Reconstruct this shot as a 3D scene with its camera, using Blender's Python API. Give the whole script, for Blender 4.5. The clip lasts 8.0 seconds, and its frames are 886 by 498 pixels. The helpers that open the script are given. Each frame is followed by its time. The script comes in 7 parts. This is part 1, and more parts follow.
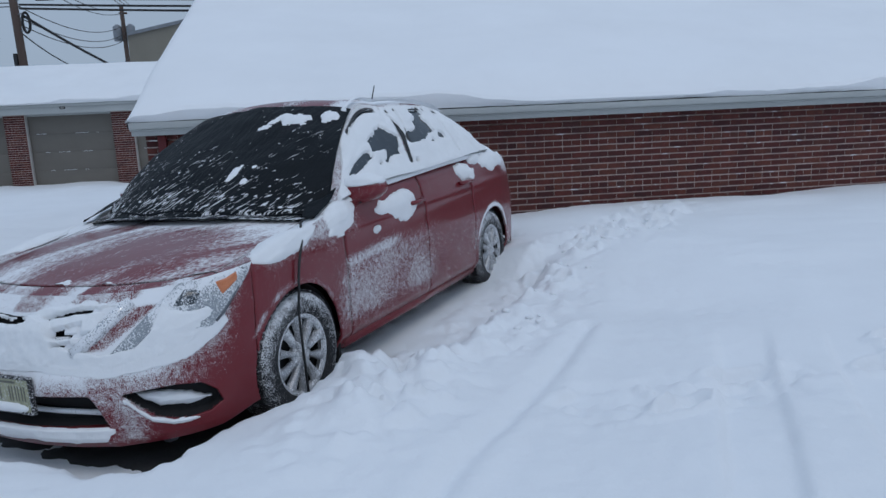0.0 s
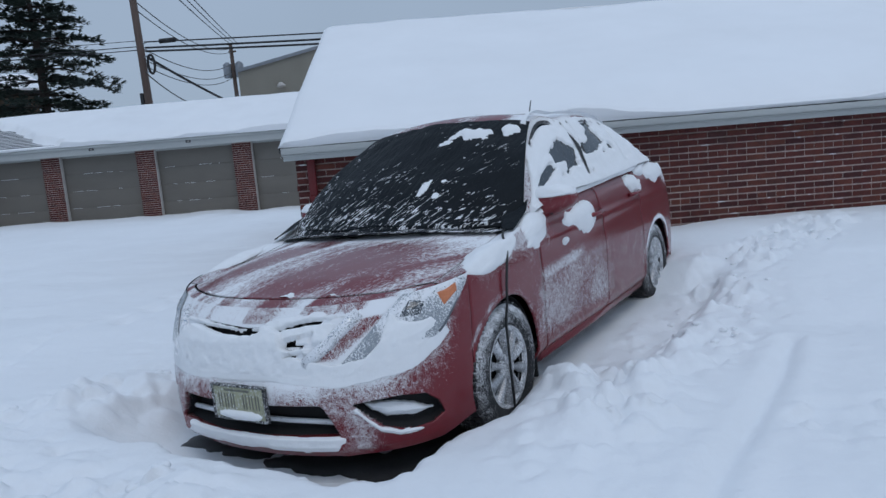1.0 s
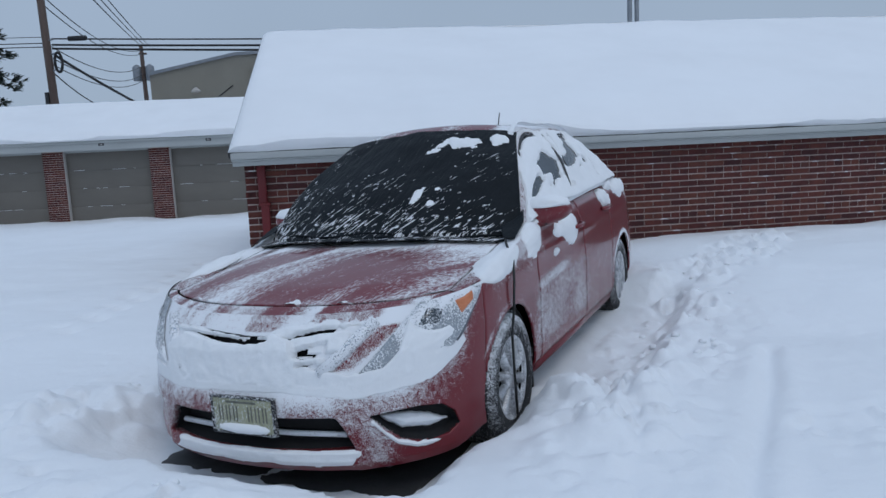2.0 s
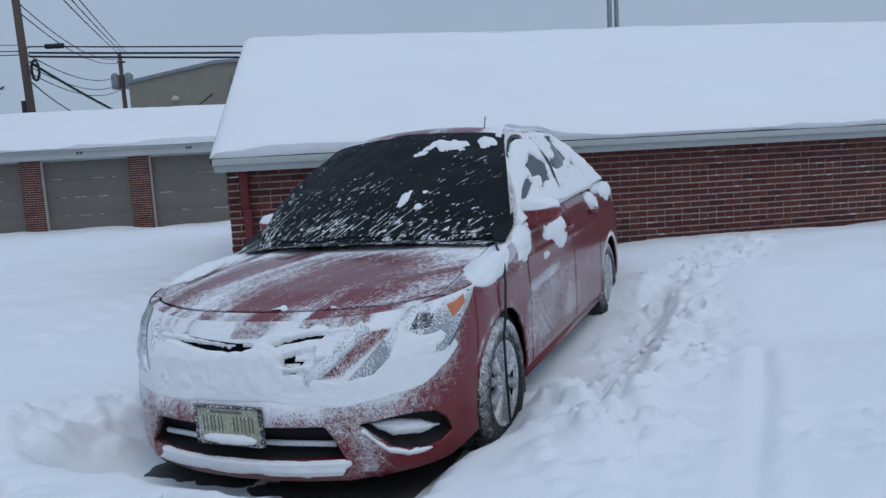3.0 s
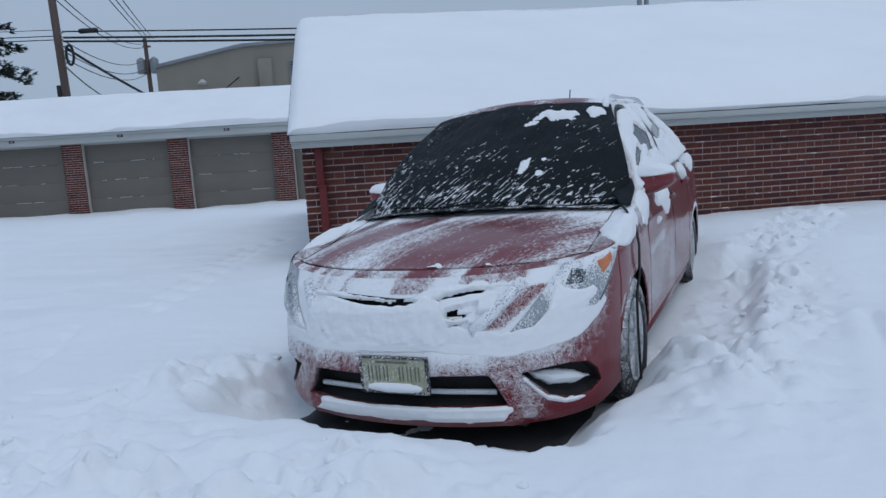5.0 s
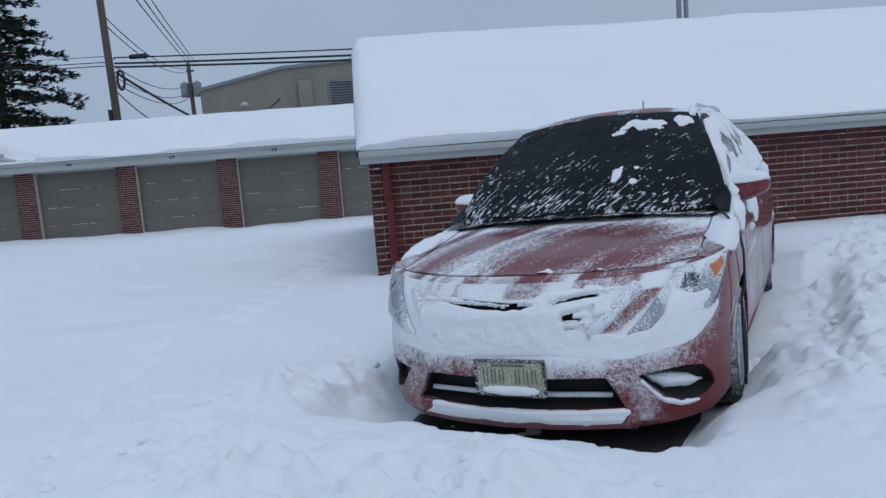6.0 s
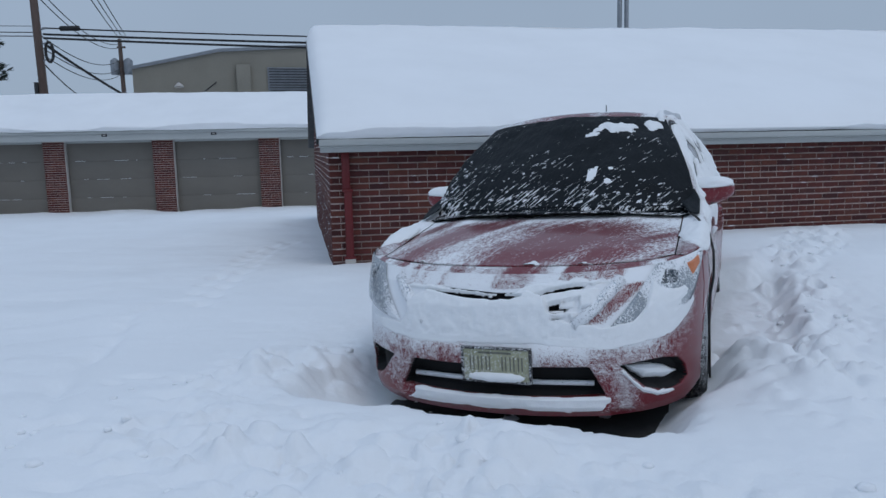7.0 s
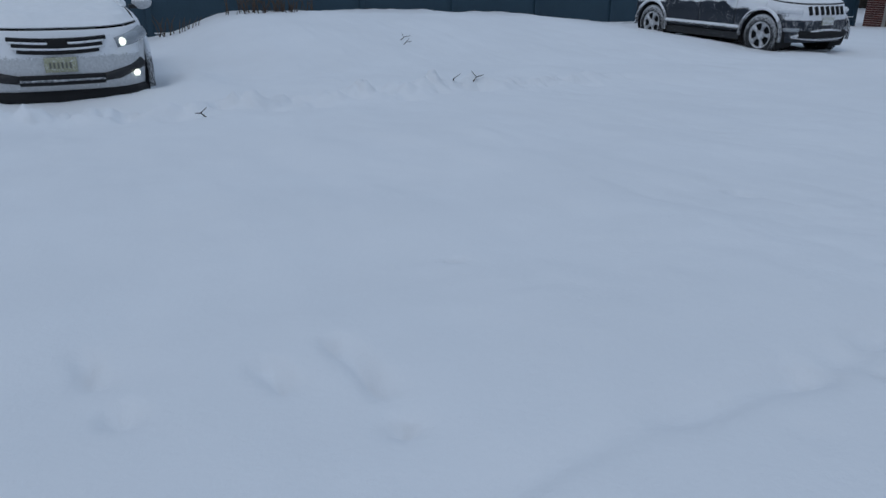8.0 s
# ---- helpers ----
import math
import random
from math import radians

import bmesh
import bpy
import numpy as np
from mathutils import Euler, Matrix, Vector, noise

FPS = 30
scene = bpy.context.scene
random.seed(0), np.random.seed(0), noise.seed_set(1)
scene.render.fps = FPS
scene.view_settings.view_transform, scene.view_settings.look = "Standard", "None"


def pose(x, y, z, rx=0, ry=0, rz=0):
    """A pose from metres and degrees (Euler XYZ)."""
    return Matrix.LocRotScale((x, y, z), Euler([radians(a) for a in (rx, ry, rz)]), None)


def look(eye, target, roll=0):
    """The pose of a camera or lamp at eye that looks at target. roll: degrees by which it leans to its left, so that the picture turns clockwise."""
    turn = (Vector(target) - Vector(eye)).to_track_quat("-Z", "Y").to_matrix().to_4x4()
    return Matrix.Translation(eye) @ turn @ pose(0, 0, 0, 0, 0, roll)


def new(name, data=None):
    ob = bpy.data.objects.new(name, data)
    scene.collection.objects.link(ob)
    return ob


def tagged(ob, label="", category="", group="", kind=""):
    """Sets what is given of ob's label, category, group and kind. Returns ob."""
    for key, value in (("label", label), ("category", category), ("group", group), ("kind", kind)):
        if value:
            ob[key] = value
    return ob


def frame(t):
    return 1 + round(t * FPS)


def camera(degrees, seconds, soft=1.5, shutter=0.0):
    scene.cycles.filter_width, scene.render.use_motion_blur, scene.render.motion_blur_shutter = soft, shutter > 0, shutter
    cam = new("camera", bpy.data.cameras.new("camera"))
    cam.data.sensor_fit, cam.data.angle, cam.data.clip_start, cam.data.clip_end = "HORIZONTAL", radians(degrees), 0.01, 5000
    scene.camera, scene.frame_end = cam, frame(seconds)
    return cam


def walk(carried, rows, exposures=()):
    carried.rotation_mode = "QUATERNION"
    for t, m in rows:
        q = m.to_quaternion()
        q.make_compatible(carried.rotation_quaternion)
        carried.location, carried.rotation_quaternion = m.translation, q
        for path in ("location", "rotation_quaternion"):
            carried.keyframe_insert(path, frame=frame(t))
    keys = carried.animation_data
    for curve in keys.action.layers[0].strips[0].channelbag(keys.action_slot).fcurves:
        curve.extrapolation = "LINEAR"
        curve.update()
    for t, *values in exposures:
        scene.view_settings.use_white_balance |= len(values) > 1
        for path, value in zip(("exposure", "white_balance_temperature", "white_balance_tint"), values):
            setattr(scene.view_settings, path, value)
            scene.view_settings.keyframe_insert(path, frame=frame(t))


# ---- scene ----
cam = camera(62.3, 8.0)
PATH = [
    (0, (0.111, 0.096, 1.41), (0.083, 2.059, 1.03), -2.5),
    (0.5, (-0.211, 0.046, 1.409), (-0.464, 1.998, 1.055), -3.1),
    (1, (-0.425, 0.093, 1.378), (-0.701, 2.05, 1.075), -4.7),
    (1.5, (-0.657, 0.158, 1.381), (-0.874, 2.126, 1.103), -5.3),
    (2, (-0.869, 0.118, 1.367), (-0.904, 2.098, 1.087), -2.7),
    (2.2, (-0.886, 0.098, 1.337), (-0.861, 2.08, 1.072), -2.9),
    (3.5, (-0.944, 0.226, 1.343), (-0.946, 2.209, 1.081), -3.3),
    (4, (-1.126, 0.106, 1.343), (-1.144, 2.087, 1.069), -3.7),
    (5.5, (-1.62, -0.017, 1.278), (-1.678, 1.958, 0.968), -3.1),
    (6, (-1.8, -0.075, 1.278), (-1.928, 1.905, 1.027), -4.3),
    (6.5, (-1.948, -0.021, 1.269), (-2.056, 1.963, 1.042), -4.5),
    (7, (-2.066, -0.148, 1.266), (-2.007, 1.832, 0.995), -1.2),
    (7.3, (-2.139, -0.234, 1.25), (-2.264, 1.734, 0.92), 1.2),
    (7.5, (-2.204, -0.301, 1.252), (-2.67, 1.6, 0.841), 3.0),
    (7.6, (-2.241, -0.312, 1.238), (-2.97, 1.489, 0.766), 3.5),
    (7.7, (-2.266, -0.343, 1.234), (-3.29, 1.286, 0.69), 3.5),
    (7.8, (-2.313, -0.356, 1.222), (-3.62, 1.028, 0.609), 2.9),
    (7.9, (-2.341, -0.371, 1.218), (-3.887, 0.706, 0.547), 1.8),
    (8, (-2.382, -0.393, 1.204), (-4.093, 0.356, 0.488), 0.5),
]
walk(cam, [(t, look(eye, target, roll)) for t, eye, target, roll in PATH], [(0, -0.22), (0.5, -0.15), (4.0, -0.13), (6.2, -0.14), (7.0, -0.21), (7.5, -0.21), (7.7, -0.30), (8.0, -0.59)])

# ---------------------------------------------------------------- light
scene.view_settings.exposure = 0.0
world = bpy.data.worlds.new("overcast_sky")
scene.world = world
world.use_nodes = True
wn, wl = world.node_tree.nodes, world.node_tree.links
wn.clear()
w_out = wn.new("ShaderNodeOutputWorld")
w_bg = wn.new("ShaderNodeBackground")
w_sky = wn.new("ShaderNodeTexSky")
w_sky.sky_type = "NISHITA"
w_sky.sun_disc = False
w_sky.sun_elevation = radians(38)
w_sky.sun_rotation = radians(150)
w_sky.dust_density = 3.0
# snow cloud over the blue: darker at the horizon, brighter overhead
w_co = wn.new("ShaderNodeTexCoord")
w_sep = wn.new("ShaderNodeSeparateXYZ")
w_ramp = wn.new("ShaderNodeValToRGB")
w_ramp.color_ramp.elements[0].position = 0.0
w_ramp.color_ramp.elements[0].color = (5.0, 6.4, 8.35, 1)
w_ramp.color_ramp.elements[1].position = 0.9
w_ramp.color_ramp.elements[1].color = (7.1, 9.4, 12.95, 1)
w_mid = w_ramp.color_ramp.elements.new(0.32)
w_mid.color = (5.3, 6.8, 9.05, 1)
w_cl = wn.new("ShaderNodeTexNoise")
w_cl.inputs["Scale"].default_value = 2.2
w_cl.inputs["Detail"].default_value = 5
w_mix = wn.new("ShaderNodeMix")
w_mix.data_type = "RGBA"
w_mix.inputs[0].default_value = 0.93
w_mul = wn.new("ShaderNodeMix")
w_mul.data_type = "RGBA"
w_mul.blend_type = "MULTIPLY"
w_mul.inputs[0].default_value = 1.0
w_cr = wn.new("ShaderNodeMapRange")
w_cr.inputs["From Min"].default_value = 0.3
w_cr.inputs["From Max"].default_value = 0.7
w_cr.inputs["To Min"].default_value = 0.96
w_cr.inputs["To Max"].default_value = 1.04
wl.new(w_co.outputs["Generated"], w_sep.inputs[0])
wl.new(w_co.outputs["Generated"], w_cl.inputs["Vector"])
wl.new(w_sep.outputs["Z"], w_ramp.inputs[0])
wl.new(w_cl.outputs[0], w_cr.inputs["Value"])
wl.new(w_ramp.outputs[0], w_mul.inputs[6])
wl.new(w_cr.outputs[0], w_mul.inputs[7])
wl.new(w_sky.outputs[0], w_mix.inputs[6])
wl.new(w_mul.outputs[2], w_mix.inputs[7])
wl.new(w_mix.outputs[2], w_bg.inputs["Color"])
w_bg.inputs["Strength"].default_value = 0.073
wl.new(w_bg.outputs[0], w_out.inputs["Surface"])

sun = new("sun", bpy.data.lights.new("sun", "SUN"))
sun.data.energy = 0.5
sun.data.angle = radians(25)
sun.data.color = (1.0, 0.97, 0.93)
sun.matrix_world = look((0, 0, 30), (0 - 8, 14, 0))


# ---------------------------------------------------------------- tools
def part(name, bm, material, parent=None, label="", smooth=True):
    """Links a bmesh as one mesh object, under a thing or part if given."""
    me = bpy.data.meshes.new(name)
    bm.to_mesh(me)
    bm.free()
    if smooth:
        me.polygons.foreach_set("use_smooth", [True] * len(me.polygons))
    for m in material if isinstance(material, (list, tuple)) else [material]:
        me.materials.append(m)
    ob = new(name, me)
    if parent is not None:
        ob.parent = parent
    if label:
        ob["label"] = label
    return ob


def np_mesh(name, verts, faces, material, parent=None, label="", smooth=True, attrs=None):
    """A mesh object from numpy arrays of places and quads."""
    me = bpy.data.meshes.new(name)
    me.vertices.add(len(verts))
    me.vertices.foreach_set("co", np.asarray(verts, dtype=np.float32).ravel())
    faces = np.asarray(faces, dtype=np.int32)
    n, k = faces.shape
    me.loops.add(n * k)
    me.loops.foreach_set("vertex_index", faces.ravel())
    me.polygons.add(n)
    me.polygons.foreach_set("loop_start", np.arange(0, n * k, k, dtype=np.int32))
    me.polygons.foreach_set("use_smooth", np.full(n, smooth))
    for key, values in (attrs or {}).items():
        me.attributes.new(key, "FLOAT", "POINT").data.foreach_set("value", np.asarray(values, dtype=np.float32).ravel())
    me.update(calc_edges=True)
    me.validate()
    me.materials.append(material)
    ob = new(name, me)
    if parent is not None:
        ob.parent = parent
    if label:
        ob["label"] = label
    return ob


def grid_faces(nu, nv, wrap=False):
    a = np.arange(nu * nv).reshape(nu, nv)
    if wrap:
        a = np.hstack([a, a[:, :1]])
    return np.stack([a[:-1, :-1], a[1:, :-1], a[1:, 1:], a[:-1, 1:]], -1).reshape(-1, 4)


def thing(name, m=None, label="", category="", group="", kind=""):
    ob = new(name)
    ob.empty_display_size = 0.2
    if m is not None:
        ob.matrix_world = m
    return tagged(ob, label, category, group, kind)


def add_box(bm, x0, y0, z0, x1, y1, z1, bevel=0.0, m=None):
    r = bmesh.ops.create_cube(bm, size=1.0)
    vs = r["verts"]
    for v in vs:
        v.co = Vector(((x0 + x1) / 2 + v.co.x * (x1 - x0), (y0 + y1) / 2 + v.co.y * (y1 - y0), (z0 + z1) / 2 + v.co.z * (z1 - z0)))
    if bevel > 0:
        es = list({e for v in vs for e in v.link_edges})
        vs = list({v for f in bmesh.ops.bevel(bm, geom=es, offset=bevel, segments=2, affect="EDGES", profile=0.5)["faces"] for v in f.verts} | {v for v in vs if v.is_valid})
    if m is not None:
        bmesh.ops.transform(bm, matrix=m, verts=[v for v in vs if v.is_valid])
    return vs


def box(x0, y0, z0, x1, y1, z1, bevel=0.0, m=None):
    bm = bmesh.new()
    add_box(bm, x0, y0, z0, x1, y1, z1, bevel, m)
    return bm


def add_tube(bm, points, r0, r1=None, sides=8, cap=True):
    """A tapered tube along points."""
    r1 = r0 if r1 is None else r1
    pts = [Vector(p) for p in points]
    n = len(pts)
    rings = []
    ref = Vector((0.13, 0.31, 0.94)).normalized()
    for i, p in enumerate(pts):
        d = (pts[min(i + 1, n - 1)] - pts[max(i - 1, 0)]).normalized()
        a = d.cross(ref)
        if a.length < 0.15:
            a = d.cross(Vector((1, 0, 0)))
        a.normalize()
        b = d.cross(a)
        r = r0 + (r1 - r0) * i / (n - 1)
        rings.append([bm.verts.new(p + (a * math.cos(k * 2 * math.pi / sides) + b * math.sin(k * 2 * math.pi / sides)) * r) for k in range(sides)])
    for i in range(n - 1):
        for k in range(sides):
            bm.faces.new((rings[i][k], rings[i][(k + 1) % sides], rings[i + 1][(k + 1) % sides], rings[i + 1][k]))
    if cap:
        bm.faces.new(rings[0][::-1])
        bm.faces.new(rings[-1])


def tube(points, r0, r1=None, sides=8):
    bm = bmesh.new()
    add_tube(bm, points, r0, r1, sides)
    return bm


def lathe(profile, seg=32, axis="y"):
    """A bmesh turned about an axis from (radius, along) pairs."""
    pr = np.array(profile, dtype=float)
    bm = bmesh.new()
    rows = []
    for r, h in pr:
        row = []
        for k in range(seg):
            c, s = math.cos(2 * math.pi * k / seg), math.sin(2 * math.pi * k / seg)
            row.append(bm.verts.new((r * c, h, r * s) if axis == "y" else (r * c, r * s, h)))
        rows.append(row)
    for i in range(len(rows) - 1):
        for k in range(seg):
            bm.faces.new((rows[i][k], rows[i][(k + 1) % seg], rows[i + 1][(k + 1) % seg], rows[i + 1][k]))
    bmesh.ops.remove_doubles(bm, verts=bm.verts[:], dist=1e-5)
    bmesh.ops.recalc_face_normals(bm, faces=bm.faces[:])
    return bm


def _lattice(ix, iy, seed):
    h = (ix.astype(np.int64) * 374761393 + iy.astype(np.int64) * 668265263 + seed * 974634777) & 0xFFFFFFFF
    h = ((h ^ (h >> 13)) * 1274126177) & 0xFFFFFFFF
    return ((h ^ (h >> 16)) & 0xFFFF) / 65535.0


def vnoise(x, y, seed=0):
    """Smooth value noise, -1 to 1."""
    x, y = np.asarray(x, float), np.asarray(y, float)
    ix, iy = np.floor(x), np.floor(y)
    fx, fy = x - ix, y - iy
    fx, fy = fx * fx * fx * (fx * (fx * 6 - 15) + 10), fy * fy * fy * (fy * (fy * 6 - 15) + 10)
    a, b = _lattice(ix, iy, seed), _lattice(ix + 1, iy, seed)
    c, d = _lattice(ix, iy + 1, seed), _lattice(ix + 1, iy + 1, seed)
    return 2 * ((a * (1 - fx) + b * fx) * (1 - fy) + (c * (1 - fx) + d * fx) * fy) - 1


def fbm(x, y, octaves=4, seed=0, gain=0.5):
    out, amp = 0.0, 1.0
    for k in range(octaves):
        c, s = math.cos(0.6 * k), math.sin(0.6 * k)
        out = out + amp * vnoise((c * x - s * y) * 2**k + 17.3 * k, (s * x + c * y) * 2**k - 9.1 * k, seed + k)
        amp *= gain
    return out


def sm(a, b, v):
    """Smooth step of v from a to b."""
    u = np.clip((np.asarray(v, float) - a) / (b - a), 0, 1)
    return u * u * (3 - 2 * u)


def curve_at(keys, u):
    """Catmull-Rom through rows of (u, values...)."""
    keys = np.array(keys, float)
    k, v = keys[:, 0], keys[:, 1:]
    u = np.atleast_1d(np.asarray(u, float))
    i = np.clip(np.searchsorted(k, u, "right") - 1, 0, len(k) - 2)
    h = (k[i + 1] - k[i])[:, None]
    f = np.clip((u - k[i]) / (k[i + 1] - k[i]), -0.3, 1.3)[:, None]
    m = np.gradient(v, k, axis=0)
    return (2 * f**3 - 3 * f**2 + 1) * v[i] + (f**3 - 2 * f**2 + f) * h * m[i] + (-2 * f**3 + 3 * f**2) * v[i + 1] + (f**3 - f**2) * h * m[i + 1]


# ---------------------------------------------------------------- materials
def nodes_of(name):
    m = bpy.data.materials.new(name)
    m.use_nodes = True
    nt = m.node_tree
    return m, nt.nodes, nt.links, nt.nodes["Principled BSDF"]


def noise_node(n, l, scale, detail=4, rough=0.55, coords=None, stretch=None):
    t = n.new("ShaderNodeTexNoise")
    t.inputs["Scale"].default_value = scale
    t.inputs["Detail"].default_value = detail
    t.inputs["Roughness"].default_value = rough
    if coords is None:
        coords = n.new("ShaderNodeTexCoord").outputs["Object"]
    if stretch:
        mp = n.new("ShaderNodeMapping")
        mp.inputs["Scale"].default_value = stretch
        l.new(coords, mp.inputs["Vector"])
        coords = mp.outputs[0]
    l.new(coords, t.inputs["Vector"])
    return t


def ramp_node(n, l, source, stops):
    r = n.new("ShaderNodeValToRGB")
    e = r.color_ramp.elements
    while len(e) < len(stops):
        e.new(0.5)
    for k, (p, c) in enumerate(stops):
        e[k].position = p
        e[k].color = c if len(c) == 4 else (*c, 1)
    l.new(source, r.inputs[0])
    return r


def bump_node(n, l, source, strength, distance, after=None):
    b = n.new("ShaderNodeBump")
    b.inputs["Strength"].default_value = strength
    b.inputs["Distance"].default_value = distance
    l.new(source, b.inputs["Height"])
    if after is not None:
        l.new(after.outputs[0], b.inputs["Normal"])
    return b


def surface(name, dark, light, rough=0.6, scale=6.0, grain=60.0, bump=0.2, metal=0.0, stretch=None, dist=0.004, spec=0.5):
    """A surface of two tones, mottled broadly and finely, with relief."""
    m, n, l, p = nodes_of(name)
    a = noise_node(n, l, scale, 5, 0.6, stretch=stretch)
    g = noise_node(n, l, grain, 3, 0.6, stretch=stretch)
    mx = n.new("ShaderNodeMath")
    mx.operation = "MULTIPLY_ADD"
    mx.inputs[1].default_value = 0.4
    l.new(g.outputs[0], mx.inputs[0])
    sc = n.new("ShaderNodeMath")
    sc.operation = "MULTIPLY"
    sc.inputs[1].default_value = 0.6
    l.new(a.outputs[0], sc.inputs[0])
    l.new(sc.outputs[0], mx.inputs[2])
    r = ramp_node(n, l, mx.outputs[0], [(0.3, dark), (0.7, light)])
    l.new(r.outputs[0], p.inputs["Base Color"])
    rr = n.new("ShaderNodeMapRange")
    rr.inputs["To Min"].default_value = max(0.02, rough - 0.1)
    rr.inputs["To Max"].default_value = min(1, rough + 0.1)
    l.new(a.outputs[0], rr.inputs["Value"])
    l.new(rr.outputs[0], p.inputs["Roughness"])
    p.inputs["Metallic"].default_value = metal
    p.inputs["Specular IOR Level"].default_value = spec
    if bump > 0:
        l.new(bump_node(n, l, g.outputs[0], bump, dist).outputs[0], p.inputs["Normal"])
    return m


def snow_material(name, tone=(0.86, 0.87, 0.89), broad=3.0, fine=90.0, relief=0.5, dist=0.01):
    m, n, l, p = nodes_of(name)
    a = noise_node(n, l, broad, 6, 0.6)
    g = noise_node(n, l, fine, 4, 0.65)
    lo = tuple(c * 0.955 for c in tone)
    r = ramp_node(n, l, a.outputs[0], [(0.3, lo), (0.65, tone)])
    l.new(r.outputs[0], p.inputs["Base Color"])
    p.inputs["Roughness"].default_value = 0.75
    p.inputs["Specular IOR Level"].default_value = 0.25
    b1 = bump_node(n, l, a.outputs[0], 0.25 * relief, dist * 6)
    b2 = bump_node(n, l, g.outputs[0], relief, dist, b1)
    l.new(b2.outputs[0], p.inputs["Normal"])
    return m


def frosted(name, base_builder, fleck=140.0, soft=0.115, stretch=None, turn=0.0):
    """A paint or trim that rime and blown snow cover where the mesh's 'frost' value is high: flecks at first, then a closed crust."""
    m, n, l, p = nodes_of(name)
    base_builder(n, l, p)
    at = n.new("ShaderNodeAttribute")
    at.attribute_name = "frost"
    co = n.new("ShaderNodeTexCoord").outputs["Object"]
    if stretch:
        mp = n.new("ShaderNodeMapping")
        mp.vector_type = "TEXTURE"
        mp.inputs["Rotation"].default_value = (0, 0, turn)
        mp.inputs["Scale"].default_value = stretch
        l.new(co, mp.inputs["Vector"])
        co = mp.outputs[0]
    f1 = noise_node(n, l, fleck, 3, 0.7, co)
    f2 = noise_node(n, l, fleck * 0.16, 4, 0.6, co)
    add = n.new("ShaderNodeMath")
    add.operation = "MULTIPLY_ADD"
    add.inputs[1].default_value = 0.74
    l.new(f1.outputs[0], add.inputs[0])
    sc = n.new("ShaderNodeMath")
    sc.operation = "MULTIPLY"
    sc.inputs[1].default_value = 0.26
    l.new(f2.outputs[0], sc.inputs[0])
    l.new(sc.outputs[0], add.inputs[2])
    # covered where frost > 1 - noise (spread about the middle)
    mr = n.new("ShaderNodeMapRange")
    mr.inputs["From Min"].default_value = 0.32
    mr.inputs["From Max"].default_value = 0.68
    l.new(add.outputs[0], mr.inputs["Value"])
    sm_ = n.new("ShaderNodeMath")
    sm_.operation = "ADD"
    l.new(mr.outputs[0], sm_.inputs[0])
    l.new(at.outputs["Fac"], sm_.inputs[1])
    edge = n.new("ShaderNodeMapRange")
    edge.interpolation_type = "SMOOTHSTEP"
    edge.inputs["From Min"].default_value = 1.045 - soft
    edge.inputs["From Max"].default_value = 1.045 + soft
    l.new(sm_.outputs[0], edge.inputs["Value"])
    snow = n.new("ShaderNodeBsdfPrincipled")
    snow.inputs["Base Color"].default_value = (0.84, 0.85, 0.87, 1)
    snow.inputs["Roughness"].default_value = 0.8
    snow.inputs["Specular IOR Level"].default_value = 0.2
    b = bump_node(n, l, edge.outputs[0], 0.6, 0.004)
    b2 = bump_node(n, l, f1.outputs[0], 0.4, 0.003, b)
    l.new(b2.outputs[0], snow.inputs["Normal"])
    mix = n.new("ShaderNodeMixShader")
    l.new(edge.outputs[0], mix.inputs[0])
    l.new(p.outputs[0], mix.inputs[1])
    l.new(snow.outputs[0], mix.inputs[2])
    l.new(mix.outputs[0], n["Material Output"].inputs["Surface"])
    return m


def red_paint(n, l, p):
    a = noise_node(n, l, 900.0, 2, 0.5)
    d = noise_node(n, l, 3.0, 5, 0.6)
    r = ramp_node(n, l, a.outputs[0], [(0.35, (0.135, 0.0025, 0.008)), (0.65, (0.190, 0.005, 0.013))])
    # pink mottle: dirt and frost film, with the snow's reflection painted in
    reflect_film = n.new("ShaderNodeMix")
    reflect_film.data_type = "RGBA"
    reflect_film.inputs[7].default_value = (0.22, 0.07, 0.08, 1)
    k = n.new("ShaderNodeMapRange")
    k.inputs["From Min"].default_value = 0.45
    k.inputs["From Max"].default_value = 0.8
    k.inputs["To Max"].default_value = 0.30
    l.new(d.outputs[0], k.inputs["Value"])
    l.new(k.outputs[0], reflect_film.inputs[0])
    l.new(r.outputs[0], reflect_film.inputs[6])
    l.new(reflect_film.outputs[2], p.inputs["Base Color"])
    p.inputs["Metallic"].default_value = 0.2
    p.inputs["Roughness"].default_value = 0.45
    p.inputs["Specular IOR Level"].default_value = 0.3
    p.inputs["Coat Weight"].default_value = 0.75
    p.inputs["Coat Roughness"].default_value = 0.12


def plain(color, rough=0.5, metal=0.0, grain=40.0):
    def build(n, l, p):
        a = noise_node(n, l, grain, 4, 0.6)
        lo = tuple(c * 0.75 for c in color)
        r = ramp_node(n, l, a.outputs[0], [(0.3, lo), (0.7, color)])
        l.new(r.outputs[0], p.inputs["Base Color"])
        p.inputs["Roughness"].default_value = rough
        p.inputs["Metallic"].default_value = metal
    return build


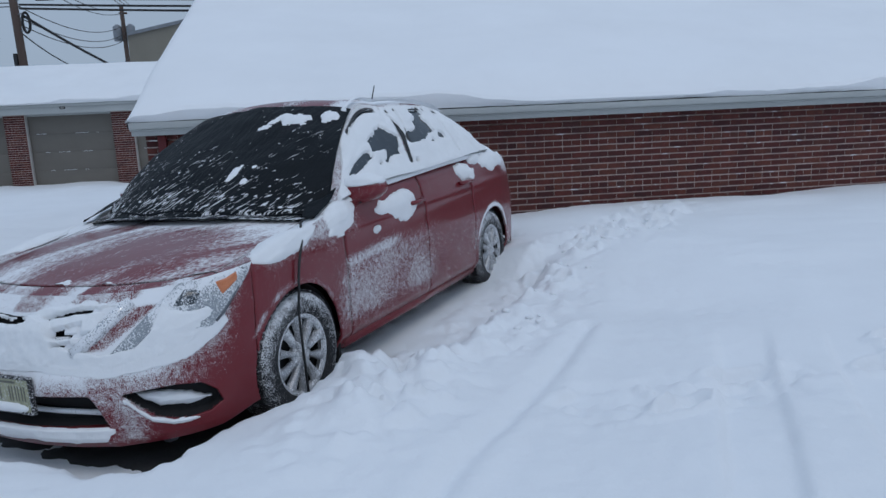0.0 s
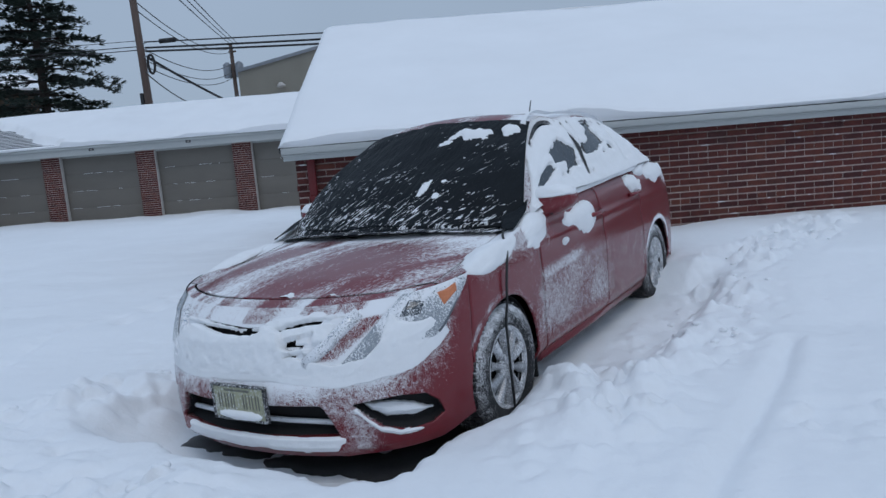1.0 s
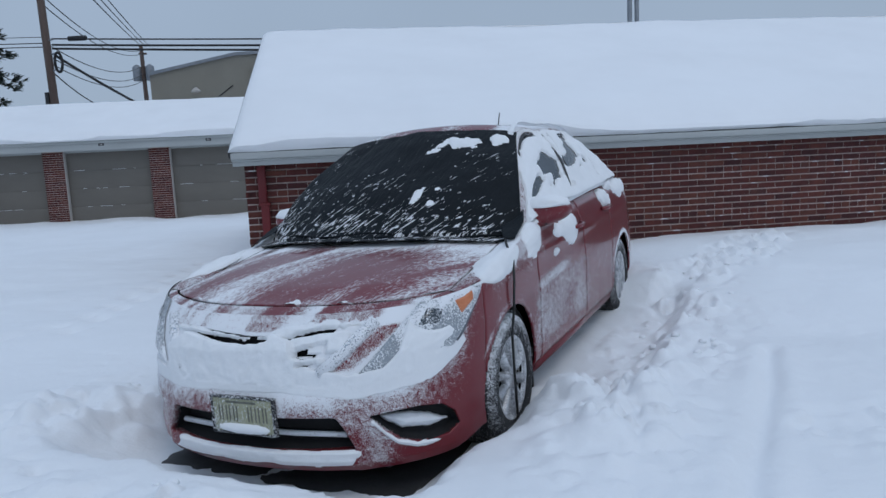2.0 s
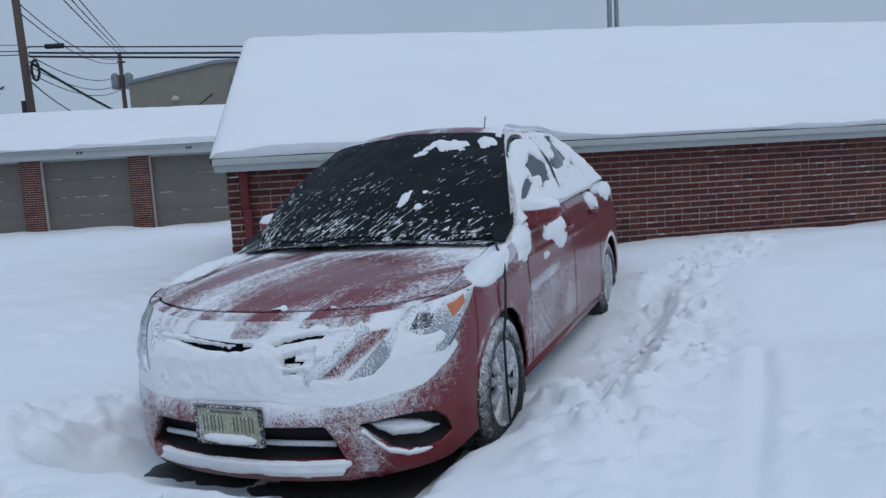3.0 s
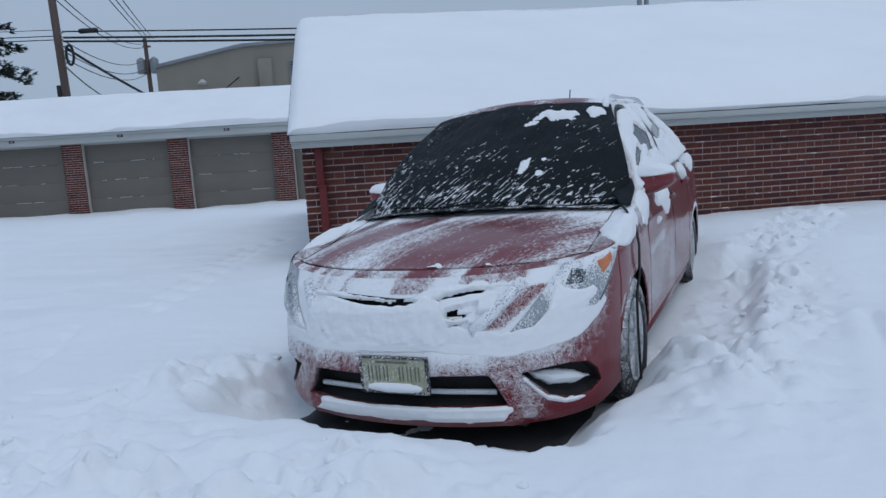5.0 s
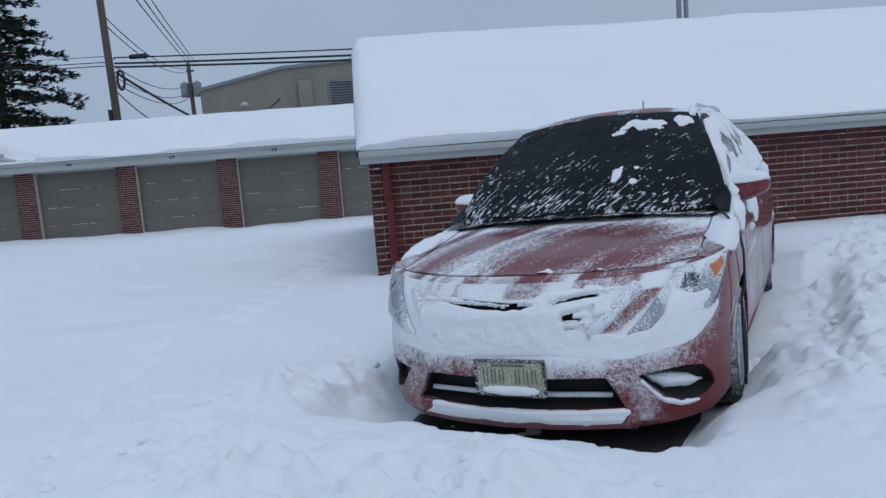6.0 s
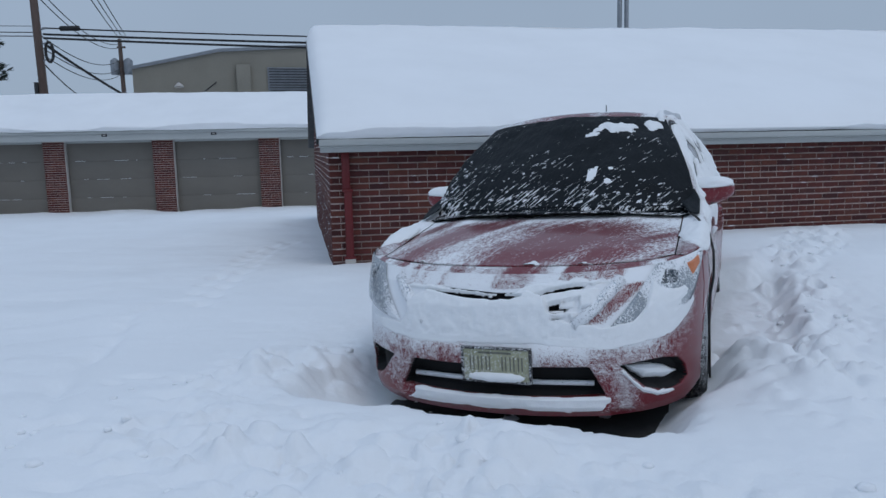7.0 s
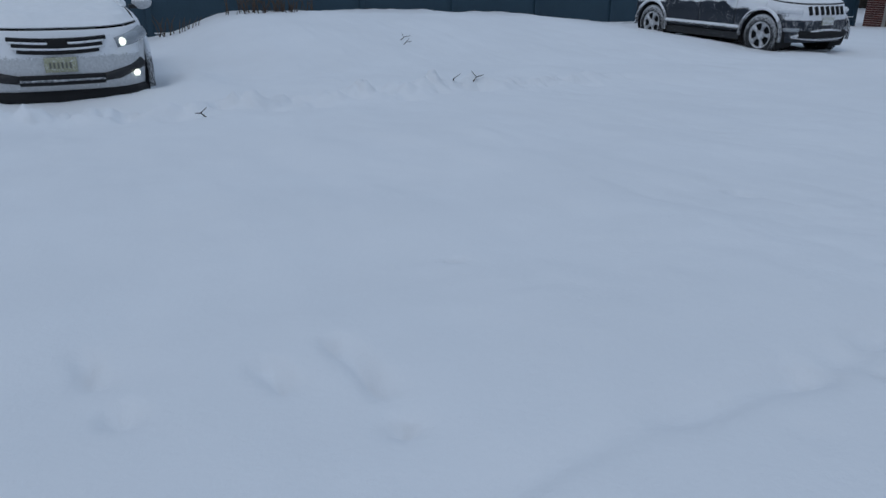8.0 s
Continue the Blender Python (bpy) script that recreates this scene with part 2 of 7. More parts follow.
M_GROUND = snow_material("ground_snow", (0.86, 0.875, 0.895), broad=0.7, fine=38.0, relief=0.35, dist=0.012)
M_ROOFSNOW = snow_material("roof_snow", (0.88, 0.89, 0.905), broad=0.8, fine=30.0, relief=0.2, dist=0.008)
M_SNOW = snow_material("clinging_snow", (0.88, 0.89, 0.90), broad=12.0, fine=130.0, relief=0.5, dist=0.006)
M_RED = frosted("red_car_paint", red_paint, 260.0, 0.17)
M_BONNET = frosted("red_bonnet_paint", red_paint, 120.0, 0.40, (3.2, 1.0, 1.0), math.atan2(0.55, -1.0))
M_NAVY = frosted("dark_navy_car_paint", plain((0.012, 0.018, 0.03), 0.35), 60.0)
M_WHITEPAINT = frosted("white_car_paint", plain((0.62, 0.63, 0.64), 0.35), 60.0)
M_PLASTIC = frosted("black_trim_plastic", plain((0.018, 0.018, 0.02), 0.55))
M_GREYTRIM = frosted("grey_trim_plastic", plain((0.12, 0.13, 0.15), 0.5))
M_RUBBER = frosted("tyre_rubber", plain((0.022, 0.022, 0.024), 0.85, 0, 80), 200.0)
M_WELL = surface("wheel_well_liner", (0.006, 0.006, 0.007), (0.015, 0.015, 0.016), 0.95, 8, 60, 0.2)
M_RIM = frosted("silver_wheel_cover", plain((0.42, 0.43, 0.45), 0.42, 0.6), 160.0)
M_CHROME = frosted("chrome_trim", plain((0.6, 0.61, 0.63), 0.2, 1.0))


# ---------------------------------------------------------------- ground
CAR_X, CAR_Y, CAR_YAW = -1.400, 3.767, math.atan2(-0.9165, -0.4008)
CFX, CFY = math.cos(CAR_YAW), math.sin(CAR_YAW)
B_YAW = radians(4.0)          # both garages run this way


def car_local(x, y):
    dx, dy = x - CAR_X, y - CAR_Y
    return dx * CFX + dy * CFY, -dx * CFY + dy * CFX


def land(x, y):
    """The lie of the lot under its drifts, without the small relief."""
    x, y = np.asarray(x, float), np.asarray(y, float)
    dy, dx = 0.03 * np.clip(np.clip(y, 0, 26) - 3.0, 0, None), 0.05 * np.clip(-x - 4.0, 0, 8.5)
    z = 0.17 - np.hypot(dx, dy)
    # snow drifted along the brick wall east of the corner
    z = z + 0.20 * sm(-1.6, 1.6, x) * sm(3.5, 7.2, y)
    # scoured hollow round the corner of the garage
    z = z - 0.06 * np.exp(-((x + 4.3) ** 2 / 2.2 + (y - 8.6) ** 2 / 6.0))
    # bank beyond the drive, towards the fence
    bank = sm(-10.0, -10.9, x + 0.15 * np.sin(y * 0.5)) * sm(0.2, 2.2, y)
    z = z + bank * (0.08 + 0.42 * sm(-11.5, -17.5, x) * sm(13.0, 8.0, y))
    return z


GOUGES = ((-4.33, 0.10, -3.97, 0.14, 0.035), (-4.62, -0.61, -4.41, -0.57, 0.03), (-4.27, -0.12, -4.12, -0.09, 0.04), (-4.18, -0.51, -4.12, -0.50, 0.05), (-5.16, 2.51, -5.14, 2.55, 0.05), (-3.79, 0.12, -3.78, 0.13, 0.04), (-4.86, 0.74, -4.85, 0.75, 0.03))


def clumps(x, y, size, seed, sharp=0.85):
    """Rounded broken lumps, one to a jittered cell: 0 between them, up to 1 on top."""
    x, y = np.asarray(x, float) / size, np.asarray(y, float) / size
    ix, iy = np.floor(x), np.floor(y)
    out = np.zeros(np.broadcast(x, y).shape)
    for i in (-1, 0, 1):
        for j in (-1, 0, 1):
            cx, cy = ix + i, iy + j
            px, py = cx + _lattice(cx, cy, seed), cy + _lattice(cx, cy, seed + 1)
            r = 0.25 + 0.55 * _lattice(cx, cy, seed + 2)
            h = _lattice(cx, cy, seed + 3)
            q = 1 - ((x - px) ** 2 + (y - py) ** 2) / r**2
            out = np.maximum(out, h * np.clip(q, 0, 1) ** sharp)
    return out


def off_line(x, y, line):
    """Distance from a polyline."""
    d = np.full(np.broadcast(x, y).shape, 1e9)
    for (x0, y0), (x1, y1) in zip(line[:-1], line[1:]):
        k = np.clip(((x - x0) * (x1 - x0) + (y - y0) * (y1 - y0)) / ((x1 - x0) ** 2 + (y1 - y0) ** 2), 0, 1)
        d = np.minimum(d, np.hypot(x - x0 - k * (x1 - x0), y - y0 - k * (y1 - y0)))
    return d


FOOTPATH = ((-0.35, 3.62), (0.25, 4.05), (0.55, 4.75), (0.98, 5.8), (1.75, 6.9), (2.6, 8.1))
SIDEPATH = ((0.75, 2.95), (1.2, 3.2), (1.75, 3.3), (2.5, 3.7), (3.4, 3.9))
TYRELINE = ((-0.05, 2.1), (0.10, 2.5), (0.62, 3.55), (0.85, 4.1))


def relief(x, y):
    """Drifts, clods, tracks and the place where the car stands."""
    z = 0.05 * fbm(x * 0.35, y * 0.35, 3, 5) + 0.012 * fbm(x * 1.6, y * 1.6, 3, 11)
    u, v = car_local(x, y)
    clod = fbm(x * 5.5, y * 5.5, 5, 21, 0.62)
    big, small = clumps(x, y, 0.19, 301), clumps(x, y, 0.095, 311, 0.6)
    # footpath beside the car towards the wall, and prints that cross to it
    w = off_line(x, y, FOOTPATH) + 0.10 * fbm(x * 2.6, y * 2.6, 3, 19)
    tram = sm(0.54, 0.20, w) * (0.55 + 0.45 * sm(-0.3, 0.4, fbm(x * 1.7, y * 1.7, 2, 18)))
    w2 = off_line(x, y, SIDEPATH) + 0.12 * fbm(x * 2.9, y * 2.9, 3, 20)
    tram2 = 0.7 * sm(0.36, 0.12, w2) * sm(-0.35, 0.35, fbm(x * 1.9, y * 1.9, 2, 28))
    tr = np.maximum(tram, tram2)
    z = z + tr * (0.075 * big + 0.045 * small - 0.035 + 0.016 * clod)
    for path, step, deep, seed in ((FOOTPATH, 0.30, 0.075, 41), (SIDEPATH, 0.42, 0.06, 43)):
        rnd = random.Random(seed)
        for (x0, y0), (x1, y1) in zip(path[:-1], path[1:]):
            ln = math.hypot(x1 - x0, y1 - y0)
            ca, sa = (x1 - x0) / ln, (y1 - y0) / ln
            for k in range(int(ln / step)):
                o = rnd.uniform(-0.17, 0.17)
                px, py = x0 + ca * (k + 0.5) * step - sa * o, y0 + sa * (k + 0.5) * step + ca * o
                a_, b_ = (x - px) * ca + (y - py) * sa, -(x - px) * sa + (y - py) * ca
                r = np.hypot(a_ / rnd.uniform(0.09, 0.14), b_ / rnd.uniform(0.045, 0.07))
                z = z - deep * rnd.uniform(0.5, 1.1) * sm(1.25, 0.55, r) + 0.022 * np.exp(-(((r - 1.45) / 0.3) ** 2))
    # kicked snow in front of the car and round its wheels
    front = np.exp(-(((u - 1.72) / 0.36) ** 2)) * sm(-1.7, -1.0, v) * sm(2.1, 1.0, v)
    z = z + front * (0.07 * big + 0.055 * small + 0.025 * clod - 0.02)
    mound = np.exp(-(((u - 1.38) / 0.20) ** 2 + ((v - 0.16) / 0.26) ** 2))
    z = z + mound * (0.085 + 0.015 * clod + 0.035 * big + 0.02 * small)
    fl = np.exp(-(((u - 0.10) / 0.62) ** 2 + ((v - 1.34) / 0.30) ** 2))
    z = z + fl * (0.05 + 0.075 * big + 0.075 * small + 0.022 * clod)
    fr = np.exp(-(((u - 0.75) / 0.45) ** 2 + ((v + 1.25) / 0.3) ** 2))
    z = z + fr * (0.02 + 0.07 * big + 0.06 * small + 0.03 * clod)
    # hollow under the car and the sheltered strip beside it
    under = sm(1.08 + 0.04 * clod + 0.03 * sm(0.4, -0.2, v), 0.90 + 0.03 * sm(0.4, -0.2, v), u) * sm(-4.0, -3.2, u) * sm(1.13 + 0.05 * clod - 0.22 * sm(0.25, 0.5, u) - 0.30 * sm(-0.30, -0.55, u), 0.62 - 0.30 * sm(-0.30, -0.55, u), v) * sm(-1.12 + 0.06 * clod, -0.72, v)
    side = sm(-0.10, -0.45, u) * sm(-3.0, -2.4, u) * sm(1.42, 1.22, v) * sm(0.3, 0.8, v)
    z = z - 0.15 * side * (1 - 0.8 * fl)
    # narrow tyre line and the smooth strips that a plough left
    w3 = off_line(x, y, TYRELINE)
    z = z - 0.028 * np.exp(-((w3 / 0.045) ** 2)) + 0.010 * np.exp(-(((w3 - 0.10) / 0.05) ** 2))
    q = x - 1.30 - 0.34 * (y - 2.9)
    strip = sm(1.6, 2.2, y) * sm(4.0, 3.3, y)
    z = z - strip * (0.035 * sm(0.15, 0.10, np.abs(q)) + 0.02 * sm(0.13, 0.09, np.abs(q - 0.52)))
    # wind-scoured hollow east of the footpath
    z = z - 0.05 * np.exp(-(((x - 1.45 + 0.3 * (y - 4.4)) / 0.5) ** 2 + ((y - 4.4) / 0.28) ** 2))
    z = z + 0.03 * fbm(x * 0.6, y * 2.0, 2, 47) * sm(1.5, 2.5, x) * sm(4.0, 5.0, y)
    # edge of the wheel track along the drive and prints beside it
    line = x + 3.40 + 0.13 * y + 0.05 * np.sin(y * 1.7) + 0.03 * np.sin(y * 4.1)
    z = z + 0.022 * sm(-0.05, 0.12, line) * sm(1.6, 0.3, line) * sm(7.0, 4.0, y) - 0.045 * np.exp(-((line / 0.07) ** 2)) * sm(-0.6, 0.2, y) * sm(7.0, 4.5, y) * (0.3 + 1.2 * np.abs(vnoise(y * 5.1, x, 8)))
    z = z - 0.025 * np.exp(-(((line + 1.5) / 0.4) ** 2)) * (0.5 + 0.5 * vnoise(x, y * 0.6, 9))
    # prints in two rows towards the corner and at the foot of the bank
    for k in range(22):
        py = 5.4 + 0.27 * k
        px = float(np.interp(py, (5.4, 6.8, 9.0, 10.0, 11.3), (-3.86, -4.0, -4.2, -4.25, -4.0))) + 0.10 * (-1) ** k
        z = z - 0.085 * np.exp(-(((x - px) / 0.075) ** 2 + ((y - py) / 0.11) ** 2)) + 0.02 * np.exp(-(((x - px - 0.13) / 0.06) ** 2 + ((y - py) / 0.1) ** 2))
    for k in range(12):
        px, py = -9.9 + 0.16 * math.sin(k * 2.3), -0.4 + 0.47 * k
        z = z - 0.06 * np.exp(-(((x - px) / 0.13) ** 2 + ((y - py) / 0.11) ** 2))
    # scattered dents beside the track
    rnd = random.Random(17)
    for k in range(34):
        py = rnd.uniform(0.3, 3.6)
        px = -3.40 - 0.13 * py + rnd.uniform(0.0, 1.3) ** 1.5
        r1, r2 = rnd.uniform(0.03, 0.07), rnd.uniform(0.025, 0.045)
        z = z - rnd.uniform(0.015, 0.04) * np.exp(-(((x - px) / r1) ** 2 + ((y - py) / r2) ** 2))
    # ridge of clods thrown up at the foot of the bank
    rid = np.exp(-(((x + 10.1 + 0.15 * np.sin(y * 0.5)) / 0.27) ** 2)) * sm(-3.0, -1.5, y) * sm(16, 12, y)
    z = z + rid * (0.07 + (0.06 * fbm(x * 3.5, y * 3.5, 4, 61, 0.6) + 0.09 * big) * sm(7.0, 3.0, y))
    # short gouges in the smooth snow of the drive
    for gx0, gy0, gx1, gy1, gw in GOUGES:
        ln2 = (gx1 - gx0) ** 2 + (gy1 - gy0) ** 2
        tt_ = np.clip(((x - gx0) * (gx1 - gx0) + (y - gy0) * (gy1 - gy0)) / ln2, 0, 1)
        dd = np.hypot(x - gx0 - tt_ * (gx1 - gx0), y - gy0 - tt_ * (gy1 - gy0))
        z = z - 0.05 * np.exp(-((dd / (0.75 * gw)) ** 2))
    # snow pushed up round the car on the drive
    z = z + 0.15 * np.exp(-(((x + 11.35) / 0.5) ** 2 + ((y + 0.9) / 1.6) ** 2)) + 0.22 * np.exp(-(((x + 12.3) / 0.9) ** 2 + ((y - 0.45) / 0.40) ** 2))
    # low streaked drifts on the drive
    z = z + 0.018 * fbm(x * 0.8 + 3, y * 2.2, 3, 40) * sm(-3.5, -4.5, x)
    # grain of the wind-packed crust
    z = z + 0.0035 * fbm(x * 14, y * 14, 2, 91) * (0.4 + sm(0.0, 0.6, fbm(x * 0.9, y * 0.9, 2, 92)))
    return z, under


def height(x, y):
    z, under = relief(np.asarray(x, float), np.asarray(y, float))
    z = z + land(x, y)
    z = z * (1 - under) + np.minimum(z, -0.02 - 0.035 * sm(0.2, -0.9, car_local(np.asarray(x, float), np.asarray(y, float))[1])) * under
    # snow heaped against the front wheel and in front of the tail wheel
    u, v = car_local(np.asarray(x, float), np.asarray(y, float))
    heap = np.exp(-(((u + 0.16) / 0.26) ** 2 + ((v - 1.04) / 0.13) ** 2)) + 0.5 * np.exp(-(((u + 2.78) / 0.25) ** 2 + ((v - 1.06) / 0.13) ** 2))
    return z + heap * (0.11 + 0.03 * fbm(np.asarray(x, float) * 7, np.asarray(y, float) * 7, 4, 24, 0.6))


def axis_steps(lo, hi, step, reach, grow):
    inner = np.arange(lo, hi + step / 2, step)
    out, d, a = [], step, 0.0
    while a < reach:
        d *= grow
        a += d
        out.append(a)
    out = np.array(out)
    return np.concatenate([lo - out[::-1], inner, hi + out])


GX = axis_steps(-11.6, 4.4, 0.019, 900.0, 1.05)
GX = GX[(GX > -3.2) & (GX < 2.4) | (GX < -11.6) | (GX > 4.4) | (np.arange(len(GX)) % 2 == 0)]
GX = GX[(GX > -4.9) | (GX < -11.6) | (np.arange(len(GX)) % 3 > 0)]
GY = axis_steps(-0.8, 11.2, 0.019, 900.0, 1.05)
GY = GY[(GY > 1.9) & (GY < 5.6) | (GY < -0.8) | (GY > 11.2) | (np.arange(len(GY)) % 2 == 0)]
gx, gy = np.meshgrid(GX, GY, indexing="ij")
gz = height(gx, gy)
far_away = np.clip((np.hypot(gx, gy) - 60) / 100, 0, 1)
gz = gz * (1 - far_away) + far_away * -0.6
ground = np_mesh("ground", np.stack([gx, gy, gz], -1).reshape(-1, 3), grid_faces(len(GX), len(GY)), M_GROUND)
tagged(ground, "deep wind-drifted snow over a parking lot, trampled near the car", "snow ground", kind="structure")

# dark asphalt-coloured sheet that paints in the shade under the car and bumper
M_SHADE_ASPHALT = surface("undercar_shade_asphalt", (0.018, 0.018, 0.02), (0.05, 0.05, 0.052), 0.6, 2.0, 90, 0.4)
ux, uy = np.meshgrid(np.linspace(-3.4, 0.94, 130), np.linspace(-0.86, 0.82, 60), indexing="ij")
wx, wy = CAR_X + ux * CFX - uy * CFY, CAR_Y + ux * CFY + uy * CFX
bare = np_mesh("asphalt", np.stack([wx, wy, -0.008 - 0.035 * sm(0.2, -0.9, uy) - 0.05 * np.maximum(sm(0.66, 0.92, ux), sm(0.60, 0.84, np.abs(uy))) + 0.013 * fbm(ux * 5, uy * 5, 4, 26, 0.6)], -1).reshape(-1, 3), grid_faces(130, 60), M_SHADE_ASPHALT)
tagged(bare, "dark asphalt sheet put in as the shade under the parked car", "asphalt", kind="structure")


# ---------------------------------------------------------------- garages
def brick_paint():
    m, n, l, p = nodes_of("red_brown_brick")
    oi = n.new("ShaderNodeObjectInfo")
    ge = n.new("ShaderNodeNewGeometry")
    mx = n.new("ShaderNodeMath")
    mx.operation = "ADD"
    l.new(oi.outputs["Random"], mx.inputs[0])
    l.new(ge.outputs["Random Per Island"], mx.inputs[1])
    fr = n.new("ShaderNodeMath")
    fr.operation = "FRACT"
    l.new(mx.outputs[0], fr.inputs[0])
    tone = ramp_node(n, l, fr.outputs[0], [(0.0, (0.062, 0.014, 0.014)), (0.3, (0.092, 0.021, 0.018)), (0.65, (0.115, 0.027, 0.021)), (0.93, (0.140, 0.042, 0.028)), (1.0, (0.066, 0.024, 0.024))])
    a = noise_node(n, l, 9.0, 5, 0.65)
    g = noise_node(n, l, 160.0, 3, 0.7)
    mul = n.new("ShaderNodeMix")
    mul.data_type = "RGBA"
    mul.blend_type = "MULTIPLY"
    mul.inputs[0].default_value = 1.0
    sh = ramp_node(n, l, a.outputs[0], [(0.3, (0.6, 0.6, 0.62)), (0.7, (1.1, 1.05, 1.0))])
    l.new(tone.outputs[0], mul.inputs[6])
    l.new(sh.outputs[0], mul.inputs[7])
    l.new(mul.outputs[2], p.inputs["Base Color"])
    p.inputs["Roughness"].default_value = 0.85
    l.new(bump_node(n, l, g.outputs[0], 0.4, 0.003).outputs[0], p.inputs["Normal"])
    return m


M_BRICK = brick_paint()
M_MORTAR = surface("lime_mortar", (0.26, 0.19, 0.17), (0.58, 0.48, 0.44), 0.9, 5.0, 70, 0.3)
M_TRIM = surface("weathered_white_fascia", (0.36, 0.38, 0.375), (0.47, 0.485, 0.475), 0.55, 1.2, 30, 0.08, stretch=(0.4, 1, 3))
M_DRAIN = surface("dark_red_drainpipe_paint", (0.10, 0.004, 0.006), (0.14, 0.008, 0.010), 0.5, 4, 50, 0.1)
M_SHINGLE = surface("grey_asphalt_shingle", (0.05, 0.055, 0.06), (0.11, 0.115, 0.12), 0.9, 3, 120, 0.4)
M_DOOR = surface("taupe_garage_door_paint", (0.135, 0.122, 0.105), (0.175, 0.160, 0.138), 0.6, 0.9, 40, 0.06, stretch=(1, 1, 2.5))
M_JAMB = surface("pale_door_jamb", (0.42, 0.40, 0.38), (0.55, 0.52, 0.49), 0.6, 3, 40, 0.05)
M_BLACK = surface("black_sign_enamel", (0.012, 0.012, 0.013), (0.02, 0.02, 0.022), 0.4, 5, 40, 0.0)
M_SOFFIT = surface("painted_soffit_board", (0.30, 0.31, 0.31), (0.4, 0.41, 0.41), 0.6, 3, 40, 0.05)

COURSE, BLEN, BH, HEAD = 0.0705, 0.2135, 0.0565, 0.0065


def brick_mesh(name, length):
    """One brick: face towards -y at y=0, 25 mm deep, arrises eased."""
    bm = bmesh.new()
    c = 0.004
    back = [bm.verts.new((x, 0.03, z)) for x, z in ((0, 0), (length, 0), (length, BH), (0, BH))]
    mid = [bm.verts.new((x, c, z)) for x, z in ((0, 0), (length, 0), (length, BH), (0, BH))]
    face = [bm.verts.new((x, 0, z)) for x, z in ((c, c), (length - c, c), (length - c, BH - c), (c, BH - c))]
    for a, b in ((back, mid), (mid, face)):
        for k in range(4):
            bm.faces.new((a[k], a[(k + 1) % 4], b[(k + 1) % 4], b[k]))
    bm.faces.new(face)
    bmesh.ops.recalc_face_normals(bm, faces=bm.faces[:])
    me = bpy.data.meshes.new(name)
    bm.to_mesh(me)
    bm.free()
    me.materials.append(M_BRICK)
    return me


ME_STRETCHER = brick_mesh("stretcher_brick", BLEN - HEAD)
ME_HEADER = brick_mesh("header_brick", BLEN / 2 - HEAD)


def brick_places(length, z0, z1, top=None, rng=None):
    """Places of bricks in common bond: (along, height, is_header, jitter)."""
    rng = rng or random.Random(3)
    out = []
    for c in range(int((z1 - z0) / COURSE)):
        z = z0 + c * COURSE
        header = c % 7 == 4
        step = BLEN / 2 if header else BLEN
        x = 0.0 if c % 2 else -BLEN / 2
        if header:
            x = 0.0
        while x < length - 0.02:
            a, b = max(x, 0.0), min(x + step, length)
            if b - a > 0.5 * step - 0.001 and (top is None or top(0.5 * (a + b)) > z + BH):
                short = header or b - a < 0.75 * step
                out.append((a, z, short, rng.uniform(-0.0025, 0.0025)))
            x += step
    return out


def joined_bricks(name, places, m, parent, label=""):
    """Bricks further off, as real pieces in one mesh."""
    vs, fs = [], []
    src = {}
    for short, me in ((True, ME_HEADER), (False, ME_STRETCHER)):
        src[short] = (np.array([v.co[:] for v in me.vertices]), np.array([p.vertices[:] for p in me.polygons]))
    n = 0
    for a, z, short, j in places:
        v, f = src[short]
        vs.append(v + (a, j, z))
        fs.append(f + n)
        n += len(v)
    ob = np_mesh(name, np.concatenate(vs), np.concatenate(fs), M_BRICK, parent, label, smooth=False)
    ob.matrix_local = m
    ob["kind"] = "stuff"
    return ob


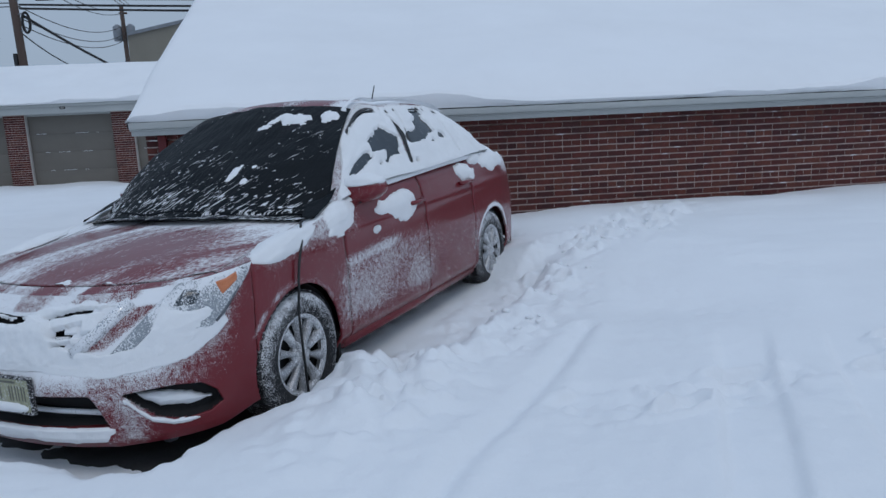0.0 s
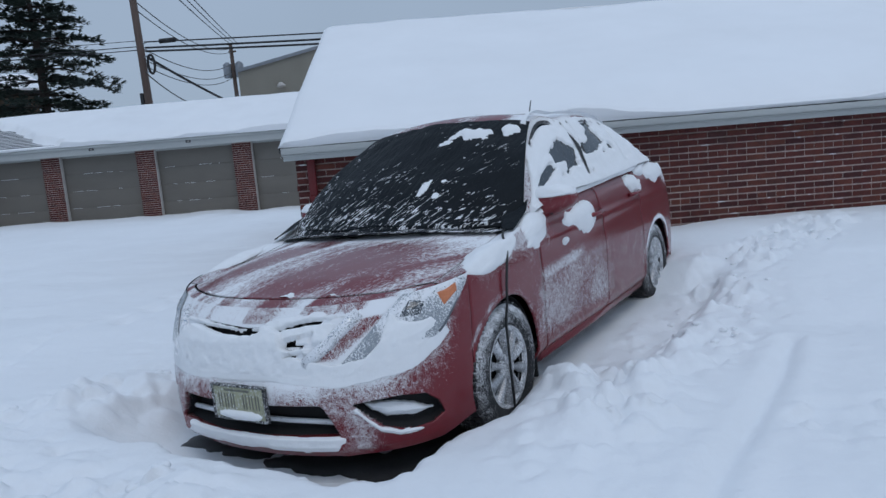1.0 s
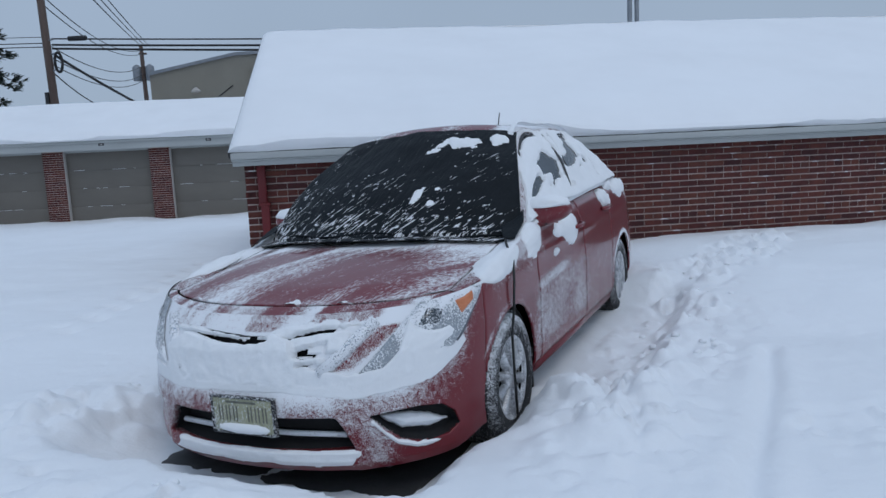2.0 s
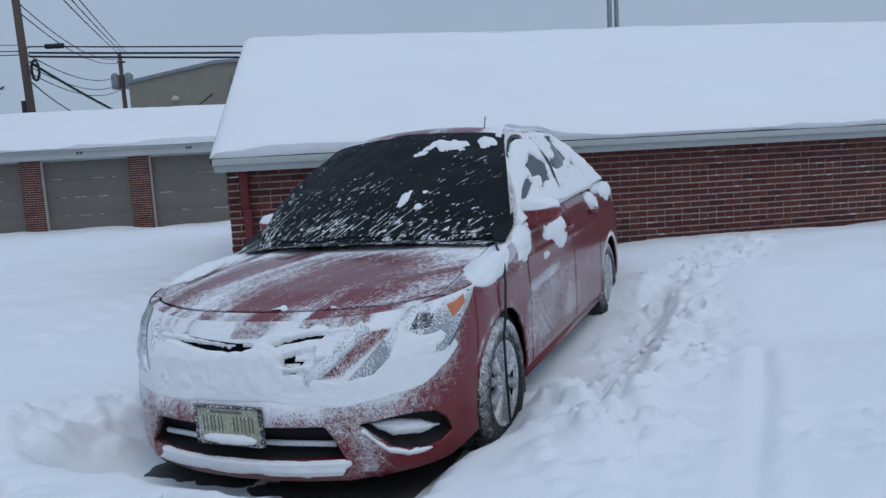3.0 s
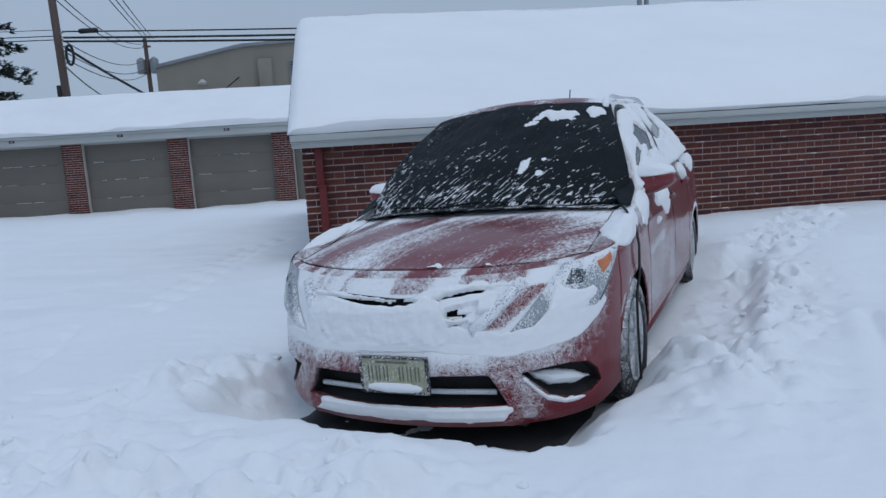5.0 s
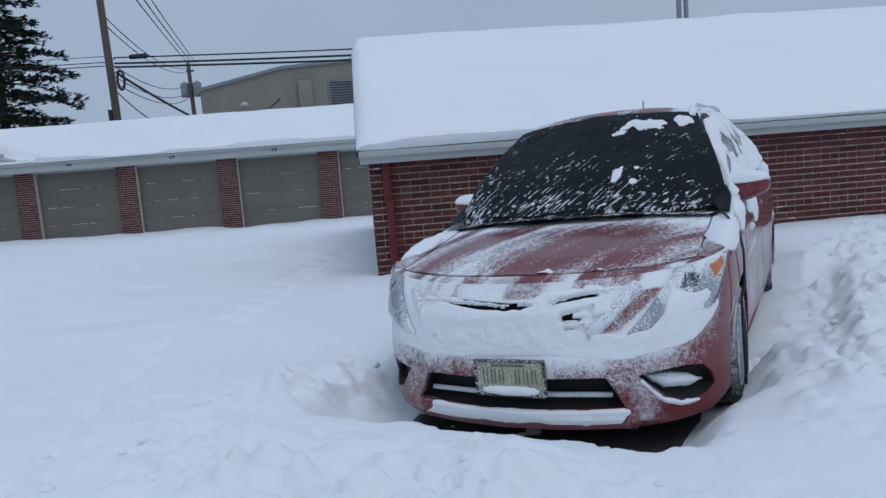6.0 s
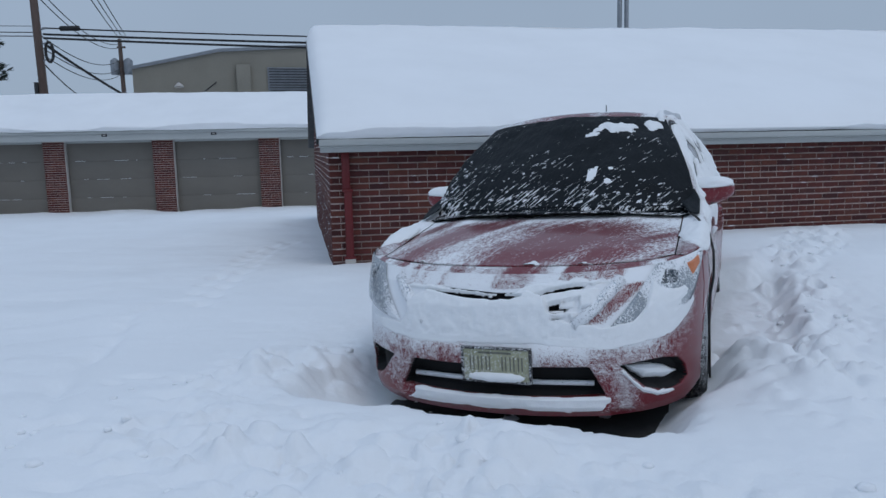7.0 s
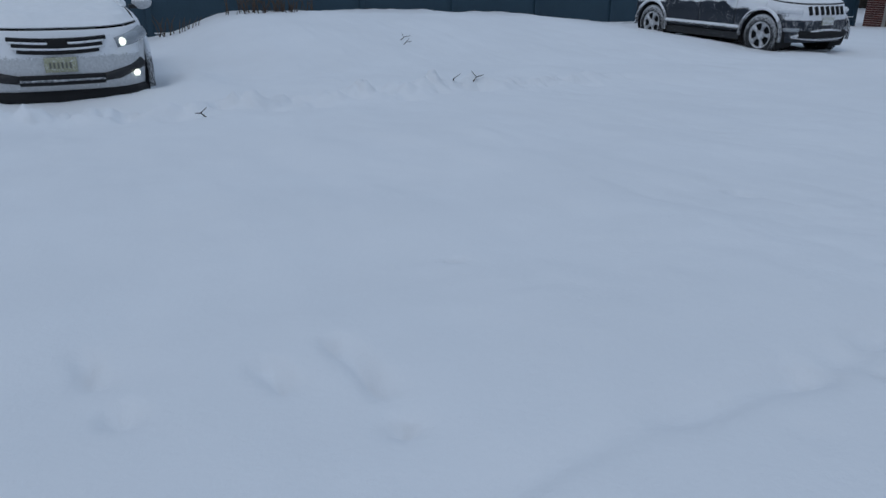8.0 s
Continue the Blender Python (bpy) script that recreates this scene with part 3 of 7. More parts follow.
def roof_snow(name, parent, length, run, z_eave, z_ridge, thick, over, seed, hole=None, nu=260, nv=90, left_over=0.12):
    """A blanket of snow on one slope: a steep, undercut face at the eave, wind-cut crest, closed at its edges. Along x, up the slope in y."""
    u = np.linspace(-left_over, length, nu)
    nf = 12
    q = np.concatenate([np.linspace(0, 1, nf), np.ones(nv)])
    v = np.concatenate([np.zeros(nf), (np.arange(1, nv + 1) / nv) ** 1.8])
    uu, vv = np.meshgrid(u, v, indexing="ij")
    qq = np.broadcast_to(q, uu.shape)
    lip = 0.02 * fbm(uu * 0.9, uu * 0 + 3.1, 3, seed) + 0.008 * fbm(uu * 3.5, uu * 0, 3, seed + 4)
    crest = thick * np.clip(0.50 + 0.48 * fbm(uu * 0.42, uu * 0 + 5, 3, seed + 6) + 0.06 * fbm(uu * 4.0, uu * 0 + 2, 2, seed + 7), 0.16, 0.95)
    d = vv * math.hypot(run - over, z_ridge - z_eave)
    recess = 0.04
    y0 = over - 0.02 + lip
    y = np.where(vv > 0, y0 + vv * (run - y0), y0 + recess * (1 - qq) ** 1.4)
    base = z_eave + np.clip(y - over, 0, None) / (run - over) * (z_ridge - z_eave)
    left = 1 - np.exp(-(uu + left_over) / 0.05)
    t = crest + (thick - crest) * (1 - np.exp(-d / 0.45)) + 0.018 * sm(0.0, 0.05, d)
    t = t * left * (1 + 0.10 * fbm(uu * 0.45, vv * 3, 3, seed + 9) * sm(0, 0.3, d)) + 0.006 * fbm(uu * 2.5, vv * 9, 3, seed + 2) * sm(0, 0.2, d)
    t = np.where(vv > 0, np.maximum(t, 0.004), crest * left * qq)
    if hole is not None:
        t = np.where((uu < 4.5) & (vv < 0.09), 0.35 * t, t)
        t = t * (1 - hole(uu, vv)) - 0.03 * hole(uu, vv)
    top = np.stack([uu, y, base + t], -1)
    low = np.stack([uu, y + 0 * t, base - 0.01 + 0 * t], -1)
    nv = len(v)
    n = nu * nv
    f = grid_faces(nu, nv)
    a = np.arange(n).reshape(nu, nv)
    rim = np.concatenate([a[:, 0], a[-1, 1:], a[::-1, -1][1:], a[0, ::-1][1:]])
    skirt = np.stack([rim[:-1], rim[1:], rim[1:] + n, rim[:-1] + n], -1)[:, ::-1]
    return np_mesh(name, np.concatenate([top.reshape(-1, 3), low.reshape(-1, 3)]), np.concatenate([f, skirt]), M_ROOFSNOW, parent, "smooth thick snow blanket with an undercut lip")


# the near garage: brick side to the lot, gable to the drive
NG = thing("near_garage", pose(-3.03, 7.76, 0, 0, 0, 9.0), "low red-brown brick garage under a thick smooth blanket of snow", "garage", kind="structure")
NG_LEN, NG_RUN, NG_DEEP = 17.0, 4.35, 8.7
NG_EAVE, NG_RIDGE, NG_OVER = 1.40, 3.04, -0.16
NG_TOP, NG_LOW = 1.25, -0.75
part("wall_core", box(0.006, 0.006, NG_LOW, NG_LEN, NG_DEEP, NG_TOP + 0.02), M_MORTAR, NG)
bm = bmesh.new()
gv = [bm.verts.new((x, y, z)) for x in (0.006, 0.3) for y, z in ((0.012, NG_TOP), (NG_DEEP - 0.012, NG_TOP), (NG_DEEP / 2, NG_RIDGE - 0.08))]
bm.faces.new(gv[:3])
bm.faces.new(gv[3:][::-1])
for k in range(3):
    bm.faces.new((gv[k], gv[(k + 1) % 3], gv[3 + (k + 1) % 3], gv[3 + k]))
bmesh.ops.recalc_face_normals(bm, faces=bm.faces[:])
part("gable_core", bm, M_MORTAR, NG, smooth=False)


def slab(x0, x1, y0, y1, z0, z1, t):
    bm = bmesh.new()
    vs = [bm.verts.new(p) for p in ((x0, y0, z0), (x1, y0, z0), (x1, y1, z1), (x0, y1, z1), (x0, y0, z0 - t), (x1, y0, z0 - t), (x1, y1, z1 - t), (x0, y1, z1 - t))]
    for q in ((0, 1, 2, 3), (7, 6, 5, 4), (0, 4, 5, 1), (1, 5, 6, 2), (2, 6, 7, 3), (3, 7, 4, 0)):
        bm.faces.new([vs[k] for k in q])
    bmesh.ops.recalc_face_normals(bm, faces=bm.faces[:])
    return bm


part("roof_deck", slab(-0.10, NG_LEN, NG_OVER, NG_RUN, NG_EAVE, NG_RIDGE, 0.06), M_SHINGLE, NG, "snow-buried shingle slope", False)
part("roof_deck", slab(-0.10, NG_LEN, NG_DEEP - NG_OVER, NG_RUN, NG_EAVE, NG_RIDGE, 0.06), M_SHINGLE, NG, "snow-buried shingle slope", False)
part("fascia", box(-0.09, NG_OVER - 0.02, NG_TOP, NG_LEN, NG_OVER + 0.005, NG_EAVE - 0.03, 0.004), M_TRIM, NG, "weathered pale fascia board", False)
bm = bmesh.new()
for y0, z0, y1, z1 in ((-0.045, 1.300, -0.02, 1.318), (-0.065, 1.318, -0.02, 1.385)):
    add_box(bm, -0.10, NG_OVER + y0, z0, NG_LEN, NG_OVER + y1, z1, 0.006)
part("gutter", bm, M_TRIM, NG, "pale metal gutter along the eave")
part("soffit", box(-0.08, NG_OVER + 0.005, NG_TOP + 0.008, NG_LEN, 0.0, NG_TOP + 0.024), M_SOFFIT, NG, smooth=False)
for y0, y1 in ((NG_OVER - 0.02, NG_RUN), (NG_DEEP - NG_OVER + 0.02, NG_RUN)):
    part("rake_board", slab(-0.125, -0.102, y0, y1, NG_EAVE + 0.005, NG_RIDGE + 0.005, 0.07), M_BLACK, NG, "dark rake board at the gable", False)
roof_snow("roof_snow", NG, NG_LEN, NG_RUN, NG_EAVE, NG_RIDGE, 0.21, NG_OVER - 0.05, 3)
sn2 = roof_snow("roof_snow", NG, NG_LEN, NG_RUN, NG_EAVE, NG_RIDGE, 0.21, NG_OVER - 0.05, 8, nu=60, nv=50)
sn2.matrix_local = Matrix.Translation((0, NG_DEEP, 0)) @ Matrix.Diagonal((1, -1, 1, 1))

# the second, farther garage row facing the drive
RG = thing("garage_row", pose(-11.72, 22.98, 0, 0, 0, 4.0), "long row of garages with taupe doors between brick piers, snow on the roof", "garage", kind="structure")
RG_L, RG_R = -8.72, 17.0
part("fascia", box(RG_L, 0.0, 1.72, RG_R, 0.03, 1.96, 0.004), M_TRIM, RG, "pale fascia board", False)
bm = bmesh.new()
add_box(bm, RG_L - 0.02, -0.05, 1.93, RG_R, 0.0, 2.02, 0.01)
part("drip_edge", bm, M_TRIM, RG)
part("soffit", box(RG_L, 0.03, 1.73, RG_R, 0.34, 1.75), M_SOFFIT, RG, smooth=False)
part("wall_core", box(RG_L + 0.3, 0.60, -1.2, RG_R, 6.6, 1.75), M_MORTAR, RG, smooth=False)
part("lintel", box(RG_L + 0.3, 0.36, 1.66, RG_R, 0.60, 1.75), M_TRIM, RG, smooth=False)
part("roof_deck", slab(RG_L, RG_R, -0.04, 3.4, 2.02, 3.20, 0.07), M_SHINGLE, RG, "grey shingles, half blown clear at one end", False)
part("roof_deck", slab(RG_L, RG_R, 6.84, 3.4, 2.02, 3.20, 0.07), M_SHINGLE, RG, "snow-buried shingle slope", False)
part("rake_board", slab(RG_L - 0.03, RG_L - 0.003, -0.05, 3.4, 2.0, 3.19, 0.2), M_TRIM, RG, "", False)
bm = bmesh.new()
for x, y, z in ((RG_L + 0.32, 0.62, 1.7), (RG_L + 0.32, 6.6, 1.7), (RG_L + 0.32, 3.5, 3.1)):
    bm.verts.new((x, y, z))
    bm.verts.new((x + 0.1, y, z))
bmesh.ops.convex_hull(bm, input=bm.verts[:])
part("gable_wall", bm, M_TRIM, RG, "", False)


def bare_patch(uu, vv):
    """Where the wind has cleared the shingles near the end of the row."""
    x = uu
    left = sm(0.25, 0.55, x)
    slant = sm(0.35, -0.25, x - (4.7 - 4.6 * vv ** 0.8) + 0.25 * fbm(uu * 2.2, vv * 6, 3, 6))
    return left * slant * sm(0.025, 0.06, vv) * sm(0.86, 0.72, vv)


rs = roof_snow("roof_snow", RG, RG_R - RG_L, 3.4, 2.02, 3.20, 0.20, -0.10, 21, bare_patch, nu=300, nv=120, left_over=0.06)
rs.matrix_local = Matrix.Translation((RG_L, 0, 0))
# shingle courses that show in the bare patch, each edge holding a line of snow
bm, bs = bmesh.new(), bmesh.new()
slope = math.atan2(3.20 - 2.02, 3.44)
for k in range(16):
    d = 0.1 + k * 0.17
    m = Matrix.Translation((RG_L + 0.3, -0.04, 2.02)) @ Matrix.Rotation(slope, 4, "X") @ Matrix.Translation((0, d, 0)) @ Matrix.Rotation(radians(-3.0), 4, "X")
    add_box(bm, 0, 0, 0.0, 5.2, 0.19, 0.02, 0.0, m)
    add_box(bs, 0, -0.05, 0.001, 5.2, 0.012, 0.016, 0.005, m)
part("shingle_course", bm, M_SHINGLE, RG, "dark shingle courses", False)
part("snow_line", bs, M_ROOFSNOW, RG, "snow caught on the shingle edges")

rng = random.Random(5)
piers = [-8.2 + 3.28 * k for k in range(8)]
for k, cx in enumerate(piers):
    w = 0.64
    x0 = cx + 0.315 - w
    pier = part("pier", box(x0 + 0.006, 0.294, -1.2, x0 + w - 0.006, 0.60, 1.74), M_MORTAR, RG, "brick pier between garage doors", False)
    joined_bricks("bricks", brick_places(w, -0.9, 1.72, rng=rng), Matrix.Translation((x0, 0.288, 0)), pier)
    # right cheek of the pier
    part("jamb", box(x0 + w, 0.30, -1.2, x0 + w + 0.020, 0.47, 1.72), M_JAMB, RG, "", False)
    part("jamb", box(x0 - 0.012, 0.30, -1.2, x0, 0.47, 1.72), M_DOOR, RG, "", False)
    if k < len(piers) - 1:
        a, b = x0 + w + 0.021, x0 + 3.28 - 0.013
        door = part("garage_door", box(a, 0.46, -0.95, b, 0.50, 1.71), M_DOOR, RG, "taupe sectional overhead door", False)
        for s in range(4):
            z0 = -0.62 + s * 0.575
            part("door_section", box(a + 0.004, 0.435, z0 + 0.0025, b - 0.004, 0.459, z0 + 0.5725, 0.003), M_DOOR, door)
        bm = bmesh.new()
        for s in range(1, 4):
            z0 = -0.62 + s * 0.575
            for _ in range(4):
                p = rng.uniform(a + 0.1, b - 0.5)
                add_box(bm, p, 0.425, z0 - 0.001, p + rng.uniform(0.06, 0.4), 0.437, z0 + 0.008)
        part("rime", bm, M_SNOW, door, "streaks of snow on the section joints", False)
        sign = part("number_plate", box(cx + 1.64 - 0.085, -0.012, 1.845, cx + 1.64 + 0.085, 0.0, 1.925, 0.004), M_BLACK, RG, "small black door plate", False)
        bm = bmesh.new()
        for q in (-0.04, 0.005):
            add_box(bm, cx + 1.64 + q, -0.016, 1.865, cx + 1.64 + q + 0.03, -0.013, 1.905)
        part("mark", bm, M_JAMB, sign, "", False)

# drainpipe at the corner of the near garage
bm = bmesh.new()
add_box(bm, 0.13, -0.075, 0.85, 0.215, -0.005, 1.25, 0.012)
dp = part("drainpipe", bm, M_DRAIN, NG, "dark red square drainpipe at the corner")
part("lower_pipe", box(0.145, -0.09, -0.35, 0.23, -0.012, 0.86, 0.012), M_DRAIN, dp)
for z in (0.83, 0.10):
    part("strap", box(0.125, -0.096, z, 0.245, -0.003, z + 0.028, 0.003), M_DRAIN, dp)
part("tag", box(0.13, -0.1, 0.035, 0.245, -0.092, 0.105, 0.003), M_JAMB, dp, "pale tag near the foot")


# ---------------------------------------------------------------- fence and distance
M_FENCE = surface("slate_blue_fence_paint", (0.014, 0.042, 0.066), (0.024, 0.062, 0.092), 0.55, 0.8, 30, 0.1, stretch=(1, 1, 0.4))
M_WOOD = surface("weathered_pole_wood", (0.07, 0.05, 0.042), (0.14, 0.10, 0.085), 0.9, 3, 50, 0.5, stretch=(4, 4, 0.3), dist=0.01)
M_WIRE = surface("black_cable", (0.01, 0.01, 0.011), (0.02, 0.02, 0.022), 0.6, 5, 50, 0.0)
M_STEEL = surface("galvanised_steel", (0.18, 0.2, 0.22), (0.28, 0.3, 0.33), 0.5, 3, 30, 0.1, metal=0.3)
M_BEIGE = surface("beige_block_wall", (0.20, 0.185, 0.155), (0.26, 0.245, 0.205), 0.85, 0.4, 12, 0.1)
M_BROWN = surface("brown_brick_wall", (0.115, 0.082, 0.056), (0.19, 0.14, 0.098), 0.9, 1.5, 25, 0.3)
M_GLASS = surface("dark_window_glass", (0.02, 0.025, 0.03), (0.05, 0.06, 0.07), 0.1, 2, 10, 0.0)
M_BARK = surface("grey_brown_bark", (0.03, 0.024, 0.02), (0.075, 0.06, 0.05), 0.95, 4, 30, 0.6, dist=0.02)
M_NEEDLE = surface("dark_pine_needles", (0.02, 0.035, 0.028), (0.06, 0.085, 0.07), 0.8, 1.5, 12, 0.0)

FX = -20.4
fence = thing("fence", pose(FX, 0, 0), "solid slate-blue panel fence with snow along its rails", "fence", kind="structure")
for k in range(22):
    y1 = 22.35 - k * 2.44
    y0 = y1 - 2.44
    part("panel", box(-0.025, y0 + 0.03, -0.55, 0.025, y1 - 0.03, 1.62, 0.006), M_FENCE, fence, "", False)
    part("post", box(-0.05, y1 - 0.06, -0.7, 0.075, y1 + 0.06, 1.64, 0.008), M_FENCE, fence, "", False)
    part("rail", box(0.025, y0 + 0.06, -0.30, 0.07, y1 - 0.06, -0.21, 0.006), M_FENCE, fence, "", False)
    bm = bmesh.new()
    add_box(bm, -0.035, y0 + 0.05, 1.615, 0.035, y1 - 0.05, 1.645, 0.012)
    add_box(bm, 0.02, y0 + 0.08, -0.213, 0.075, y1 - 0.08, -0.185, 0.012)
    part("snow_cap", bm, M_ROOFSNOW, fence, "thin snow on the top and the low rail")

# utility pole with its cables
PX, PY = -18.45, 33.1
pole = thing("utility_pole", pose(PX, PY, -0.6), "tall weathered wooden utility pole carrying black cables", "utility pole")
part("shaft", tube([(0.12, 0, 0), (0.05, 0, 5), (-0.1, 0, 12.5)], 0.20, 0.15, 12), M_WOOD, pole)
part("guard", box(-0.29, -0.12, 3.6, -0.12, 0.08, 5.1, 0.02), M_BLACK, pole, "black riser guard")
for z in (6.0, 6.7, 7.3):
    part("bracket", tube([(0.05, 0, z), (0.45, -0.15, z + 0.06)], 0.04, 0.03, 6), M_STEEL, pole)


def sag(a, b, s, n=14):
    return [(a[0] + (b[0] - a[0]) * t, a[1] + (b[1] - a[1]) * t, a[2] + (b[2] - a[2]) * t - 4 * s * t * (1 - t)) for t in (k / (n - 1) for k in range(n))]


def cable(points, r, label):
    ob = part("overhead_cable", tube(points, r, r, 6), M_WIRE)
    return tagged(ob, label, "cable", "overhead cables")


P2X, P2Y = -28.0, 67.0
RX, RY = 26.0, 26.5
for z0, z1, r in ((6.78, 4.1, 0.03), (6.52, 3.85, 0.045), (6.36, 3.55, 0.045)):
    cable(sag((PX + 0.3, PY - 0.1, z0), (RX, RY, z1 + 0.5), 0.28, 24), r, "thick black cable running past the garage roof")
    cable(sag((PX - 0.1, PY, z0 + 0.1), (PX - 45, PY - 14, z0 + 0.9), 0.5, 24), r * 0.45, "thin black cable leading away from the pole")
for z0, z1 in ((8.3, 10.7), (8.7, 11.0), (6.1, 9.0), (5.8, 8.5), (6.6, 9.7)):
    cable(sag((PX, PY, z0), (P2X, P2Y, z1), 0.9, 20), 0.025, "black cable from pole to pole")
for q in (0.0, 0.35, 0.7):
    cable(sag((P2X + q, P2Y, 11.3), (-11.5 + 0.5 * q, 18.0, 8.0 + 0.6 * q), 0.2, 20), 0.028, "black cable climbing away overhead")
cable(sag((PX + 0.3, PY, 6.1), (-15.6, 40.5, 3.2), 0.15), 0.06, "thick service cable dropping from the pole")
cable(sag((-15.6, 40.5, 3.2), (-16.5, 56.0, 6.9), 0.1), 0.05, "thick service cable rising to the building")
cable(sag((PX, PY, 5.5), (-27.8, 66.9, 7.0), 1.6), 0.03, "slack black cable from pole to pole")
ring = part("cable_coil", tube([(PX + 0.55 + 0.16 * math.sin(a), PY - 0.2, 5.75 + 0.42 * math.cos(a)) for a in np.linspace(0, 6.3, 22)], 0.06, 0.06, 6), M_WIRE)
tagged(ring, "black spare cable coiled below the pole bracket", "cable coil")
splice = part("splice_case", tube([(PX + 1.15, PY - 0.25, 6.72), (PX + 2.0, PY - 0.5, 6.68)], 0.11, 0.11, 10), M_WIRE)
tagged(splice, "black splice case hanging on a cable", "splice case")

pole2 = thing("utility_pole", pose(P2X, P2Y, -0.6), "distant wooden utility pole with two grey transformers", "utility pole")
part("shaft", tube([(0, 0, 0), (-0.1, 0, 12.0)], 0.24, 0.17, 10), M_WOOD, pole2)
for dx in (-0.62, 0.55):
    part("transformer", lathe([(0, 8.9), (0.36, 8.92), (0.38, 9.2), (0.38, 10.1), (0.3, 10.2), (0.1, 10.35), (0, 10.35)], 14, "z"), M_STEEL, pole2, "grey transformer can").location = (dx, -0.1, 0)
part("crossarm", box(-0.35, -0.08, 11.2, 0.35, 0.08, 11.36, 0.02), M_WOOD, pole2)

mast = thing("twin_mast", pose(8.6, 38.4, -0.5), "pair of grey steel masts behind the garage roof", "mast")
part("mast_tube", tube([(-0.18, 0, 0), (-0.22, 0, 13)], 0.13, 0.12, 10), M_STEEL, mast)
part("mast_tube", tube([(0.2, 0.1, 0), (0.16, 0.1, 13)], 0.12, 0.11, 10), M_STEEL, mast)

# beige commercial building behind the row
BG = thing("beige_building", pose(-21.7, 52.3, 0, 0, 0, 14.0), "plain beige commercial building with a low-pitched roof", "building", kind="structure")
bm = bmesh.new()
prof = [(0, -1), (0, 7.3), (5.8, 8.55), (16.0, 9.15), (30, 8.2), (30, -1)]
fa = [bm.verts.new((x, 0, z)) for x, z in prof]
fb = [bm.verts.new((x, 14, z)) for x, z in prof]
bm.faces.new(fa)
bm.faces.new(fb[::-1])
for k in range(len(prof)):
    bm.faces.new((fa[k], fb[k], fb[(k + 1) % len(prof)], fa[(k + 1) % len(prof)]))
bmesh.ops.recalc_face_normals(bm, faces=bm.faces[:])
part("wall", bm, M_BEIGE, BG, smooth=False)
for (xa, za), (xb, zb) in zip(prof[1:4], prof[2:5]):
    bm = bmesh.new()
    vs = [bm.verts.new(p) for p in ((xa, -0.15, za + 0.06), (xb, -0.15, zb + 0.06), (xb, 0.1, zb + 0.06), (xa, 0.1, za + 0.06), (xa, -0.15, za - 0.16), (xb, -0.15, zb - 0.16), (xb, 0.1, zb - 0.16), (xa, 0.1, za - 0.16))]
    for q in ((0, 1, 2, 3), (7, 6, 5, 4), (0, 4, 5, 1), (1, 5, 6, 2), (2, 6, 7, 3), (3, 7, 4, 0)):
        bm.faces.new([vs[k] for k in q])
    part("roof_edge", bm, M_STEEL, BG, "grey metal roof edge", False)
part("vent_louvre", box(9.1, -0.12, 5.6, 13.2, -0.02, 7.35, 0.01), M_STEEL, BG, "wide grey wall louvre", False)
lv = [o for o in BG.children if o.name.startswith("vent_louvre")][0]
for k in range(9):
    part("slat", box(9.2, -0.2, 5.68 + k * 0.19, 13.1, -0.12, 5.74 + k * 0.19, 0.01), M_BLACK, lv, "", False)
part("duct", box(6.9, -0.45, 5.0, 7.9, 0.02, 7.5, 0.08), M_BEIGE, BG, "patched beige duct cover")
fl = part("floodlight", lathe([(0, 0), (0.12, 0.02), (0.3, 0.22), (0.34, 0.3), (0.3, 0.32), (0, 0.3)], 14), M_JAMB, BG, "round floodlight on the wall")
fl.location, fl.rotation_euler = (3.0, -0.45, 6.2), (radians(262), 0, radians(35))
part("stem", box(2.96, -0.3, 6.15, 3.04, 0.0, 6.25, 0.01), M_STEEL, BG)

# brown brick flats beyond the fence
AP = thing("brick_flats", pose(-29.3, 40.6, 0, 0, 0, 0), "brown brick low-rise flats seen behind the fence", "building", kind="structure")
APL = 34.0
ap_m = Matrix.Rotation(radians(180 + 46), 4, "Z")
part("wall", box(0, -10, -1.5, APL, 0, 5.9), M_BROWN, AP, "", False).matrix_local = ap_m
part("roof", slab(-0.6, APL, 0.7, -5, 5.9, 7.3, 0.22), M_BLACK, AP, "dark overhanging eave with snow above", False).matrix_local = ap_m
part("roof", slab(-0.6, APL, -10.7, -5, 5.9, 7.3, 0.22), M_BLACK, AP, "", False).matrix_local = ap_m
part("roof_snow", slab(-0.5, APL, 0.62, -5, 6.05, 7.45, 0.14), M_ROOFSNOW, AP, "", False).matrix_local = ap_m
for k in range(9):
    for z in (0.9, 3.75):
        w = part("window", box(1.6 + k * 3.6, 0.0, z, 2.7 + k * 3.6, 0.04, z + 1.35, 0.01), M_BARK, AP, "dark-framed window", False)
        w.matrix_local = ap_m
        part("pane", box(1.68 + k * 3.6, 0.04, z + 0.08, 2.62 + k * 3.6, 0.055, z + 0.64), M_GLASS, w, "", False)
        part("pane", box(1.68 + k * 3.6, 0.04, z + 0.72, 2.62 + k * 3.6, 0.055, z + 1.27), M_GLASS, w, "", False)


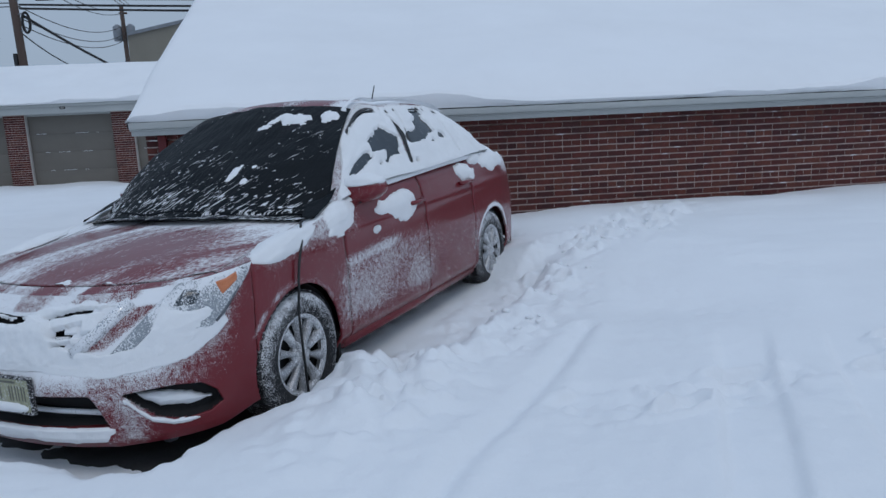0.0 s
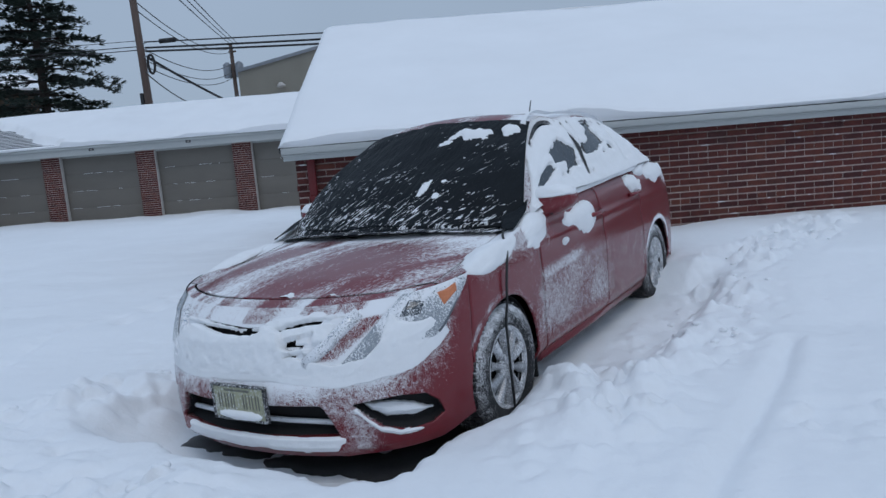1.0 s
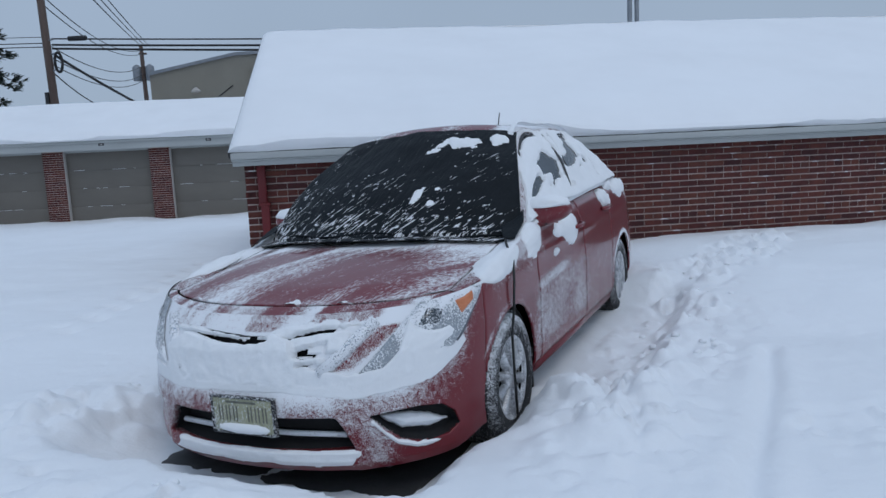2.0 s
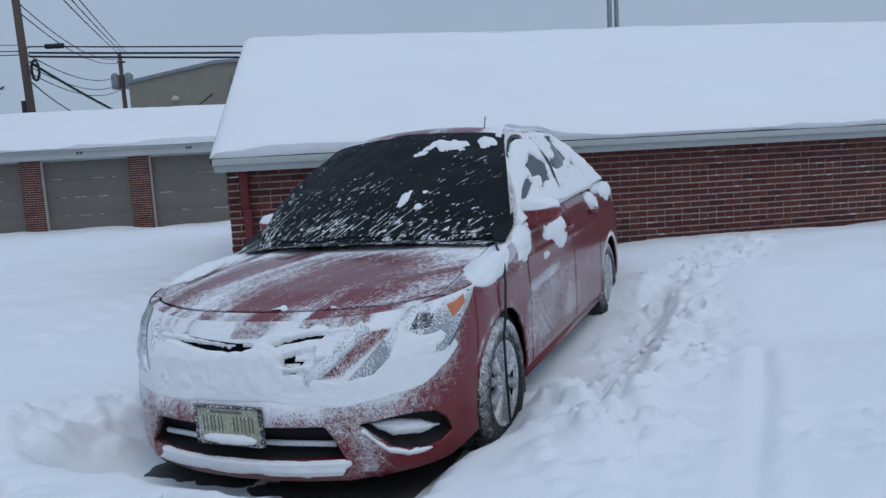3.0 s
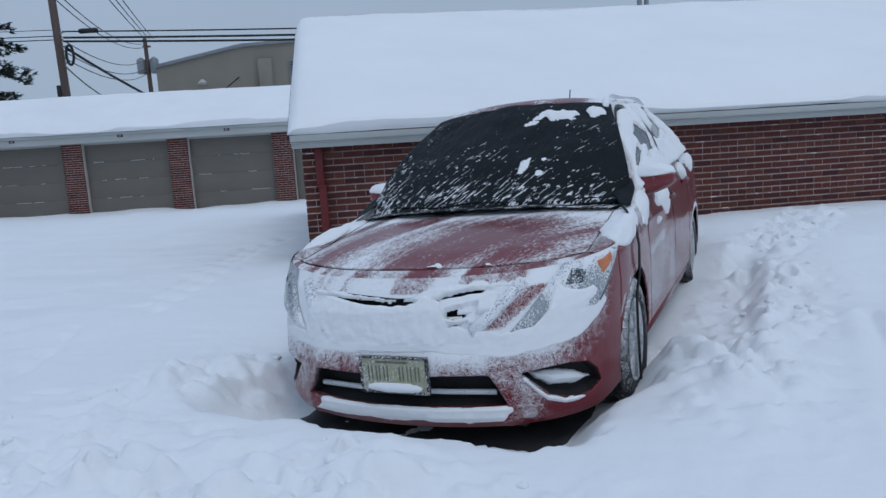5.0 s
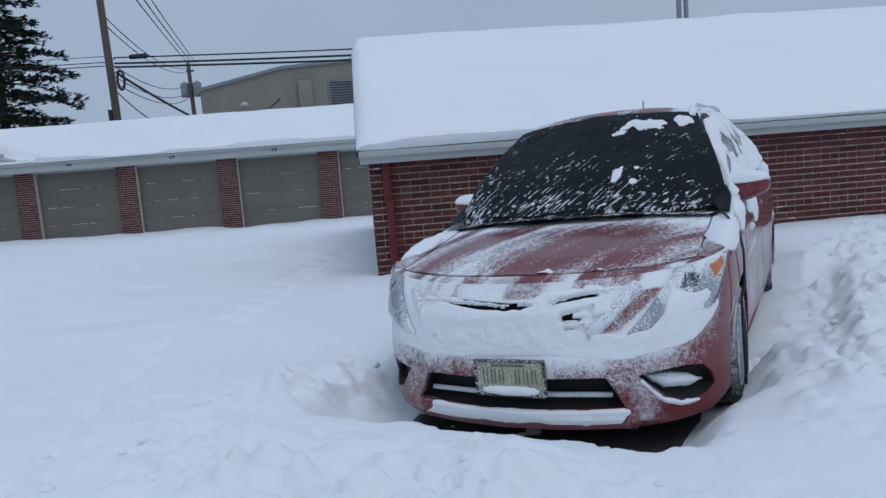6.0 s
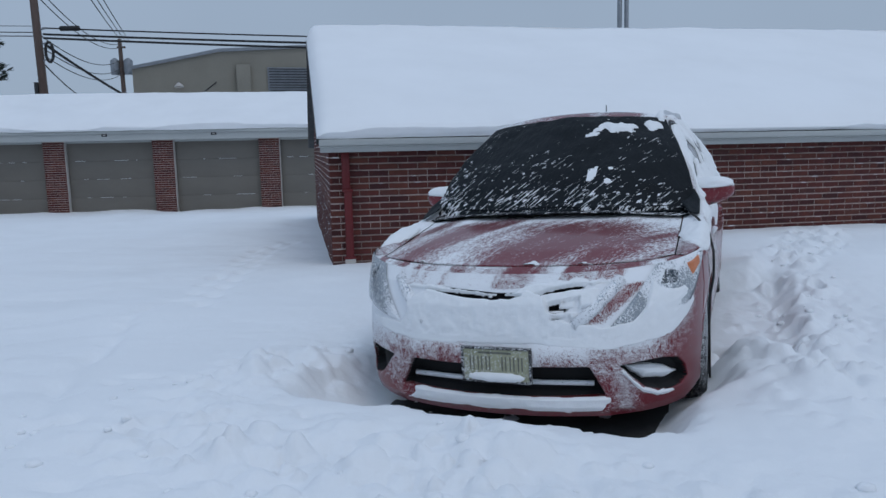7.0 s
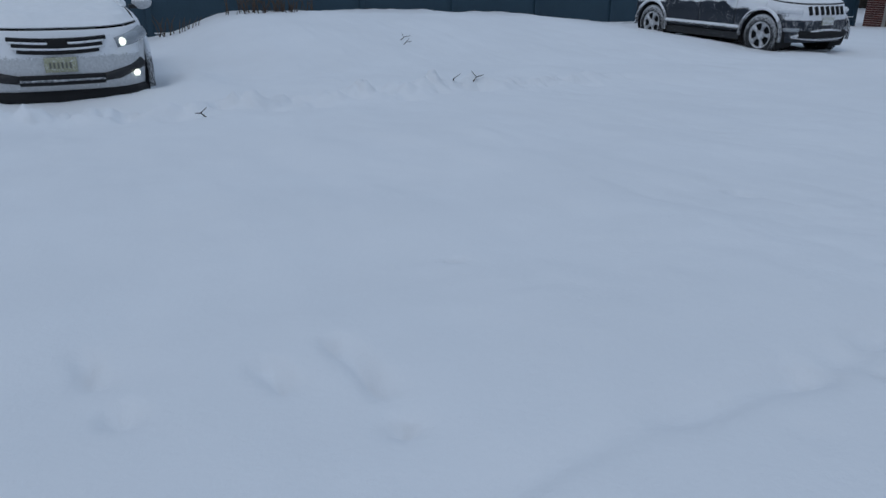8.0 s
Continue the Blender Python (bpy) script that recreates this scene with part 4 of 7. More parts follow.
def bare_tree(x, y, h, seed, lean=0.0):
    rng = random.Random(seed)
    t = thing("bare_tree", pose(x, y, -0.6), "leafless grey-brown tree behind the fence", "tree", "bare trees")
    bm = bmesh.new()
    trunk = [(lean * z * z / h + 0.12 * math.sin(z * 0.9 + seed), 0.1 * math.cos(z * 0.7), z) for z in np.linspace(0, h, 9)]
    add_tube(bm, trunk, 0.20, 0.04, 9)
    part("trunk", bm, M_BARK, t)
    for k in range(26):
        bm = bmesh.new()
        i = rng.randint(2, 7)
        a = Vector(trunk[i])
        ang, ln = rng.uniform(0, 6.3), rng.uniform(1.0, 2.8) * (1.1 - i / 10)
        d = Vector((math.cos(ang), math.sin(ang), rng.uniform(0.5, 1.3))).normalized()
        p = [a + d * ln * s + Vector((rng.uniform(-0.1, 0.1), rng.uniform(-0.1, 0.1), 0.15 * s * s)) for s in (0, 0.35, 0.7, 1.0)]
        add_tube(bm, p, 0.055, 0.015, 6)
        for _ in range(6):
            q = p[rng.randint(1, 3)]
            e = (d + Vector((rng.uniform(-0.9, 0.9), rng.uniform(-0.9, 0.9), rng.uniform(-0.2, 0.8)))).normalized()
            add_tube(bm, [q, q + e * 0.5, q + e * rng.uniform(0.7, 1.2) + Vector((0, 0, 0.1))], 0.02, 0.006, 4)
        part("limb", bm, M_BARK, t)


for k, (x, y, h) in enumerate(((-33.5, 32.6, 9.5), (-30.8, 34.0, 8.5), (-30.2, 35.3, 9.0), (-29.0, 36.0, 8.0), (-35.5, 30.2, 9.0), (-28.3, 33.6, 7.5), (-38.0, 27.5, 9.0))):
    bare_tree(x, y, h, 40 + k, 0.1 * (-1) ** k)


def pine(x, y, h, seed):
    """A pine: whorled limbs that carry ragged plates of needle tufts."""
    rng = random.Random(seed)
    t = thing("pine_tree", pose(x, y, -0.6), "tall dark evergreen with ragged drooping limbs", "tree")
    part("trunk", tube([(0, 0, 0), (0.1, 0.05, h * 0.5), (0, 0, h)], 0.34, 0.05, 10), M_BARK, t)
    tufts = []
    z = 3.2
    while z < h - 0.3:
        n = rng.randint(5, 7)
        reach = (1.0 - (z / h) ** 1.6) * 4.9 + 0.3
        off = rng.uniform(0, 6.3)
        for k in range(n):
            a = off + k * 6.283 / n + rng.uniform(-0.35, 0.35)
            ln = reach * rng.uniform(0.55, 1.12)
            droop = rng.uniform(0.05, 0.22) * ln
            p = [Vector((math.cos(a) * ln * s, math.sin(a) * ln * s, z + 0.35 * ln * s * 0.35 - droop * s * s * 1.6)) for s in (0, 0.33, 0.66, 1.0)]
            part("limb", tube(p, 0.06, 0.012, 5), M_BARK, t)
            m = int(20 * ln)
            for _ in range(m):
                s = rng.uniform(0.28, 1.05)
                c = Vector((math.cos(a) * ln * s, math.sin(a) * ln * s, z + 0.35 * ln * s * 0.35 - droop * s * s * 1.6))
                w = (0.55 - 0.3 * s) * ln * 0.5
                c += Vector((-math.sin(a), math.cos(a), 0)) * rng.uniform(-w, w) + Vector((0, 0, rng.uniform(-0.10, 0.16)))
                tufts.append((c, a + rng.uniform(-0.9, 0.9), rng.uniform(0.18, 0.38)))
        z += rng.uniform(0.42, 0.75)
    vs, fs = [], []
    for c, a, s in tufts:
        for j in range(7):
            b = a + rng.uniform(-1.1, 1.1)
            d = np.array((math.cos(b), math.sin(b), rng.uniform(-0.35, 0.5))) * s
            w = np.array((-math.sin(b), math.cos(b), rng.uniform(-0.4, 0.4))) * s * 0.20
            i = len(vs)
            o = np.array(c)
            vs += [o - w * 0.6, o + d * 0.5 - w, o + d, o + d * 0.5 + w]
            fs.append((i, i + 1, i + 2, i + 3))
    cr = np_mesh("crown", vs, fs, M_NEEDLE, t, "ragged dark green needles dusted with snow", smooth=False)
    cr["kind"] = "stuff"


pine(-25.2, 35.2, 13.5, 7)


# ---------------------------------------------------------------- vehicles: shared way of building
class Shell:
    """A car body in its own axes: x ahead of the front axle, y to its left, z up.
    outline: (x, y) half plan from the nose's middle to the tail's middle; tops, lows: heights of shoulder and sill along x."""

    def __init__(self, outline, tops, lows, nose, tail, waist, crown, glass, belt):
        o = np.array(outline, float)
        k = np.r_[0, np.cumsum(np.hypot(*np.diff(o, axis=0).T))]
        self.rows = np.c_[k, o]
        self.len = k[-1]
        self.tops, self.lows, self.nose, self.tail, self.waist = (np.array(a, float) for a in (tops, lows, nose, tail, waist))
        self.crown, self.glass, self.belt = crown, glass, belt
        self.xmid = 0.5 * (o[0, 0] + o[-1, 0])

    def side(self, s, z):
        """Place on the flank at arc length s (negative: right side) and height z."""
        s, z = np.broadcast_arrays(np.asarray(s, float), np.asarray(z, float))
        p = curve_at(self.rows, np.abs(s).ravel())
        x, y = p[:, 0].reshape(s.shape), p[:, 1].reshape(s.shape)
        y = np.where(np.abs(s) < 1e-9, 0, y)
        y = y * np.interp(z, self.waist[:, 0], self.waist[:, 1])
        fwd = sm(self.rows[0, 1] - 0.75, self.rows[0, 1], x)
        bwd = sm(self.rows[-1, 1] + 0.6, self.rows[-1, 1], x)
        x = x + fwd * np.interp(z, self.nose[:, 0], self.nose[:, 1]) + bwd * np.interp(z, self.tail[:, 0], self.tail[:, 1])
        return np.stack([x, y * np.sign(np.where(s == 0, 1, s)), z], -1)

    def top(self, s):
        x = curve_at(self.rows, np.abs(np.ravel(s)))[:, 0].reshape(np.shape(s))
        return np.interp(-x, -self.tops[:, 0], self.tops[:, 1])

    def low(self, s):
        x = curve_at(self.rows, np.abs(np.ravel(s)))[:, 0].reshape(np.shape(s))
        return np.interp(-x, -self.lows[:, 0], self.lows[:, 1])

    def s_at(self, x):
        """Arc length at which the flank passes x."""
        s = np.linspace(0, self.len, 1500)
        return float(np.interp(-x, -curve_at(self.rows, s)[:, 0], s))

    def cabin(self, t, v):
        """Place on screens and roof: t along, v across (-1 right, 1 left)."""
        t, v = np.broadcast_arrays(np.asarray(t, float), np.asarray(v, float))
        g = curve_at(self.glass, t.ravel())
        cx, cz, ex, ey, ez = (g[:, k].reshape(t.shape) for k in range(5))
        w = 1 - np.abs(v) ** 2.3
        return np.stack([ex + (cx - ex) * w, ey * v, ez + (cz - ez) * w], -1)

    def flank_glass(self, t, w, sign=1):
        """Place on the side of the cabin: t along as cabin(), w from belt (0) to roof rail (1)."""
        t, w = np.broadcast_arrays(np.asarray(t, float), np.asarray(w, float))
        g, b = curve_at(self.glass, t.ravel()), curve_at(self.belt, t.ravel())
        e = g[:, 2:5].reshape(*t.shape, 3)
        b = b.reshape(*t.shape, 3)
        p = b + (e - b) * w[..., None]
        p[..., 1] += 0.045 * np.sin(np.pi * w) * np.clip(e[..., 2] - b[..., 2], 0, 0.4) / 0.4
        p[..., 1] *= sign
        return p


def normals(p):
    du = np.gradient(p, axis=0)
    dv = np.gradient(p, axis=1)
    n = np.cross(du, dv)
    return n / np.maximum(np.linalg.norm(n, axis=-1, keepdims=True), 1e-9)


def out_normals(p, centre=(-1.4, 0, 0.55)):
    n = normals(p)
    flip = np.sign(((p - np.array(centre)) * n).sum(-1, keepdims=True))
    # one sense for the whole patch
    return n * (1 if flip.mean() >= 0 else -1)


def sheet(name, p, material, parent, frost=None, label="", thick=0.0, keep=None, extra=None):
    """A patch from a grid of places; thick gives it an inner face and a rim."""
    nu, nv = p.shape[:2]
    n = out_normals(p)
    f = grid_faces(nu, nv)
    raw = normals(p)
    if (raw * n).sum() < 0:
        f = f[:, ::-1]
    if keep is not None:
        f = f[keep.reshape(-1)]
    v = p.reshape(-1, 3)
    fr = (np.zeros(len(v)) if frost is None else frost(p, n).reshape(-1))
    if thick > 0:
        m = len(v)
        edges = {}
        for q in f:
            for k in range(4):
                a, b = int(q[k]), int(q[(k + 1) % 4])
                if (b, a) in edges:
                    del edges[(b, a)]
                else:
                    edges[(a, b)] = 1
        rim = np.array([(b, a, a + m, b + m) for a, b in edges], int).reshape(-1, 4)
        v = np.concatenate([v, v - thick * n.reshape(-1, 3)])
        f = np.concatenate([f, f[:, ::-1] + m, rim])
        fr = np.concatenate([fr, fr])
    more = {k: np.resize(np.asarray(a, float).reshape(-1), len(v)) for k, a in (extra or {}).items()}
    used = np.unique(f)
    idx = np.full(len(v), -1)
    idx[used] = np.arange(len(used))
    return np_mesh(name, v[used], idx[f], material, parent, label, attrs={"frost": fr[used], **{k: a[used] for k, a in more.items()}})


def quad_uv(corners, nu, nv):
    """Bilinear grid over four (a, b) corners given in turn."""
    c = np.array(corners, float)
    u = np.linspace(0, 1, nu)[:, None, None]
    v = np.linspace(0, 1, nv)[None, :, None]
    return (1 - u) * (1 - v) * c[0] + u * (1 - v) * c[1] + u * v * c[2] + (1 - u) * v * c[3]


def inset_patch(name, shell, corners, depth, material, parent, frost=None, label="", nu=26, nv=18, rim=0.0, bulge=0.0):
    """A lamp or opening on the flank between (s, z) corners: sunk by depth, or raised where depth is negative."""
    g = quad_uv(corners, nu, nv)
    p = shell.side(g[..., 0], g[..., 1])
    n = out_normals(p)
    u = np.linspace(0, 1, nu)[:, None]
    v = np.linspace(0, 1, nv)[None, :]
    d = np.minimum(np.minimum(u, 1 - u) * nu / 3.0, np.minimum(v, 1 - v) * nv / 3.0)
    w = np.clip(d, 0, 1)
    p = p + n * (0.005 - (depth + 0.005) * w * (depth > 0) + (-depth) * sm(0, 1, w) * (depth < 0) + bulge * np.sin(np.pi * u) * np.sin(np.pi * v))[..., None]
    return sheet(name, p, material, parent, frost, label)


def snow_on(name, p, thickness, parent, label="", material=None, n=None):
    """Snow that clings to a patch: its surface lifted by the thickness, gone where that is none."""
    n = out_normals(p) if n is None else n
    t = np.asarray(thickness, float)
    up = np.array((0, 0, 0.35))
    q = p + (n + up * (t[..., None] > 0)) * np.where(t > 0, t + 0.003, -0.006)[..., None]
    nu, nv = t.shape
    k = (t[:-1, :-1] > 0) | (t[1:, :-1] > 0) | (t[1:, 1:] > 0) | (t[:-1, 1:] > 0)
    if not k.any():
        return None
    return sheet(name, q, material or M_SNOW, parent, None, label, keep=k)


def inside(a, b, poly):
    """Signed distance into a polygon: positive inside."""
    q = np.array(poly, float)
    d = np.full(np.shape(a), 1e9)
    odd = np.zeros(np.shape(a), bool)
    for (x0, y0), (x1, y1) in zip(q, np.roll(q, -1, axis=0)):
        k = np.clip(((a - x0) * (x1 - x0) + (b - y0) * (y1 - y0)) / ((x1 - x0) ** 2 + (y1 - y0) ** 2), 0, 1)
        d = np.minimum(d, np.hypot(a - x0 - k * (x1 - x0), b - y0 - k * (y1 - y0)))
        if y0 != y1:
            odd ^= ((y0 > b) != (y1 > b)) & (a < (x1 - x0) * (b - y0) / (y1 - y0) + x0)
    return np.where(odd, d, -d)


def blob(a, b, a0, b0, ra, rb, seed, rough=0.35, freq=9.0):
    """A ragged patch value: 1 at the middle, 0 at its edge."""
    r = np.hypot((a - a0) / ra, (b - b0) / rb)
    return 1 - r + rough * fbm(a * freq, b * freq, 3, seed)


def arch_cut(shell, p, centres, radius):
    """Which faces of a flank grid stay outside the wheel arches, and the grid with its edge drawn onto the arch."""
    p = p.copy()
    keep = np.ones((p.shape[0] - 1, p.shape[1] - 1), bool)
    for cx, cz in centres:
        d = np.hypot(p[..., 0] - cx, p[..., 2] - cz)
        inside = (d < radius) & (np.abs(p[..., 1]) > 0.5)
        cnt = inside[:-1, :-1].astype(int) + inside[1:, :-1] + inside[1:, 1:] + inside[:-1, 1:]
        keep &= cnt < 4
        edge = inside & (d > radius * 0.82)
        k = np.where(edge, radius / np.maximum(d, 1e-6), 1.0)
        p[..., 0] = cx + (p[..., 0] - cx) * k
        p[..., 2] = cz + (p[..., 2] - cz) * k
        deep = (np.hypot(p[..., 0] - cx, p[..., 2] - cz) < radius * 0.985) & (np.abs(p[..., 1]) > 0.5)
        dc = deep[:-1, :-1] | deep[1:, :-1] | deep[1:, 1:] | deep[:-1, 1:]
        keep &= ~dc
    return p, keep


def ring_strip(bm, cx, y0, y1, cz, r, a0, a1, n=28, r2=None):
    pts = []
    for k in range(n + 1):
        a = a0 + (a1 - a0) * k / n
        pts.append((bm.verts.new((cx + r * math.cos(a), y0, cz + r * math.sin(a))), bm.verts.new((cx + (r2 or r) * math.cos(a), y1, cz + (r2 or r) * math.sin(a)))))
    for k in range(n):
        bm.faces.new((pts[k][0], pts[k][1], pts[k + 1][1], pts[k + 1][0]))


def frost_attr(ob, fn):
    me = ob.data
    co = np.empty(len(me.vertices) * 3, np.float32)
    me.vertices.foreach_get("co", co)
    me.attributes.new("frost", "FLOAT", "POINT").data.foreach_set("value", np.asarray(fn(co.reshape(-1, 3)), np.float32))


def wheel(parent, x, y, z, r, width, spokes, sign, snow=0.4, holes=True, rimr=0.66, seed=1):
    """Tyre, dished cover with spokes and hub; outer face at y, facing sign*y."""
    w = part("wheel", lathe([(r * 0.62, 0.0), (r * 0.70, 0.012), (r * 0.86, 0.016), (r * 0.95, 0.004), (r * 0.995, -0.022), (r, -0.05), (r, -width + 0.05), (r * 0.99, -width + 0.022), (r * 0.9, -width), (r * 0.6, -width + 0.01)], 56), M_RUBBER, parent, "snow-crusted tyre")
    frost_attr(w, lambda c: snow * (0.32 + 0.4 * sm(-0.2 * r, 0.9 * r, c[:, 2]) + 0.60 * sm(0.80 * r, 0.90 * r, np.hypot(c[:, 0], c[:, 2])) * sm(-0.06, -0.03, c[:, 1]) * sm(-0.9 * r, -0.2 * r, c[:, 2])))
    w.location = (x, y, z)
    if sign < 0:
        w.rotation_euler = (0, 0, math.pi)
    bm = bmesh.new()
    for k in range(44):
        a = 2 * math.pi * k / 44
        for q in (0, 1, 2):
            m = Matrix.Rotation(-a - q * 0.05, 4, "Y") @ Matrix.Translation((r, -0.035 - q * (width - 0.07) / 2.2, 0))
            add_box(bm, -0.004, -0.024, -0.016, 0.008, 0.024, 0.016, 0.0, m)
    t = part("tread", bm, M_RUBBER, w, "", False)
    frost_attr(t, lambda c: snow * 0.55 * np.ones(len(c)))
    rr = r * rimr
    b = part("rim_back", lathe([(0, -0.06), (rr * 0.9, -0.06), (rr * 0.97, -0.02)], 36), M_WELL, w)
    ring = part("rim", lathe([(rr * 0.86, -0.012), (rr * 0.90, 0.0), (rr * 0.97, 0.006), (rr * 1.0, -0.006), (rr * 0.98, -0.03), (rr * 0.86, -0.03)], 44), M_RIM, w, "silver wheel cover rim")
    frost_attr(ring, lambda c: 0.58 * np.ones(len(c)))
    hub = part("hub", lathe([(0, 0.014), (rr * 0.16, 0.013), (rr * 0.2, 0.004), (rr * 0.34, -0.004), (rr * 0.36, -0.03), (0, -0.03)], 26), M_RIM, w)
    frost_attr(hub, lambda c: 0.55 * np.ones(len(c)))
    for k in range(spokes):
        a = 2 * math.pi * (k + 0.5) / spokes
        bm = bmesh.new()
        half0, half1 = rr * 0.07 * (10 / spokes) ** 0.6, rr * 0.145 * (10 / spokes) ** 0.8
        vs = []
        for rad, half, h in ((rr * 0.26, half0, 0.0), (rr * 0.55, half0 * 1.05, 0.004), (rr * 0.9, half1, 0.0)):
            vs.append([bm.verts.new(q) for q in ((rad, h - 0.03, -half), (rad, h, -half * 0.8), (rad, h + 0.006, 0), (rad, h, half * 0.8), (rad, h - 0.03, half))])
        for i in range(2):
            for j in range(4):
                bm.faces.new((vs[i][j], vs[i + 1][j], vs[i + 1][j + 1], vs[i][j + 1]))
        bmesh.ops.recalc_face_normals(bm, faces=bm.faces[:])
        bmesh.ops.rotate(bm, verts=bm.verts[:], matrix=Matrix.Rotation(-a, 3, "Y"))
        sp = part("spoke", bm, M_RIM, w)
        frost_attr(sp, lambda c: 0.46 + 0.26 * fbm(c[:, 0] * 14 + seed, c[:, 2] * 14, 2, seed))
    return w


# ---------------------------------------------------------------- the red saloon
def cover_cloth():
    m, n, l, p = nodes_of("black_windscreen_cover_cloth")
    a = noise_node(n, l, 2.5, 5, 0.6)
    g = noise_node(n, l, 420.0, 2, 0.5)
    wr = noise_node(n, l, 7.0, 4, 0.6, stretch=(1, 3, 1))
    r = ramp_node(n, l, a.outputs[0], [(0.3, (0.004, 0.006, 0.008)), (0.7, (0.009, 0.012, 0.015))])
    # flecks of snow, blown into slanting streaks over the cloth
    com = n.new("ShaderNodeCombineXYZ")
    for k, key in enumerate(("across", "upward")):
        ac = n.new("ShaderNodeAttribute")
        ac.attribute_name = key
        l.new(ac.outputs["Fac"], com.inputs[k])
    mp = n.new("ShaderNodeMapping")
    mp.vector_type = "TEXTURE"
    mp.inputs["Rotation"].default_value = (0, 0, radians(54))
    mp.inputs["Scale"].default_value = (0.15, 0.013, 1.0)
    l.new(com.outputs[0], mp.inputs["Vector"])
    mp2 = n.new("ShaderNodeMapping")
    mp2.vector_type = "TEXTURE"
    mp2.inputs["Rotation"].default_value = (0, 0, radians(48))
    mp2.inputs["Scale"].default_value = (0.045, 0.026, 1.0)
    l.new(com.outputs[0], mp2.inputs["Vector"])
    f = noise_node(n, l, 1.0, 3, 0.6, mp2.outputs[0])
    f2 = noise_node(n, l, 1.0, 3, 0.55, mp.outputs[0])
    b = noise_node(n, l, 3.0, 3, 0.5)
    at = n.new("ShaderNodeAttribute")
    at.attribute_name = "frost"
    mxn = n.new("ShaderNodeMath")
    mxn.operation = "MAXIMUM"
    l.new(f.outputs[0], mxn.inputs[0])
    sc = n.new("ShaderNodeMath")
    sc.operation = "MULTIPLY"
    sc.inputs[1].default_value = 1.0
    l.new(f2.outputs[0], sc.inputs[0])
    l.new(sc.outputs[0], mxn.inputs[1])
    s1 = n.new("ShaderNodeMath")
    s1.operation = "MULTIPLY_ADD"
    s1.inputs[1].default_value = 0.30
    l.new(b.outputs[0], s1.inputs[0])
    l.new(mxn.outputs[0], s1.inputs[2])
    s2 = n.new("ShaderNodeMath")
    s2.operation = "MULTIPLY_ADD"
    s2.inputs[1].default_value = 0.35
    l.new(at.outputs["Fac"], s2.inputs[0])
    l.new(s1.outputs[0], s2.inputs[2])
    e = n.new("ShaderNodeMapRange")
    e.inputs["From Min"].default_value = 0.835
    e.inputs["From Max"].default_value = 0.865
    l.new(s2.outputs[0], e.inputs["Value"])
    mx = n.new("ShaderNodeMix")
    mx.data_type = "RGBA"
    mx.inputs[7].default_value = (0.82, 0.83, 0.85, 1)
    l.new(e.outputs[0], mx.inputs[0])
    l.new(r.outputs[0], mx.inputs[6])
    l.new(mx.outputs[2], p.inputs["Base Color"])
    p.inputs["Roughness"].default_value = 0.6
    p.inputs["Specular IOR Level"].default_value = 0.14
    b1 = bump_node(n, l, wr.outputs[0], 0.5, 0.03)
    b2 = bump_node(n, l, g.outputs[0], 0.15, 0.002, b1)
    b3 = bump_node(n, l, e.outputs[0], 0.8, 0.008, b2)
    l.new(b3.outputs[0], p.inputs["Normal"])
    return m


M_COVER = cover_cloth()


def lens_build(n, l, p):
    plain((0.34, 0.37, 0.40), 0.22, 0.0, 26.0)(n, l, p)
    p.inputs["Coat Weight"].default_value = 0.4
    p.inputs["Coat Roughness"].default_value = 0.2


M_LENS = frosted("clear_headlamp_lens", lens_build)
M_ORANGE = surface("amber_reflector", (0.50, 0.15, 0.05), (0.66, 0.24, 0.12), 0.35, 20, 120, 0.3)
M_SIDEGLASS = frosted("tinted_car_glass", plain((0.045, 0.06, 0.075), 0.08, 0.0, 3.0))
M_PLATE = frosted("buff_number_plate", plain((0.40, 0.40, 0.27), 0.5, 0.0, 30.0))
M_INK = surface("dark_plate_ink", (0.09, 0.09, 0.075), (0.20, 0.20, 0.16), 0.6, 30, 90, 0.0)
M_AERIAL = surface("black_aerial_rubber", (0.012, 0.012, 0.012), (0.02, 0.02, 0.02), 0.6, 9, 60, 0.0)

OUTLINE = [(0.885, 0), (0.878, 0.15), (0.855, 0.30), (0.81, 0.45), (0.73, 0.592), (0.60, 0.717), (0.44, 0.793), (0.22, 0.838), (0.0, 0.848), (-0.5, 0.84), (-1.0, 0.845),
           (-1.6, 0.848), (-2.1, 0.85), (-2.6, 0.858), (-2.95, 0.845), (-3.22, 0.80), (-3.42, 0.70), (-3.53, 0.50), (-3.565, 0.25), (-3.575, 0)]
TOPS = [(0.90, 0.725), (0.80, 0.735), (0.60, 0.755), (0.42, 0.775), (0.22, 0.80), (0.0, 0.835), (-0.3, 0.885), (-0.6, 0.945), (-0.9, 0.98), (-1.4, 1.0), (-1.9, 1.02), (-2.6, 1.038), (-3.0, 1.02), (-3.3, 0.985), (-3.6, 0.95)]
LOWS = [(0.90, 0.115), (0.5, 0.13), (0.35, 0.17), (0.0, 0.20), (-0.5, 0.20), (-2.2, 0.20), (-2.9, 0.22), (-3.3, 0.25), (-3.6, 0.27)]
NOSE = [(0.10, -0.05), (0.16, -0.005), (0.22, 0.0), (0.34, 0.005), (0.42, -0.005), (0.5, -0.03), (0.6, -0.07), (0.68, -0.115), (0.74, -0.18)]
TAIL = [(0.2, 0.12), (0.35, 0.02), (0.5, 0.0), (0.75, 0.02), (0.95, 0.07), (1.06, 0.12)]
